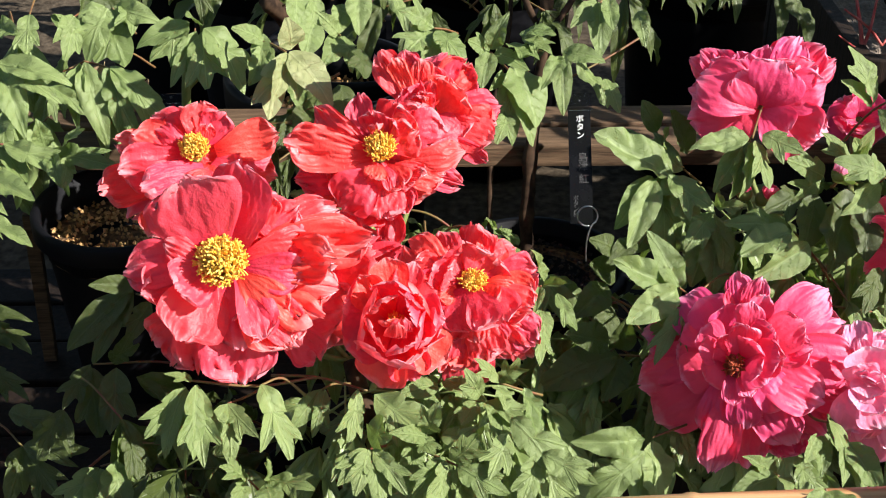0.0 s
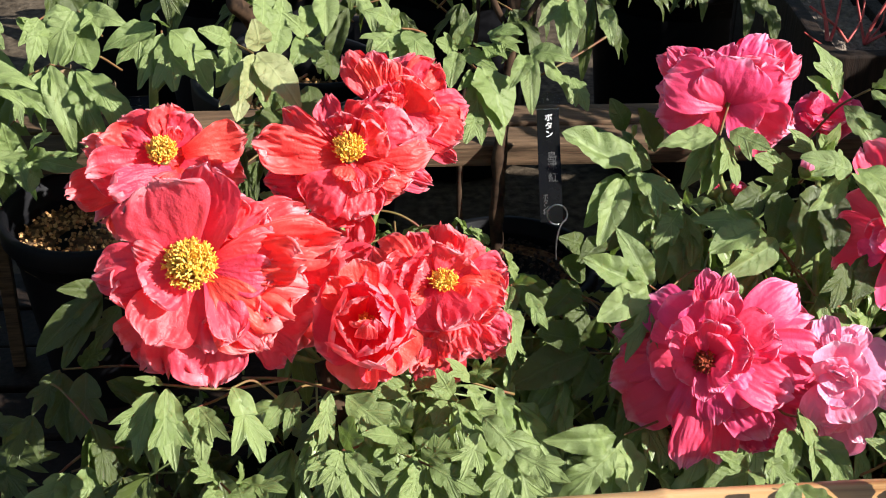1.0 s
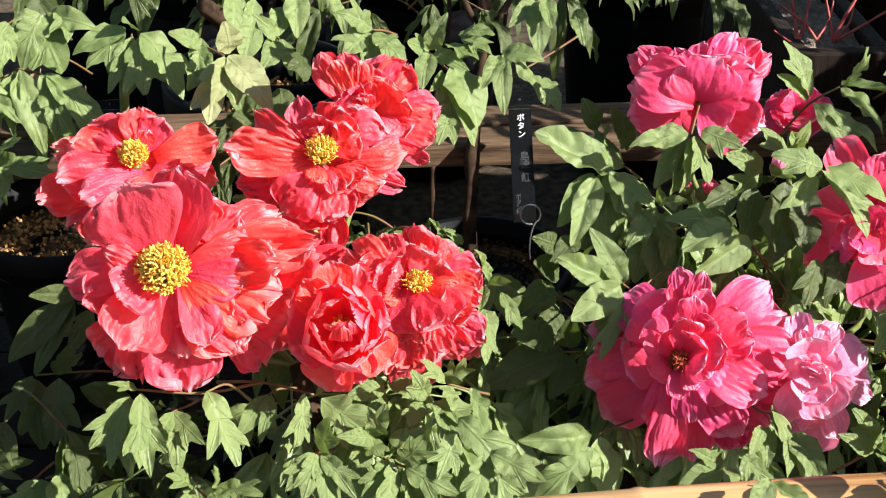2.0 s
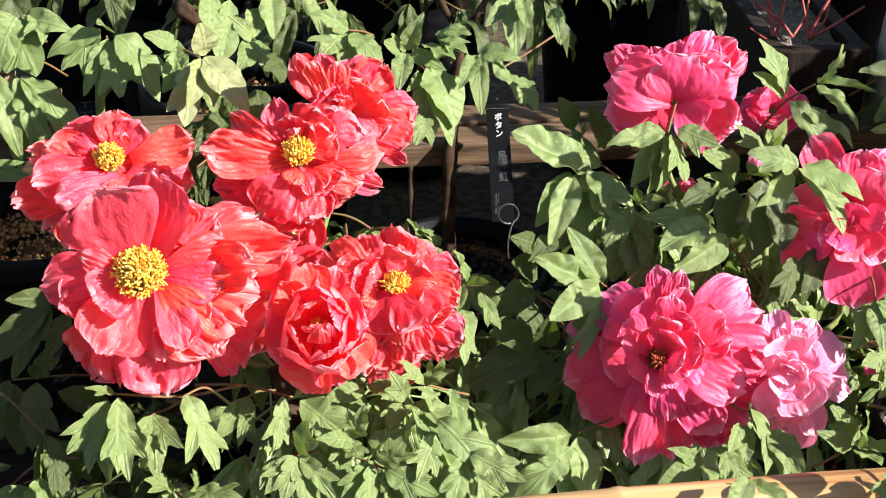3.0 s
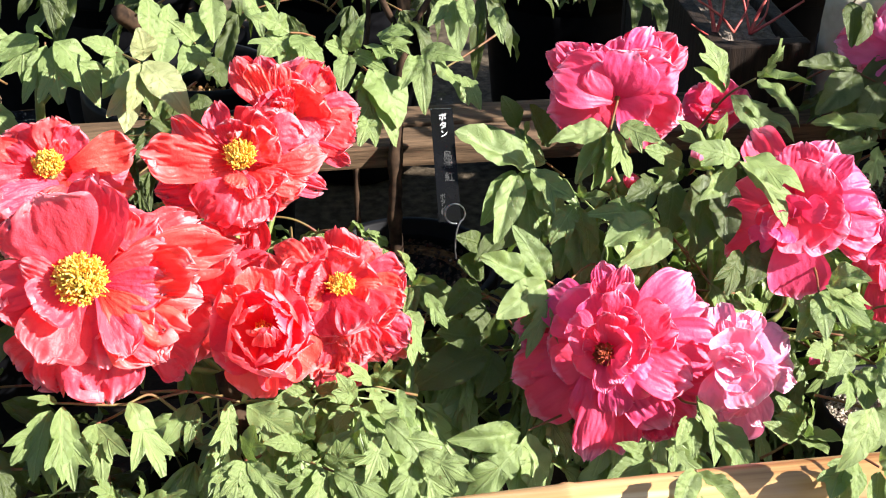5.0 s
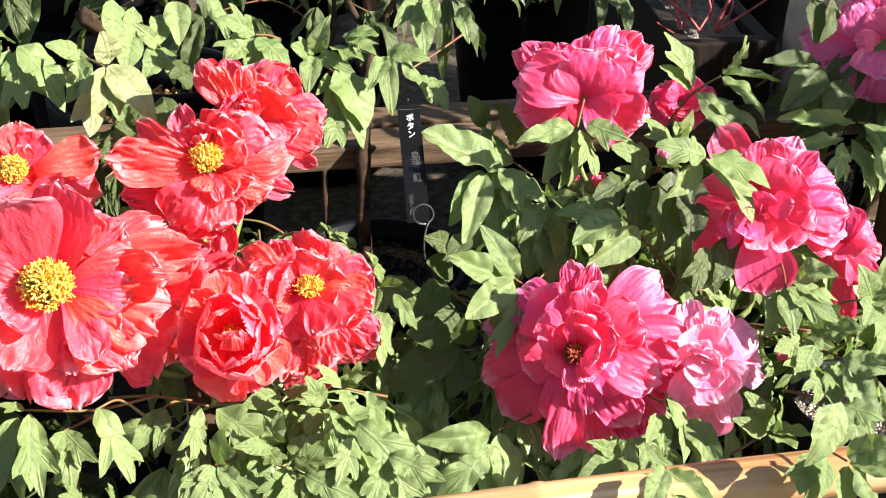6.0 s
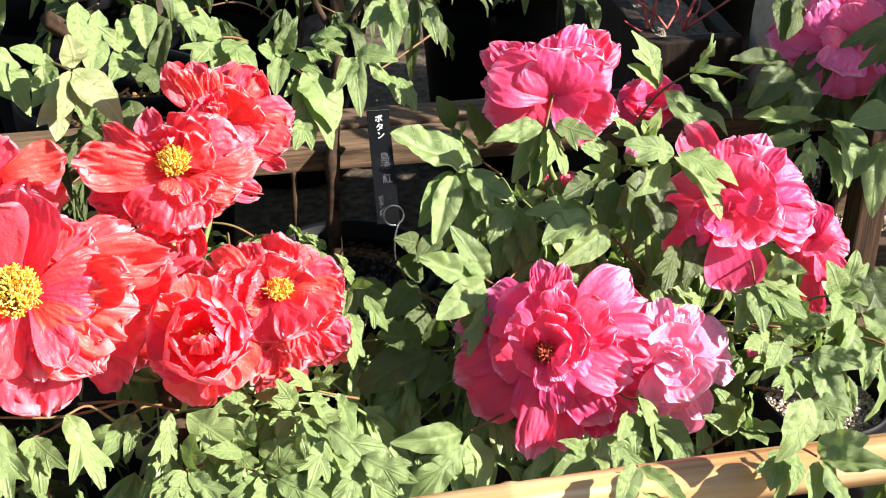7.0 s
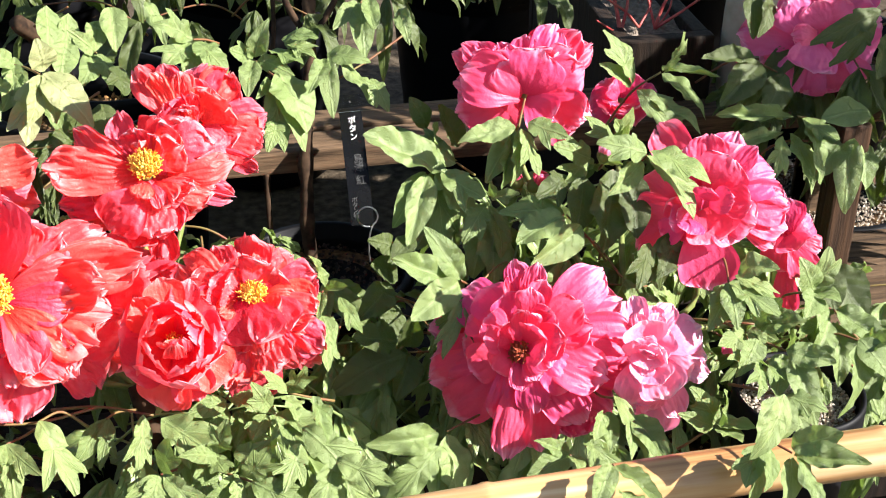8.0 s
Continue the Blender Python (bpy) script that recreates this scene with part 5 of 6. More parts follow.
leaf(pink, [(0.4365, 1.253, 0.4961), (0.4572, 1.255, 0.5272), (0.4736, 1.252, 0.5496), (0.4981, 1.246, 0.5688)], [((0.4994, 1.246, 0.5674), (0.5373, 1.197, 0.5521), 0.0332, 1), ((0.4973, 1.237, 0.5726), (0.5419, 1.204, 0.5843), 0.0237, 1), ((0.4934, 1.231, 0.5776), (0.5177, 1.214, 0.6087), 0.0308, 2), ((0.4647, 1.225, 0.5599), (0.5011, 1.17, 0.5328), 0.0332, 2), ((0.4694, 1.235, 0.5564), (0.5199, 1.183, 0.5395), 0.0356, 2), ((0.4606, 1.229, 0.5639), (0.4441, 1.237, 0.6225), 0.0391, 2), ((0.4594, 1.23, 0.5614), (0.4338, 1.224, 0.5948), 0.0237, 1)])
leaf(pink, [(0.395, 1.1, 0.4355), (0.403, 1.108, 0.483), (0.4079, 1.115, 0.5295)], [((0.4024, 1.107, 0.534), (0.3944, 1.049, 0.4875), 0.0527, 1), ((0.4229, 1.102, 0.5286), (0.4138, 1.051, 0.495), 0.0363, 1), ((0.3784, 1.112, 0.5277), (0.3639, 1.065, 0.4987), 0.0418, 1), ((0.3651, 1.115, 0.5273), (0.3297, 1.089, 0.5237), 0.0385, 2)], SHADE_TONE_LEAF)
leaf(pink, [(0.4913, 1.028, 0.4811), (0.4887, 1.005, 0.4765), (0.4834, 0.9827, 0.4722)], [((0.4794, 0.974, 0.4781), (0.5112, 0.9313, 0.4698), 0.0343, 2), ((0.4793, 0.9783, 0.4742), (0.4601, 0.9404, 0.4579), 0.0302, 1), ((0.4763, 0.9693, 0.479), (0.4758, 0.9317, 0.4691), 0.026, 1), ((0.4872, 0.9756, 0.4873), (0.507, 0.9556, 0.5119), 0.0323, 1), ((0.4887, 0.9834, 0.4773), (0.5182, 0.9497, 0.4827), 0.0312, 2)])
leaf(pink, [(0.4486, 1.01, 0.417), (0.4651, 0.9919, 0.4263), (0.5073, 0.9671, 0.4324)], [((0.5012, 0.9554, 0.4424), (0.536, 0.9271, 0.4583), 0.0315, 1), ((0.5009, 0.9573, 0.4424), (0.5172, 0.9413, 0.4723), 0.0294, 2), ((0.4935, 0.9541, 0.4341), (0.4641, 0.9311, 0.4387), 0.0284, 2), ((0.5011, 0.9595, 0.4345), (0.5002, 0.932, 0.4408), 0.021, 1)])
leaf(green, [(0.5577, 0.9292, 0.3427), (0.5736, 0.9519, 0.4172), (0.602, 0.9307, 0.425)], [((0.5879, 0.9172, 0.4363), (0.5769, 0.8658, 0.4011), 0.0312, 1), ((0.5885, 0.919, 0.4381), (0.6012, 0.8811, 0.4318), 0.0312, 1), ((0.5956, 0.9259, 0.4324), (0.608, 0.8988, 0.4433), 0.026, 1)])
leaf(green, [(0.6386, 0.9767, 0.3778), (0.6112, 0.9793, 0.4066), (0.5923, 0.9776, 0.4312)], [((0.5811, 0.9607, 0.431), (0.5502, 0.9231, 0.4116), 0.0267, 1), ((0.5889, 0.9687, 0.4233), (0.5863, 0.9204, 0.3955), 0.031, 1), ((0.5928, 0.9765, 0.432), (0.6211, 0.9347, 0.4242), 0.031, 1), ((0.5858, 0.9702, 0.4292), (0.5493, 0.9465, 0.4307), 0.0246, 2)])
leaf(green, [(0.5546, 1.01, 0.4063), (0.5522, 1.006, 0.4324), (0.575, 0.9904, 0.4465)], [((0.5735, 0.9882, 0.4494), (0.5848, 0.9795, 0.4895), 0.0321, 2), ((0.5704, 0.9823, 0.4523), (0.557, 0.9732, 0.4842), 0.0289, 1), ((0.5679, 0.9752, 0.4552), (0.5495, 0.9456, 0.4529), 0.0278, 1), ((0.5709, 0.9831, 0.4517), (0.5799, 0.9575, 0.4639), 0.0246, 1), ((0.5722, 0.981, 0.4516), (0.5671, 0.9433, 0.4401), 0.0246, 1)])
leaf(green, [(0.6363, 1.009, 0.341), (0.6275, 1.021, 0.39), (0.6137, 1.036, 0.4428)], [((0.6112, 1.032, 0.4468), (0.6288, 0.9782, 0.417), 0.0466, 1), ((0.6034, 1.022, 0.4492), (0.5936, 0.9823, 0.4332), 0.0333, 1)], SHADE_TONE_LEAF)
leaf(green, [(0.4788, 0.9737, 0.4342), (0.497, 0.9488, 0.4328), (0.5205, 0.9225, 0.4309)], [((0.5148, 0.9123, 0.4401), (0.5405, 0.8809, 0.4484), 0.0265, 1), ((0.5165, 0.9218, 0.43), (0.4988, 0.8837, 0.4141), 0.0265, 1), ((0.5187, 0.9095, 0.4353), (0.5281, 0.8572, 0.4048), 0.0306, 1), ((0.4753, 0.9233, 0.4377), (0.4659, 0.8947, 0.4395), 0.0306, 2), ((0.5205, 0.9252, 0.4315), (0.5261, 0.9097, 0.459), 0.0204, 1), ((0.4902, 0.9233, 0.4482), (0.4702, 0.8918, 0.4422), 0.0255, 1)])
leaf(green, [(0.47, 0.9256, 0.3983), (0.4885, 0.9053, 0.4044), (0.5086, 0.8837, 0.4089)], [((0.4969, 0.8738, 0.4206), (0.4719, 0.8307, 0.3943), 0.0421, 1), ((0.5039, 0.8824, 0.4119), (0.525, 0.8527, 0.4214), 0.03, 2), ((0.5084, 0.8782, 0.4125), (0.5096, 0.8422, 0.4056), 0.025, 1), ((0.4848, 0.9009, 0.4398), (0.4931, 0.8723, 0.4471), 0.025, 2), ((0.4798, 0.8911, 0.4476), (0.4696, 0.8583, 0.4425), 0.028, 2)])
leaf(pink, [(0.418, 0.9037, 0.3472), (0.4259, 0.8927, 0.365), (0.4431, 0.8838, 0.389)], [((0.4407, 0.8763, 0.3953), (0.4233, 0.872, 0.4339), 0.03, 2), ((0.4383, 0.8692, 0.4013), (0.4485, 0.858, 0.4372), 0.031, 2), ((0.4391, 0.8722, 0.3957), (0.4486, 0.8417, 0.4003), 0.028, 1), ((0.4404, 0.8811, 0.3903), (0.4628, 0.8557, 0.407), 0.022, 1), ((0.4337, 0.8698, 0.3984), (0.4089, 0.8573, 0.4214), 0.02, 1)])
leaf(green, [(0.4606, 0.8044, 0.4762), (0.4383, 0.7858, 0.4615), (0.4387, 0.7717, 0.4612), (0.4495, 0.7554, 0.4602)], [((0.4428, 0.7709, 0.5076), (0.4194, 0.7302, 0.4857), 0.0282, 1), ((0.4276, 0.7649, 0.4627), (0.4012, 0.7347, 0.4568), 0.029, 2), ((0.4283, 0.764, 0.4622), (0.4114, 0.7236, 0.4429), 0.0246, 1), ((0.4283, 0.7551, 0.4695), (0.4196, 0.7207, 0.4623), 0.0194, 1), ((0.4496, 0.7523, 0.4604), (0.4927, 0.7214, 0.4747), 0.0238, 1), ((0.4477, 0.7503, 0.4612), (0.4333, 0.7144, 0.4497), 0.0238, 1), ((0.4483, 0.7472, 0.4637), (0.4571, 0.7064, 0.4515), 0.022, 1), ((0.4492, 0.7584, 0.4646), (0.4753, 0.7366, 0.4884), 0.0264, 1)])
leaf(green, [(0.3224, 0.7829, 0.3993), (0.3208, 0.7796, 0.4266), (0.3098, 0.7773, 0.4526)], [((0.3044, 0.7661, 0.4629), (0.2835, 0.734, 0.4555), 0.0211, 1), ((0.3101, 0.7764, 0.4522), (0.3371, 0.7367, 0.4474), 0.0202, 1), ((0.3115, 0.7517, 0.4477), (0.3131, 0.7226, 0.4521), 0.0264, 1)])
leaf(pink, [(0.342, 0.9501, 0.3984), (0.3467, 0.9297, 0.4001), (0.3543, 0.9129, 0.4085)], [((0.3547, 0.9145, 0.4105), (0.3798, 0.8603, 0.3819), 0.0421, 2), ((0.3691, 0.8988, 0.3981), (0.388, 0.8548, 0.3839), 0.028, 1), ((0.3412, 0.9012, 0.4035), (0.3273, 0.8716, 0.4025), 0.017, 1), ((0.347, 0.9042, 0.4003), (0.3426, 0.8694, 0.3937), 0.02, 1)])
leaf(pink, [(0.3411, 0.897, 0.3349), (0.3227, 0.8925, 0.355), (0.3083, 0.8855, 0.3724)], [((0.3051, 0.8785, 0.3774), (0.2722, 0.8572, 0.3839), 0.0278, 1), ((0.3064, 0.8848, 0.3739), (0.2836, 0.8748, 0.4016), 0.0179, 1), ((0.3051, 0.8722, 0.3826), (0.3105, 0.8468, 0.3941), 0.0198, 1), ((0.3238, 0.8858, 0.3928), (0.3253, 0.8516, 0.389), 0.0248, 2)])
leaf(pink, [(0.4717, 1.05, 0.4442), (0.4572, 1.049, 0.4722), (0.4478, 1.045, 0.495)], [((0.4479, 1.045, 0.4947), (0.4189, 1.002, 0.4676), 0.0374, 2), ((0.4505, 1.043, 0.4895), (0.4308, 1.007, 0.4759), 0.0321, 1), ((0.421, 1.032, 0.4933), (0.4014, 0.9928, 0.4757), 0.0299, 2)], SHADE_TONE_LEAF)
leaf(pink, [(0.2231, 1.113, 0.3805), (0.2106, 1.106, 0.3999), (0.1818, 1.103, 0.4191)], [((0.1813, 1.097, 0.4361), (0.1536, 1.063, 0.4226), 0.0333, 1), ((0.1922, 1.113, 0.4351), (0.1654, 1.099, 0.4564), 0.0333, 1), ((0.1996, 1.105, 0.4491), (0.219, 1.087, 0.4771), 0.0333, 1), ((0.1895, 1.11, 0.4668), (0.1701, 1.095, 0.4889), 0.0244, 1), ((0.1859, 1.094, 0.4112), (0.1741, 1.056, 0.3979), 0.0333, 1), ((0.208, 1.119, 0.472), (0.1866, 1.091, 0.4717), 0.0244, 1)], SHADE_TONE_LEAF)
leaf(back, [(-0.3153, 1.385, 0.5118), (-0.3492, 1.384, 0.5427), (-0.3719, 1.373, 0.5566)], [((-0.3756, 1.369, 0.5566), (-0.3755, 1.314, 0.5173), 0.0259, 1), ((-0.3691, 1.364, 0.559), (-0.3425, 1.3, 0.5064), 0.0358, 1), ((-0.3433, 1.36, 0.5525), (-0.3152, 1.3, 0.5062), 0.0358, 2), ((-0.3397, 1.359, 0.5554), (-0.2751, 1.308, 0.5246), 0.0408, 2)])
leaf(back, [(-0.3332, 1.474, 0.5467), (-0.3425, 1.468, 0.5701), (-0.3534, 1.457, 0.5854)], [((-0.355, 1.445, 0.5896), (-0.3757, 1.398, 0.5633), 0.0488, 2), ((-0.355, 1.458, 0.5839), (-0.3431, 1.401, 0.5415), 0.0616, 2), ((-0.3505, 1.454, 0.588), (-0.3052, 1.422, 0.588), 0.0321, 1), ((-0.3369, 1.458, 0.5892), (-0.325, 1.42, 0.5783), 0.0359, 2), ((-0.3615, 1.459, 0.5861), (-0.384, 1.425, 0.5806), 0.0321, 1)])
leaf(back, [(-0.2601, 1.367, 0.5295), (-0.2505, 1.371, 0.5685), (-0.2443, 1.367, 0.5962)], [((-0.248, 1.358, 0.6067), (-0.2919, 1.326, 0.6045), 0.0304, 1), ((-0.2519, 1.372, 0.5998), (-0.2826, 1.332, 0.5841), 0.0365, 2), ((-0.2431, 1.366, 0.5935), (-0.2627, 1.316, 0.562), 0.0328, 2), ((-0.2369, 1.358, 0.5967), (-0.2265, 1.306, 0.5624), 0.0547, 3), ((-0.2341, 1.361, 0.5977), (-0.1804, 1.313, 0.572), 0.0559, 2), ((-0.2414, 1.355, 0.6079), (-0.2368, 1.336, 0.628), 0.0243, 1)])
leaf(yellow, [(-0.1729, 1.306, 0.6081), (-0.1533, 1.287, 0.6109), (-0.1365, 1.266, 0.6108)], [((-0.1375, 1.264, 0.6101), (-0.1556, 1.209, 0.5703), 0.0398, 2), ((-0.135, 1.251, 0.615), (-0.136, 1.207, 0.5942), 0.0284, 1), ((-0.1335, 1.259, 0.6122), (-0.1144, 1.217, 0.5955), 0.0341, 2), ((-0.1315, 1.251, 0.6174), (-0.0892, 1.207, 0.597), 0.0398, 1), ((-0.1296, 1.251, 0.6198), (-0.1252, 1.239, 0.6511), 0.0319, 1)], PALE_LEAF)
leaf(yellow, [(-0.1892, 1.342, 0.5999), (-0.175, 1.323, 0.6024), (-0.1552, 1.303, 0.6041)], [((-0.1633, 1.304, 0.6153), (-0.1646, 1.26, 0.595), 0.0327, 2), ((-0.1602, 1.296, 0.6088), (-0.1828, 1.282, 0.6344), 0.0233, 1), ((-0.1548, 1.299, 0.6047), (-0.1753, 1.254, 0.5807), 0.0292, 1), ((-0.1107, 1.313, 0.6237), (-0.1176, 1.273, 0.6091), 0.0327, 1), ((-0.1323, 1.286, 0.5717), (-0.1214, 1.247, 0.558), 0.0268, 1)])
leaf(yellow, [(-0.1525, 1.411, 0.6045), (-0.1258, 1.401, 0.6214), (-0.112, 1.387, 0.6329)], [((-0.1318, 1.373, 0.6417), (-0.1269, 1.323, 0.612), 0.034, 1), ((-0.0842, 1.374, 0.6216), (-0.086, 1.333, 0.6042), 0.0267, 1), ((-0.0676, 1.379, 0.6325), (-0.0643, 1.333, 0.6077), 0.0316, 1), ((-0.1117, 1.38, 0.6293), (-0.1131, 1.333, 0.603), 0.0267, 1), ((-0.0321, 1.379, 0.6354), (-0.0127, 1.336, 0.6162), 0.0219, 1)])
leaf(yellow, [(-0.1062, 1.368, 0.6015), (-0.0959, 1.348, 0.6018), (-0.0847, 1.328, 0.6033)], [((-0.0855, 1.321, 0.6049), (-0.0934, 1.284, 0.5941), 0.0273, 1), ((-0.0823, 1.328, 0.6021), (-0.0681, 1.29, 0.5913), 0.0249, 2), ((-0.0853, 1.321, 0.6078), (-0.0981, 1.305, 0.6329), 0.0214, 1)])
leaf(yellow, [(-0.0869, 1.318, 0.5638), (-0.1009, 1.297, 0.5633), (-0.1145, 1.277, 0.5629)], [((-0.1139, 1.271, 0.567), (-0.0969, 1.236, 0.5614), 0.0268, 2), ((-0.0847, 1.276, 0.5695), (-0.0753, 1.237, 0.5559), 0.0315, 1), ((-0.0603, 1.282, 0.605), (-0.0593, 1.245, 0.596), 0.035, 2), ((-0.1081, 1.256, 0.547), (-0.1291, 1.225, 0.5463), 0.035, 1)], SHADE_TONE_LEAF)
leaf(yellow, [(0.0399, 1.327, 0.6043), (0.0276, 1.313, 0.615), (0.0145, 1.298, 0.6226)], [((0.0143, 1.282, 0.6291), (-0.0118, 1.269, 0.6576), 0.0347, 2), ((0.0125, 1.281, 0.6259), (-0.0156, 1.249, 0.6244), 0.0405, 2), ((0.0165, 1.278, 0.6276), (0.0432, 1.243, 0.6223), 0.0382, 2), ((0.0125, 1.281, 0.6233), (0.0093, 1.246, 0.6165), 0.0289, 2)])
leaf(stake, [(0.0988, 1.336, 0.5554), (0.0856, 1.326, 0.5718), (0.0745, 1.316, 0.5874)], [((0.0725, 1.302, 0.5922), (0.0639, 1.264, 0.5819), 0.0261, 1), ((0.0753, 1.31, 0.593), (0.0835, 1.301, 0.6294), 0.0237, 1), ((0.0903, 1.314, 0.5966), (0.1219, 1.283, 0.599), 0.0415, 3), ((0.1087, 1.323, 0.602), (0.1342, 1.293, 0.6037), 0.0332, 3), ((0.1052, 1.318, 0.6075), (0.1325, 1.298, 0.6267), 0.0297, 2), ((0.0733, 1.317, 0.5876), (0.0538, 1.3, 0.6091), 0.0273, 2), ((0.0781, 1.305, 0.5906), (0.1057, 1.277, 0.5961), 0.0273, 2)])
leaf(stake, [(0.0781, 1.358, 0.5681), (0.0881, 1.336, 0.5661), (0.0972, 1.315, 0.5649)], [((0.0971, 1.316, 0.571), (0.1274, 1.265, 0.5394), 0.0598, 1), ((0.0937, 1.308, 0.5656), (0.1245, 1.254, 0.5292), 0.0323, 1), ((0.0926, 1.308, 0.5634), (0.095, 1.252, 0.5224), 0.0335, 2), ((0.0917, 1.28, 0.5336), (0.0839, 1.244, 0.5241), 0.0299, 2), ((0.0931, 1.316, 0.563), (0.0806, 1.286, 0.5637), 0.0179, 1)])
leaf(stake, [(0.2472, 1.376, 0.5811), (0.2009, 1.347, 0.5652), (0.1557, 1.32, 0.5529)], [])
leaf(stake, [(0.197, 1.361, 0.5545), (0.1763, 1.348, 0.5657), (0.1536, 1.335, 0.5768)], [((0.1528, 1.334, 0.5785), (0.1864, 1.309, 0.5901), 0.0265, 1), ((0.1494, 1.319, 0.5822), (0.1334, 1.281, 0.5706), 0.0229, 1), ((0.1528, 1.327, 0.5786), (0.1489, 1.278, 0.5476), 0.0241, 1), ((0.1612, 1.337, 0.5739), (0.1998, 1.292, 0.5533), 0.0301, 1), ((0.1958, 1.303, 0.5615), (0.2073, 1.267, 0.5539), 0.0241, 2)])
leaf(stake, [(0.2199, 1.429, 0.6219), (0.2079, 1.406, 0.6173), (0.1974, 1.385, 0.6156)], [((0.1944, 1.373, 0.6202), (0.1928, 1.322, 0.5883), 0.0306, 1), ((0.1933, 1.382, 0.616), (0.169, 1.349, 0.6122), 0.0221, 1), ((0.2028, 1.369, 0.625), (0.2042, 1.33, 0.6121), 0.0221, 1), ((0.2389, 1.377, 0.6086), (0.2404, 1.339, 0.5977), 0.0221, 1)])
leaf(left, [(-0.4659, 1.272, 0.5874), (-0.4427, 1.26, 0.6018), (-0.4247, 1.244, 0.6103)], [((-0.4226, 1.239, 0.6138), (-0.3537, 1.209, 0.6169), 0.0291, 1), ((-0.4238, 1.241, 0.6104), (-0.3883, 1.188, 0.5749), 0.0358, 1), ((-0.4068, 1.233, 0.6054), (-0.3647, 1.2, 0.6031), 0.0212, 1), ((-0.4265, 1.244, 0.6056), (-0.4074, 1.198, 0.5809), 0.0246, 1)])
leaf(left, [(-0.4154, 1.255, 0.5177), (-0.4249, 1.238, 0.523), (-0.4396, 1.223, 0.5309)], [((-0.4217, 1.212, 0.5362), (-0.3616, 1.178, 0.5325), 0.0341, 2), ((-0.3759, 1.212, 0.5265), (-0.3059, 1.182, 0.5301), 0.0319, 2), ((-0.3715, 1.2, 0.5311), (-0.3599, 1.165, 0.5243), 0.0205, 1), ((-0.3815, 1.214, 0.5306), (-0.3783, 1.201, 0.5604), 0.0228, 1), ((-0.3556, 1.205, 0.5223), (-0.3556, 1.168, 0.5136), 0.025, 2), ((-0.4291, 1.225, 0.528), (-0.3957, 1.183, 0.5122), 0.0273, 1), ((-0.4344, 1.234, 0.5446), (-0.3988, 1.215, 0.566), 0.0284, 1), ((-0.3606, 1.206, 0.5359), (-0.3366, 1.192, 0.5646), 0.0171, 2)])
leaf(left, [(-0.4668, 1.22, 0.5034), (-0.4495, 1.202, 0.5067), (-0.4326, 1.184, 0.511)], [((-0.4265, 1.167, 0.5199), (-0.3788, 1.135, 0.52), 0.0291, 1), ((-0.4331, 1.148, 0.4848), (-0.382, 1.114, 0.4818), 0.0224, 1)])
leaf(left, [(-0.4288, 1.42, 0.6099), (-0.427, 1.398, 0.6082), (-0.4239, 1.379, 0.6093)], [((-0.4195, 1.364, 0.615), (-0.4169, 1.319, 0.5908), 0.0304, 3), ((-0.4642, 1.371, 0.5999), (-0.4276, 1.34, 0.6013), 0.028, 1)])
leaf(left, [(-0.3802, 1.47, 0.5834), (-0.3857, 1.45, 0.5842), (-0.391, 1.431, 0.5852)], [((-0.3891, 1.424, 0.5878), (-0.3864, 1.38, 0.5658), 0.0329, 2), ((-0.3891, 1.425, 0.589), (-0.3949, 1.389, 0.5818), 0.0228, 1)])
leaf(rear, [(0.7174, 1.219, 0.5273), (0.6775, 1.201, 0.5182), (0.6359, 1.195, 0.5288)], [((0.6309, 1.188, 0.5332), (0.5404, 1.18, 0.5443), 0.0214, 1), ((0.612, 1.173, 0.5232), (0.5501, 1.156, 0.5291), 0.0202, 1), ((0.6142, 1.178, 0.5162), (0.5921, 1.136, 0.4922), 0.032, 3), ((0.6261, 1.19, 0.512), (0.6424, 1.136, 0.4805), 0.0297, 1), ((0.6401, 1.192, 0.5271), (0.6625, 1.153, 0.5226), 0.0356, 2), ((0.6402, 1.185, 0.527), (0.6543, 1.132, 0.4962), 0.0332, 2)])
leaf(rear, [(0.7485, 1.212, 0.4803), (0.7225, 1.204, 0.4933), (0.6966, 1.194, 0.5032)], [((0.6923, 1.18, 0.5078), (0.6694, 1.125, 0.4632), 0.0338, 1), ((0.7145, 1.188, 0.4952), (0.7001, 1.141, 0.4663), 0.0277, 1), ((0.692, 1.186, 0.5076), (0.6469, 1.151, 0.487), 0.0362, 1), ((0.7201, 1.197, 0.5242), (0.6728, 1.185, 0.5408), 0.0422, 1)])
leaf(rear, [(0.7645, 1.247, 0.6299), (0.7433, 1.231, 0.6311), (0.7235, 1.215, 0.6324)], [((0.715, 1.202, 0.6379), (0.6455, 1.177, 0.6272), 0.0315, 2), ((0.7107, 1.2, 0.6268), (0.6636, 1.164, 0.6055), 0.0268, 2), ((0.72, 1.192, 0.6167), (0.6972, 1.15, 0.5926), 0.0292, 1)], SHADE_TONE_LEAF)
leaf(rear, [(0.684, 1.289, 0.5191), (0.6529, 1.286, 0.5371), (0.6224, 1.282, 0.5548)], [((0.6185, 1.274, 0.5617), (0.5544, 1.263, 0.5749), 0.0284, 1), ((0.6177, 1.265, 0.5625), (0.5672, 1.227, 0.537), 0.0408, 1), ((0.6264, 1.275, 0.5539), (0.5932, 1.232, 0.5255), 0.037, 1), ((0.6452, 1.256, 0.5506), (0.6119, 1.215, 0.5252), 0.037, 1)], SHADE_TONE_LEAF)
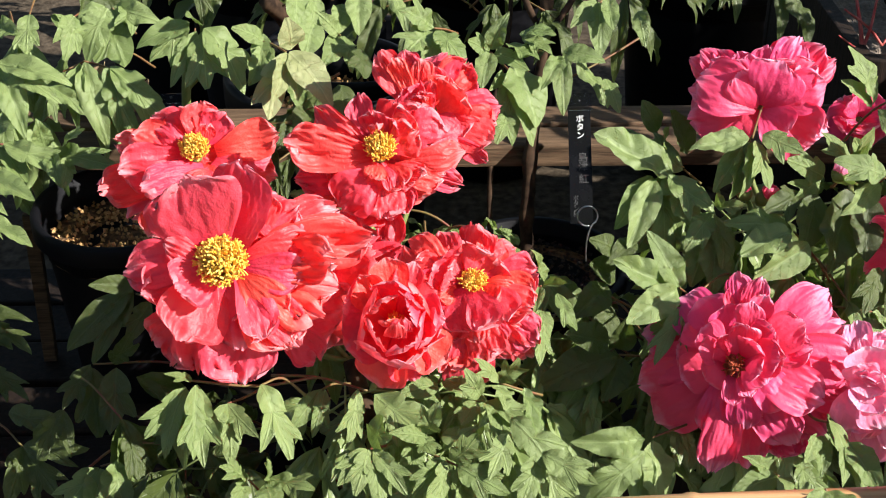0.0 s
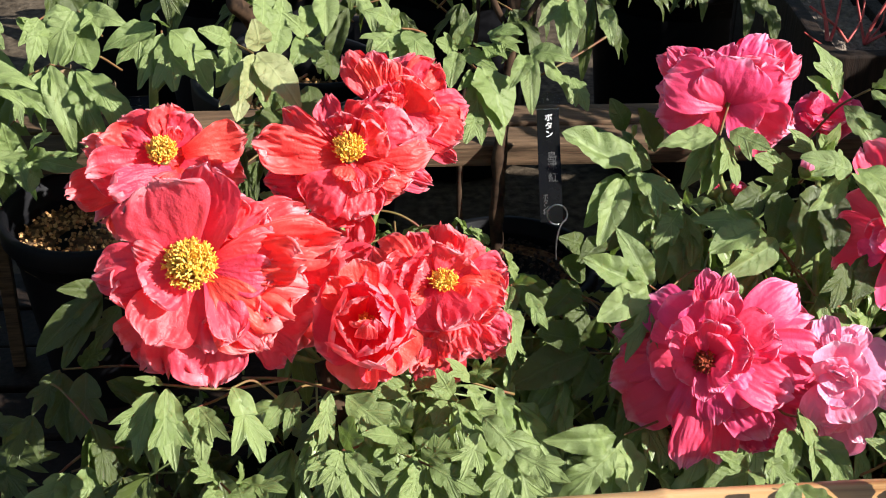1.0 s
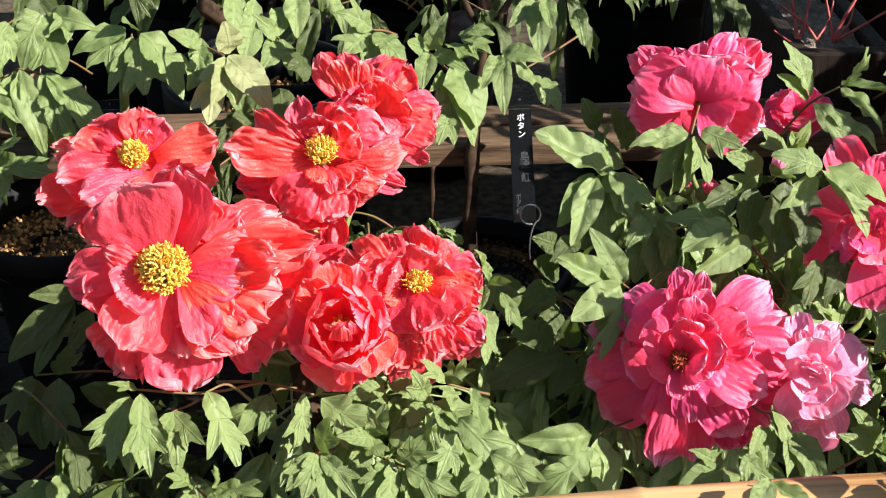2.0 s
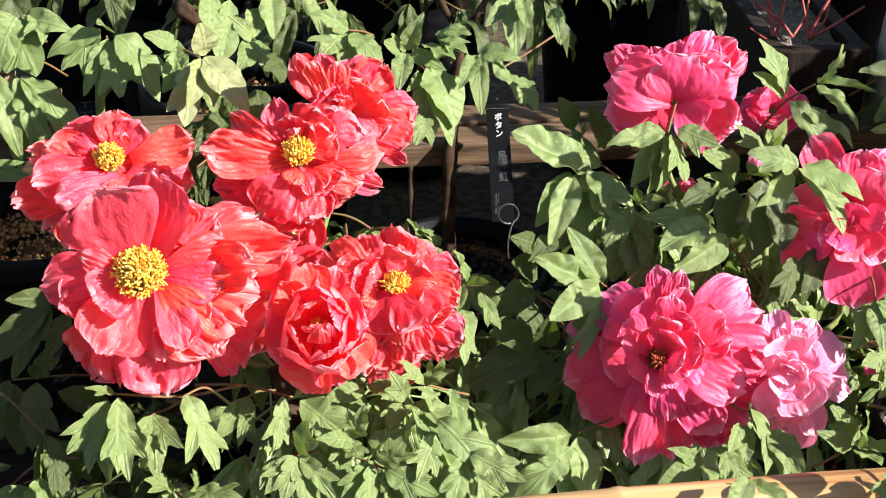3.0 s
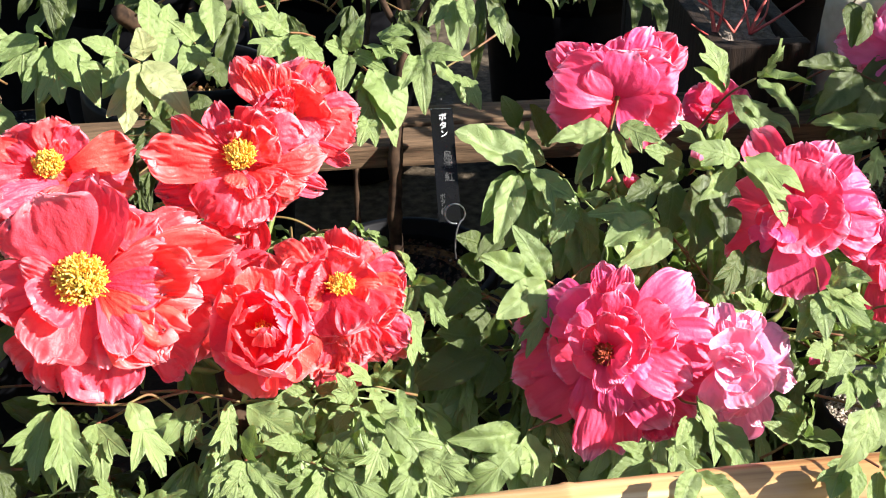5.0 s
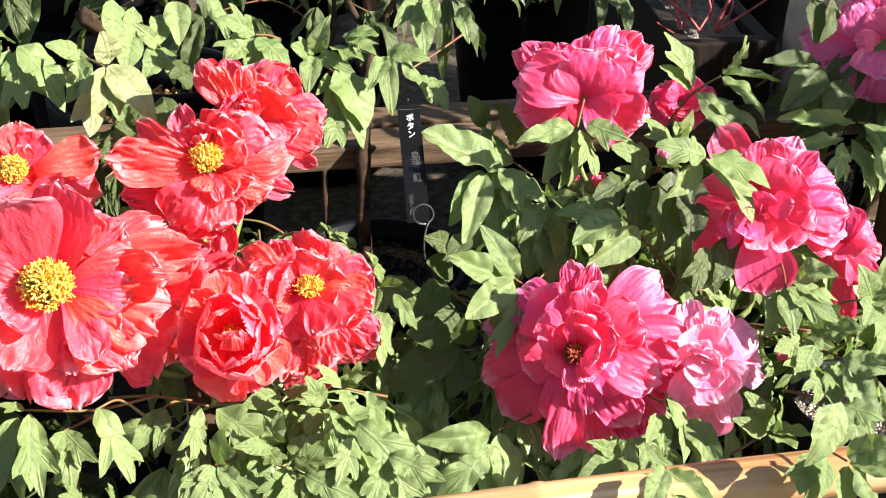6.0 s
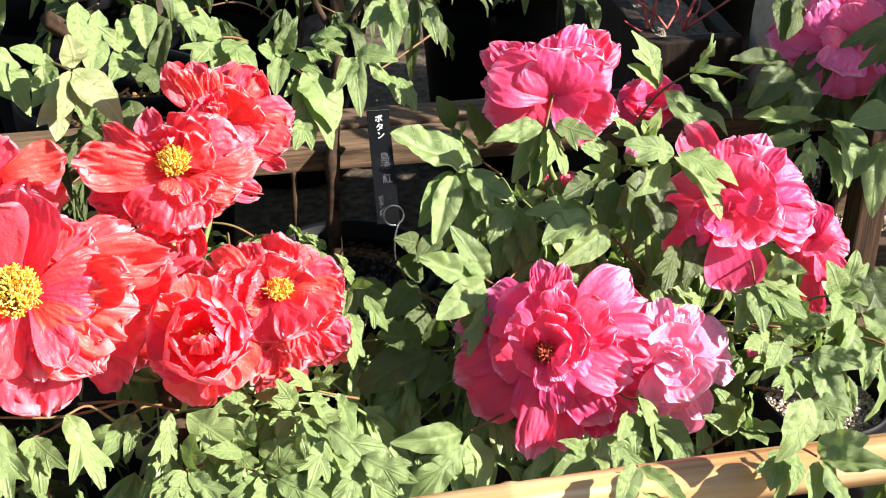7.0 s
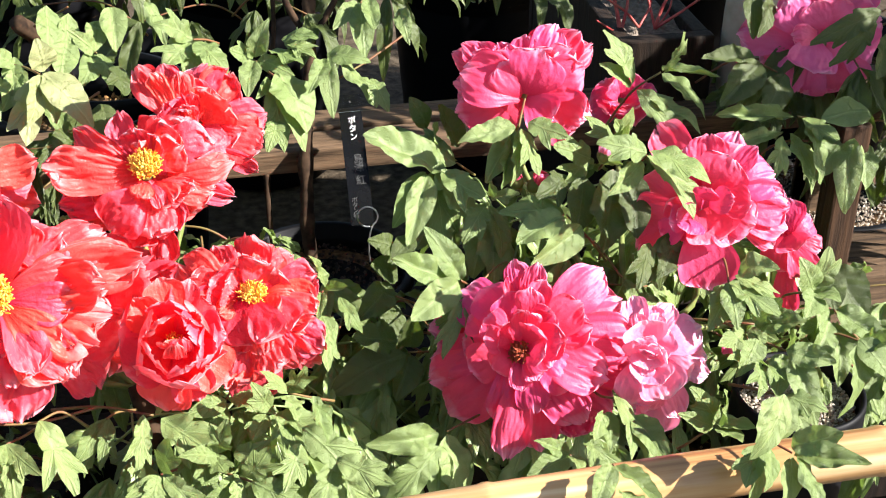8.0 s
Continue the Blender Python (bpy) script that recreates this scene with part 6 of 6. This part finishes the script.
leaf(rear, [(0.6568, 1.37, 0.6186), (0.6421, 1.349, 0.6138), (0.6314, 1.331, 0.6145)], [((0.626, 1.327, 0.6166), (0.621, 1.284, 0.5972), 0.0311, 1), ((0.6446, 1.323, 0.6164), (0.636, 1.28, 0.5944), 0.0286, 1)], SHADE_TONE_LEAF)

# ---- the leaf mass behind and below ----
def thicket(plant, count, x, y, z, size, seed, mat=None, gaps=(), dense=False):
    """Leaves of a plant scattered through a block of space; gaps are stretches of x left open. A dense mass is one part."""
    rng = random.Random(seed)
    sink = [] if dense else None
    for _ in range(count):
        p = Vector((rng.uniform(*x), rng.uniform(*y), rng.uniform(*z)))
        if any(a < p.x < b for a, b in gaps):
            continue
        head = (rng.uniform(-1, 1), rng.uniform(-1.0, 0.25), 0)
        wild_leaf(plant, p, head, rng.uniform(*size), rng, mat, sink)
    if dense:
        verts, faces, uvs = [], [], []
        for mesh, m in sink:
            k = len(verts)
            verts += [m @ v.co for v in mesh.vertices]
            flat = [(0.5, 0.5)] * len(mesh.vertices)
            if mesh.uv_layers:
                for loop, uv in zip(mesh.loops, mesh.uv_layers[0].data):
                    flat[loop.vertex_index] = tuple(uv.uv)
            uvs += flat
            faces += [tuple(k + i for i in f.vertices) for f in mesh.polygons]
        part("foliage", mesh_of("foliage", verts, faces, uvs), mat or LEAF, plant, "", None, "stuff")


# plant added to hold the leaves that darken and shade the far back
far = peony_pot((-0.45, 2.4), 0.0, 0.17, 0.42, LOAM, 10, "wide leafy peony in a large black pot, added far at the back for shade", [[(-0.45, 2.4, 0.3), (-0.44, 2.38, 0.55), (-0.4, 2.3, 0.8)], [(-0.44, 2.38, 0.55), (-0.7, 2.5, 0.6), (-1.0, 2.6, 0.62)], [(-0.44, 2.38, 0.55), (-0.2, 2.2, 0.75), (0.2, 1.95, 0.88)], [(-0.44, 2.38, 0.55), (-0.4, 2.15, 0.62), (-0.45, 1.95, 0.64)], [(-0.44, 2.38, 0.55), (-0.2, 2.5, 0.6), (0.1, 2.6, 0.6)]], BARK, 0.014)
thicket(red, 22, (-0.1, 0.17), (0.96, 1.1), (0.27, 0.385), (0.11, 0.15), 51, dense=True)
thicket(red, 8, (-0.26, -0.1), (0.98, 1.1), (0.25, 0.36), (0.11, 0.15), 50, SHADE_TONE_LEAF, dense=True)
thicket(red, 5, (-0.34, -0.18), (1.0, 1.14), (0.24, 0.36), (0.11, 0.14), 52, SHADE_TONE_LEAF)
thicket(red, 12, (-0.2, 0.1), (1.12, 1.22), (0.38, 0.47), (0.1, 0.13), 53)
thicket(pink, 26, (0.2, 0.58), (1.0, 1.14), (0.27, 0.38), (0.11, 0.15), 54, dense=True)
thicket(pink, 34, (0.2, 0.6), (1.12, 1.25), (0.36, 0.46), (0.11, 0.14), 55, None, ((0.1, 0.26),), dense=True)
thicket(pink, 9, (0.1, 0.22), (1.08, 1.18), (0.33, 0.4), (0.1, 0.13), 73)
thicket(red, 5, (0.0, 0.07), (1.1, 1.18), (0.425, 0.465), (0.06, 0.08), 77)
thicket(back, 5, (-0.2, -0.02), (1.3, 1.37), (0.44, 0.52), (0.09, 0.12), 76, SHADE_TONE_LEAF)
thicket(pink, 7, (0.27, 0.4), (1.02, 1.1), (0.4, 0.46), (0.1, 0.13), 72)
thicket(green, 20, (0.48, 0.74), (0.98, 1.12), (0.28, 0.38), (0.09, 0.13), 56)
thicket(back, 5, (-0.5, -0.12), (1.4, 1.55), (0.46, 0.58), (0.12, 0.15), 57)
thicket(left, 5, (-0.62, -0.42), (1.15, 1.4), (0.42, 0.6), (0.11, 0.14), 58)
thicket(yellow, 9, (-0.5, 0.12), (1.5, 1.8), (0.5, 0.66), (0.12, 0.16), 59, SHADE_TONE_LEAF)
thicket(far, 22, (-0.75, 0.05), (1.85, 2.1), (0.5, 0.72), (0.13, 0.17), 63, SHADE_TONE_LEAF, dense=True)
thicket(rear, 16, (0.62, 0.95), (1.25, 1.5), (0.44, 0.6), (0.11, 0.15), 60, SHADE_TONE_LEAF)
thicket(stake, 10, (0.08, 0.4), (1.55, 1.75), (0.58, 0.68), (0.11, 0.15), 61, SHADE_TONE_LEAF)


# unseen crowns added above, behind and beside the nearer plants to keep the back in shade
tall = peony_pot((1.25, 1.5), 0.0, 0.15, 0.4, LOAM, 9, "unseen tall leafy peony in a large black pot, added at the back for shade", [[(1.25, 1.5, 0.3), (1.22, 1.52, 0.6), (1.15, 1.55, 0.9)], [(1.22, 1.52, 0.6), (1.0, 1.6, 0.8), (0.8, 1.7, 0.9)], [(1.22, 1.52, 0.6), (1.4, 1.7, 0.85), (1.5, 1.8, 0.95)], [(1.22, 1.52, 0.6), (1.17, 1.28, 0.78), (1.12, 1.1, 0.88)], [(1.22, 1.52, 0.6), (1.0, 1.38, 0.76), (0.75, 1.3, 0.82)]], BARK, 0.012)
thicket(tall, 84, (0.6, 1.9), (1.36, 2.1), (0.76, 1.05), (0.17, 0.22), 64, SHADE_TONE_LEAF, dense=True)
thicket(far, 34, (-1.1, 0.2), (2.25, 2.9), (0.25, 0.7), (0.16, 0.22), 69, SHADE_TONE_LEAF, dense=True)
thicket(far, 34, (-0.6, 0.6), (1.65, 2.1), (0.78, 1.0), (0.17, 0.22), 65, SHADE_TONE_LEAF, dense=True)
thicket(tall, 26, (1.15, 1.6), (1.33, 1.6), (0.5, 0.88), (0.17, 0.22), 68, SHADE_TONE_LEAF, dense=True)
thicket(tall, 9, (1.0, 1.24), (0.98, 1.2), (0.8, 0.97), (0.12, 0.15), 66, SHADE_TONE_LEAF, dense=True)
thicket(tall, 24, (0.95, 1.3), (1.2, 1.34), (0.68, 0.86), (0.14, 0.18), 70, SHADE_TONE_LEAF, dense=True)
thicket(tall, 7, (0.5, 0.92), (1.23, 1.34), (0.78, 0.86), (0.1, 0.14), 71, SHADE_TONE_LEAF, dense=True)
thicket(tall, 5, (1.0, 1.25), (1.2, 1.4), (0.78, 0.9), (0.14, 0.17), 67, SHADE_TONE_LEAF, dense=True)


# ---- the back row of pots ----
def spare_pot(at, radius, height, seed, label):
    p = thing("plant_pot", at, label, "plant pot", "black pots of the back row")
    pot(p, at, radius, height, LOAM, seed, 160)
    return p


for i, (x, y, r, h) in enumerate(((-0.1, 1.85, 0.13, 0.37), (0.95, 1.78, 0.14, 0.36), (-0.25, 2.2, 0.16, 0.42), (0.12, 2.22, 0.16, 0.42), (0.5, 2.2, 0.16, 0.4), (0.88, 2.2, 0.16, 0.4))):
    spare_pot((x, y, 0), r, h, 70 + i, "large black plastic pot in the shade of the back row")


def film_bag(at, size, seed):
    """A crumpled sheet bag of black film."""
    bm = bmesh.new()
    bmesh.ops.create_icosphere(bm, subdivisions=5, radius=1.0)
    for v in bm.verts:
        n = v.co.normalized()
        k = 1 + 0.3 * noise.noise(n * 2.1 + Vector((seed, 0, 0))) + 0.16 * (1 - 2 * abs(noise.noise(n * 5 + Vector((0, seed, 0))))) + 0.06 * (1 - 2 * abs(noise.noise(n * 12)))
        v.co = Vector((n.x * k * size, n.y * k * size * 0.7, max(-size, n.z * k * size * 1.3)))
    for f in bm.faces:
        f.smooth = True
    return tagged(part("plastic_bag", bm, BAG_BLACK, None, "", Matrix.Translation(at)), "crumpled shiny black plastic bag on the upper bench", "plastic bag")


film_bag((0.4221, 1.604, 0.36), 0.045, 3)


# ---- planter box with red-stemmed shrub ----
def planter_box():
    a, b = Vector((0.5169, 1.469, 0.5194)), Vector((0.6375, 1.449, 0.5241))
    depth, top, wall = 0.42, (a.z + b.z) / 2, 0.02
    x0, x1, y0 = a.x, b.x, min(a.y, b.y)
    box_thing = thing("planter_box", ((x0 + x1) / 2, y0 + depth / 2, 0), "dark wooden planter box filled with grey-brown soil", "planter")
    # boards use the wood darkened for the shade on the box front
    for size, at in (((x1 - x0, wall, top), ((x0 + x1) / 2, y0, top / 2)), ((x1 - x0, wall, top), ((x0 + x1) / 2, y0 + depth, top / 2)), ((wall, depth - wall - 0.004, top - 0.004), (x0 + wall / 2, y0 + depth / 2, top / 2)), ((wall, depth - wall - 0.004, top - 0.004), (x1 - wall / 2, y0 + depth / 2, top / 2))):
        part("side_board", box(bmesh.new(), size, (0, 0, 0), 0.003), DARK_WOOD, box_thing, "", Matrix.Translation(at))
    bm = bmesh.new()
    bmesh.ops.create_grid(bm, x_segments=30, y_segments=40, size=0.5)
    for v in bm.verts:
        v.co = Vector((v.co.x * (x1 - x0 - 2.2 * wall), v.co.y * (depth - 2.2 * wall), 0))
        v.co.z = 0.006 * noise.noise(v.co * 40) + 0.004 * noise.noise(v.co * 120)
    part("soil", bm, GREY_SOIL, box_thing, "", Matrix.Translation(((x0 + x1) / 2, y0 + depth / 2, top - 0.014)))
    return box_thing, x0, x1, y0, top


BOX, BX0, BX1, BY0, BTOP = planter_box()
shrub = thing("red_stemmed_shrub", ((BX0 + BX1) / 2, BY0 + 0.1, BTOP - 0.014), "leafless crimson-stemmed shrub in the planter box", "shrub")
for run, r in (([(0.582, 1.500, 0.510), (0.580, 1.515, 0.528), (0.577, 1.540, 0.556)], 0.0022), ([(0.582, 1.500, 0.510), (0.589, 1.505, 0.531), (0.610, 1.520, 0.561)], 0.0028), ([(0.582, 1.500, 0.511), (0.610, 1.500, 0.528), (0.649, 1.510, 0.547)], 0.0022), ([(0.587, 1.510, 0.507), (0.610, 1.530, 0.524), (0.619, 1.550, 0.546)], 0.0016), ([(0.533, 1.490, 0.512), (0.530, 1.500, 0.538), (0.526, 1.520, 0.567)], 0.003), ([(0.533, 1.490, 0.512), (0.542, 1.500, 0.537), (0.551, 1.520, 0.565)], 0.0024), ([(0.560, 1.500, 0.514), (0.540, 1.500, 0.537), (0.507, 1.500, 0.561)], 0.002), ([(0.560, 1.500, 0.514), (0.580, 1.520, 0.534), (0.588, 1.540, 0.556)], 0.0018), ([(0.533, 1.490, 0.512), (0.515, 1.480, 0.524), (0.495, 1.470, 0.540)], 0.0014)):
    part("stem", tube(run, r, r * 0.65, 7, 0.1), RED_STEM, shrub)


# ---- stakes and small things ----
def wooden_stake(at, w, d, h, mat, label, lean=0.0):
    bm = box(bmesh.new(), (w, d, h), (0, 0, h / 2), min(w, d) * 0.1)
    return tagged(part("wooden_stake", bm, mat, None, "", Matrix.Translation(at) @ Euler((0, lean, 0.1)).to_matrix().to_4x4()), label, "stake")


wooden_stake((0.6972, 1.19, 0.3), 0.034, 0.03, 0.22, BROWN_WOOD, "dark brown wooden stake standing on the plank shelf")
wooden_stake((-0.4653, 1.363, 0.16), 0.016, 0.016, 0.21, WOOD, "thin pale wooden stake beside the pot", 0.03)


def stone_post(at, r, h):
    prof = [(r * 0.98, 0), (r, h * 0.2), (r, h * 0.93), (r * 0.94, h * 0.98), (r * 0.8, h), (0.002, h)]
    return tagged(part("stone_post", lathe(prof, 32), STONE, None, "", Matrix.Translation(at)), "smooth pale beige post beside the planter box", "post")


stone_post((0.692, 1.458, 0), 0.036, 0.58)


def name_stake(at, top, width, label, text=True):
    """A clear sleeve holding a black card, on a bent steel wire. at: foot of the card; top: its head."""
    a, b = Vector(at), Vector(top)
    y = (b - a)
    h = y.length
    y.normalize()
    z = Vector((0, -0.93, 0.36))
    z = (z - y * z.dot(y)).normalized()
    x = y.cross(z)
    m = Matrix.Translation(a) @ Matrix((x, y, z)).transposed().to_4x4()
    s = thing("name_stake", at, label, "plant label", "name stakes of the bed")
    part("card", box(bmesh.new(), (width * 0.9, h * 0.87, 0.0012), (0, h * 0.435, 0)), BLACK_CARD, s, "", m)
    sleeve = part("sleeve", box(bmesh.new(), (width, h * 0.13, 0.0008), (0, h * 0.937, 0)), CLEAR, s, "clear plastic sleeve", m)
    sleeve.visible_shadow = False
    part("rivet", lathe([(0.0014, 0), (0.0014, 0.0006), (0.0006, 0.001)], 10), GREY_INK, s, "", m @ Matrix.Translation((0, h * 0.945, 0.0006)))
    if text:
        words = (("ボ", 0.80, 0.02, 0.0096, WHITE_INK), ("タ", 0.735, 0.022, 0.0096, WHITE_INK), ("ン", 0.672, 0.024, 0.0096, WHITE_INK), ("島", 0.50, 0.1, 0.0118, GREY_INK), ("津", 0.43, 0.1, 0.0118, GREY_INK), ("紅", 0.335, 0.12, 0.0118, GREY_INK), ("ボ", 0.19, -0.22, 0.007, GREY_INK), ("タ", 0.15, -0.22, 0.007, GREY_INK), ("ン", 0.11, -0.22, 0.007, GREY_INK), ("科", 0.07, -0.22, 0.007, GREY_INK))
        for char, up, off, size, ink in words:
            c = bpy.data.curves.new("letter", "FONT")
            c.body, c.size, c.align_x, c.align_y = char, size, "CENTER", "CENTER"
            c.extrude = 0.0001
            c.materials.append(ink)
            ob = new("letter", c)
            ob.parent = s
            ob.matrix_parent_inverse = PLACED[s].inverted()
            ob.matrix_basis = m @ Matrix.Translation((off * width, up * h, 0.0012))
    return s, m, width, h


name_stake((0.1805, 1.296, 0.3873), (0.1808, 1.394, 0.5024), 0.0285, "black name card in a clear sleeve with white writing")
name_stake((-0.289, 1.367, 0.4231), (-0.2918, 1.434, 0.4878), 0.0285, "black name card in a clear sleeve behind a bloom", False)
wire = thing("wire_loop", (0.184, 1.276, 0.3759), "bent steel wire with a round loop stuck in the soil", "wire")
LOOP = Vector((0.1841, 1.281, 0.4059))
ring = [LOOP + 0.0112 * (math.cos(a) * Vector((1, 0, 0)) + math.sin(a) * Vector((0, 0.3, 0.95))) for a in [radians(-60 + 340 * i / 16) for i in range(17)]]
part("loop", tube([(0.1845, 1.274, 0.3515), (0.1833, 1.272, 0.3694), (0.1852, 1.275, 0.3858)] + ring, 0.0009, 0.0009, 6, 0, 3), WIRE, wire)


def dried_leaf(at, size, seed):
    rng = random.Random(seed)
    verts, uvs, faces = [], [], []
    blade(rng, verts, uvs, faces, (0, 0), (0.1, 1), 0.35, 0.5, -0.5, 0.25)
    m = Matrix.Translation(at) @ Euler((rng.uniform(-0.4, 0.4), rng.uniform(-0.4, 0.4), rng.uniform(0, 6))).to_matrix().to_4x4() @ Matrix.Diagonal((size, size, size, 1))
    ob = part("dried_leaf", mesh_of("dried_leaf", verts, faces, uvs), DRIED, None, "", m)
    return tagged(ob, "curled dry brown leaf lying on the bench", "leaf", "dry leaves on the bench")


DRIED = stalk_material("dry_leaf", (0.22, 0.13, 0.07), (0.42, 0.3, 0.18), 0.8)
for i in range(7):
    rng = random.Random(400 + i)
    dried_leaf((rng.uniform(-0.42, -0.28), rng.uniform(1.43, 1.53), 0.446), rng.uniform(0.025, 0.045), 90 + i)


def bud(plant, at, size, mat, seed):
    rng = random.Random(seed)
    bloom(plant, at, (rng.uniform(-0.3, 0.3), -0.5, 0.8), whorl(rng, 5, 72, size, size * 0.9, -0.3) + whorl(rng, 3, 80, size * 0.95, size * 0.8, -0.3, 20), mat, seed, name="bud", label="closed bud", ruffle=0.03, pleat=0.02, cup=0.9, backing=0)


bud(pink, (0.3986, 1.114, 0.551), 0.013, PALER_PINK, 301)
bud(pink, (0.3363, 1.131, 0.5148), 0.014, PINK, 302)
bud(pink, (0.3147, 1.136, 0.5176), 0.01, PINK, 303)
bud(green, (0.488, 0.966, 0.4071), 0.017, MAUVE, 304)
bloom(pink, (0.336, 0.972, 0.356), towards(0.1, 0.2), whorl(RNG, 6, 20, 0.034, 0.04) + whorl(RNG, 4, 50, 0.028, 0.034, 0), PINK, 37, label="small deep pink bloom low in the shade")
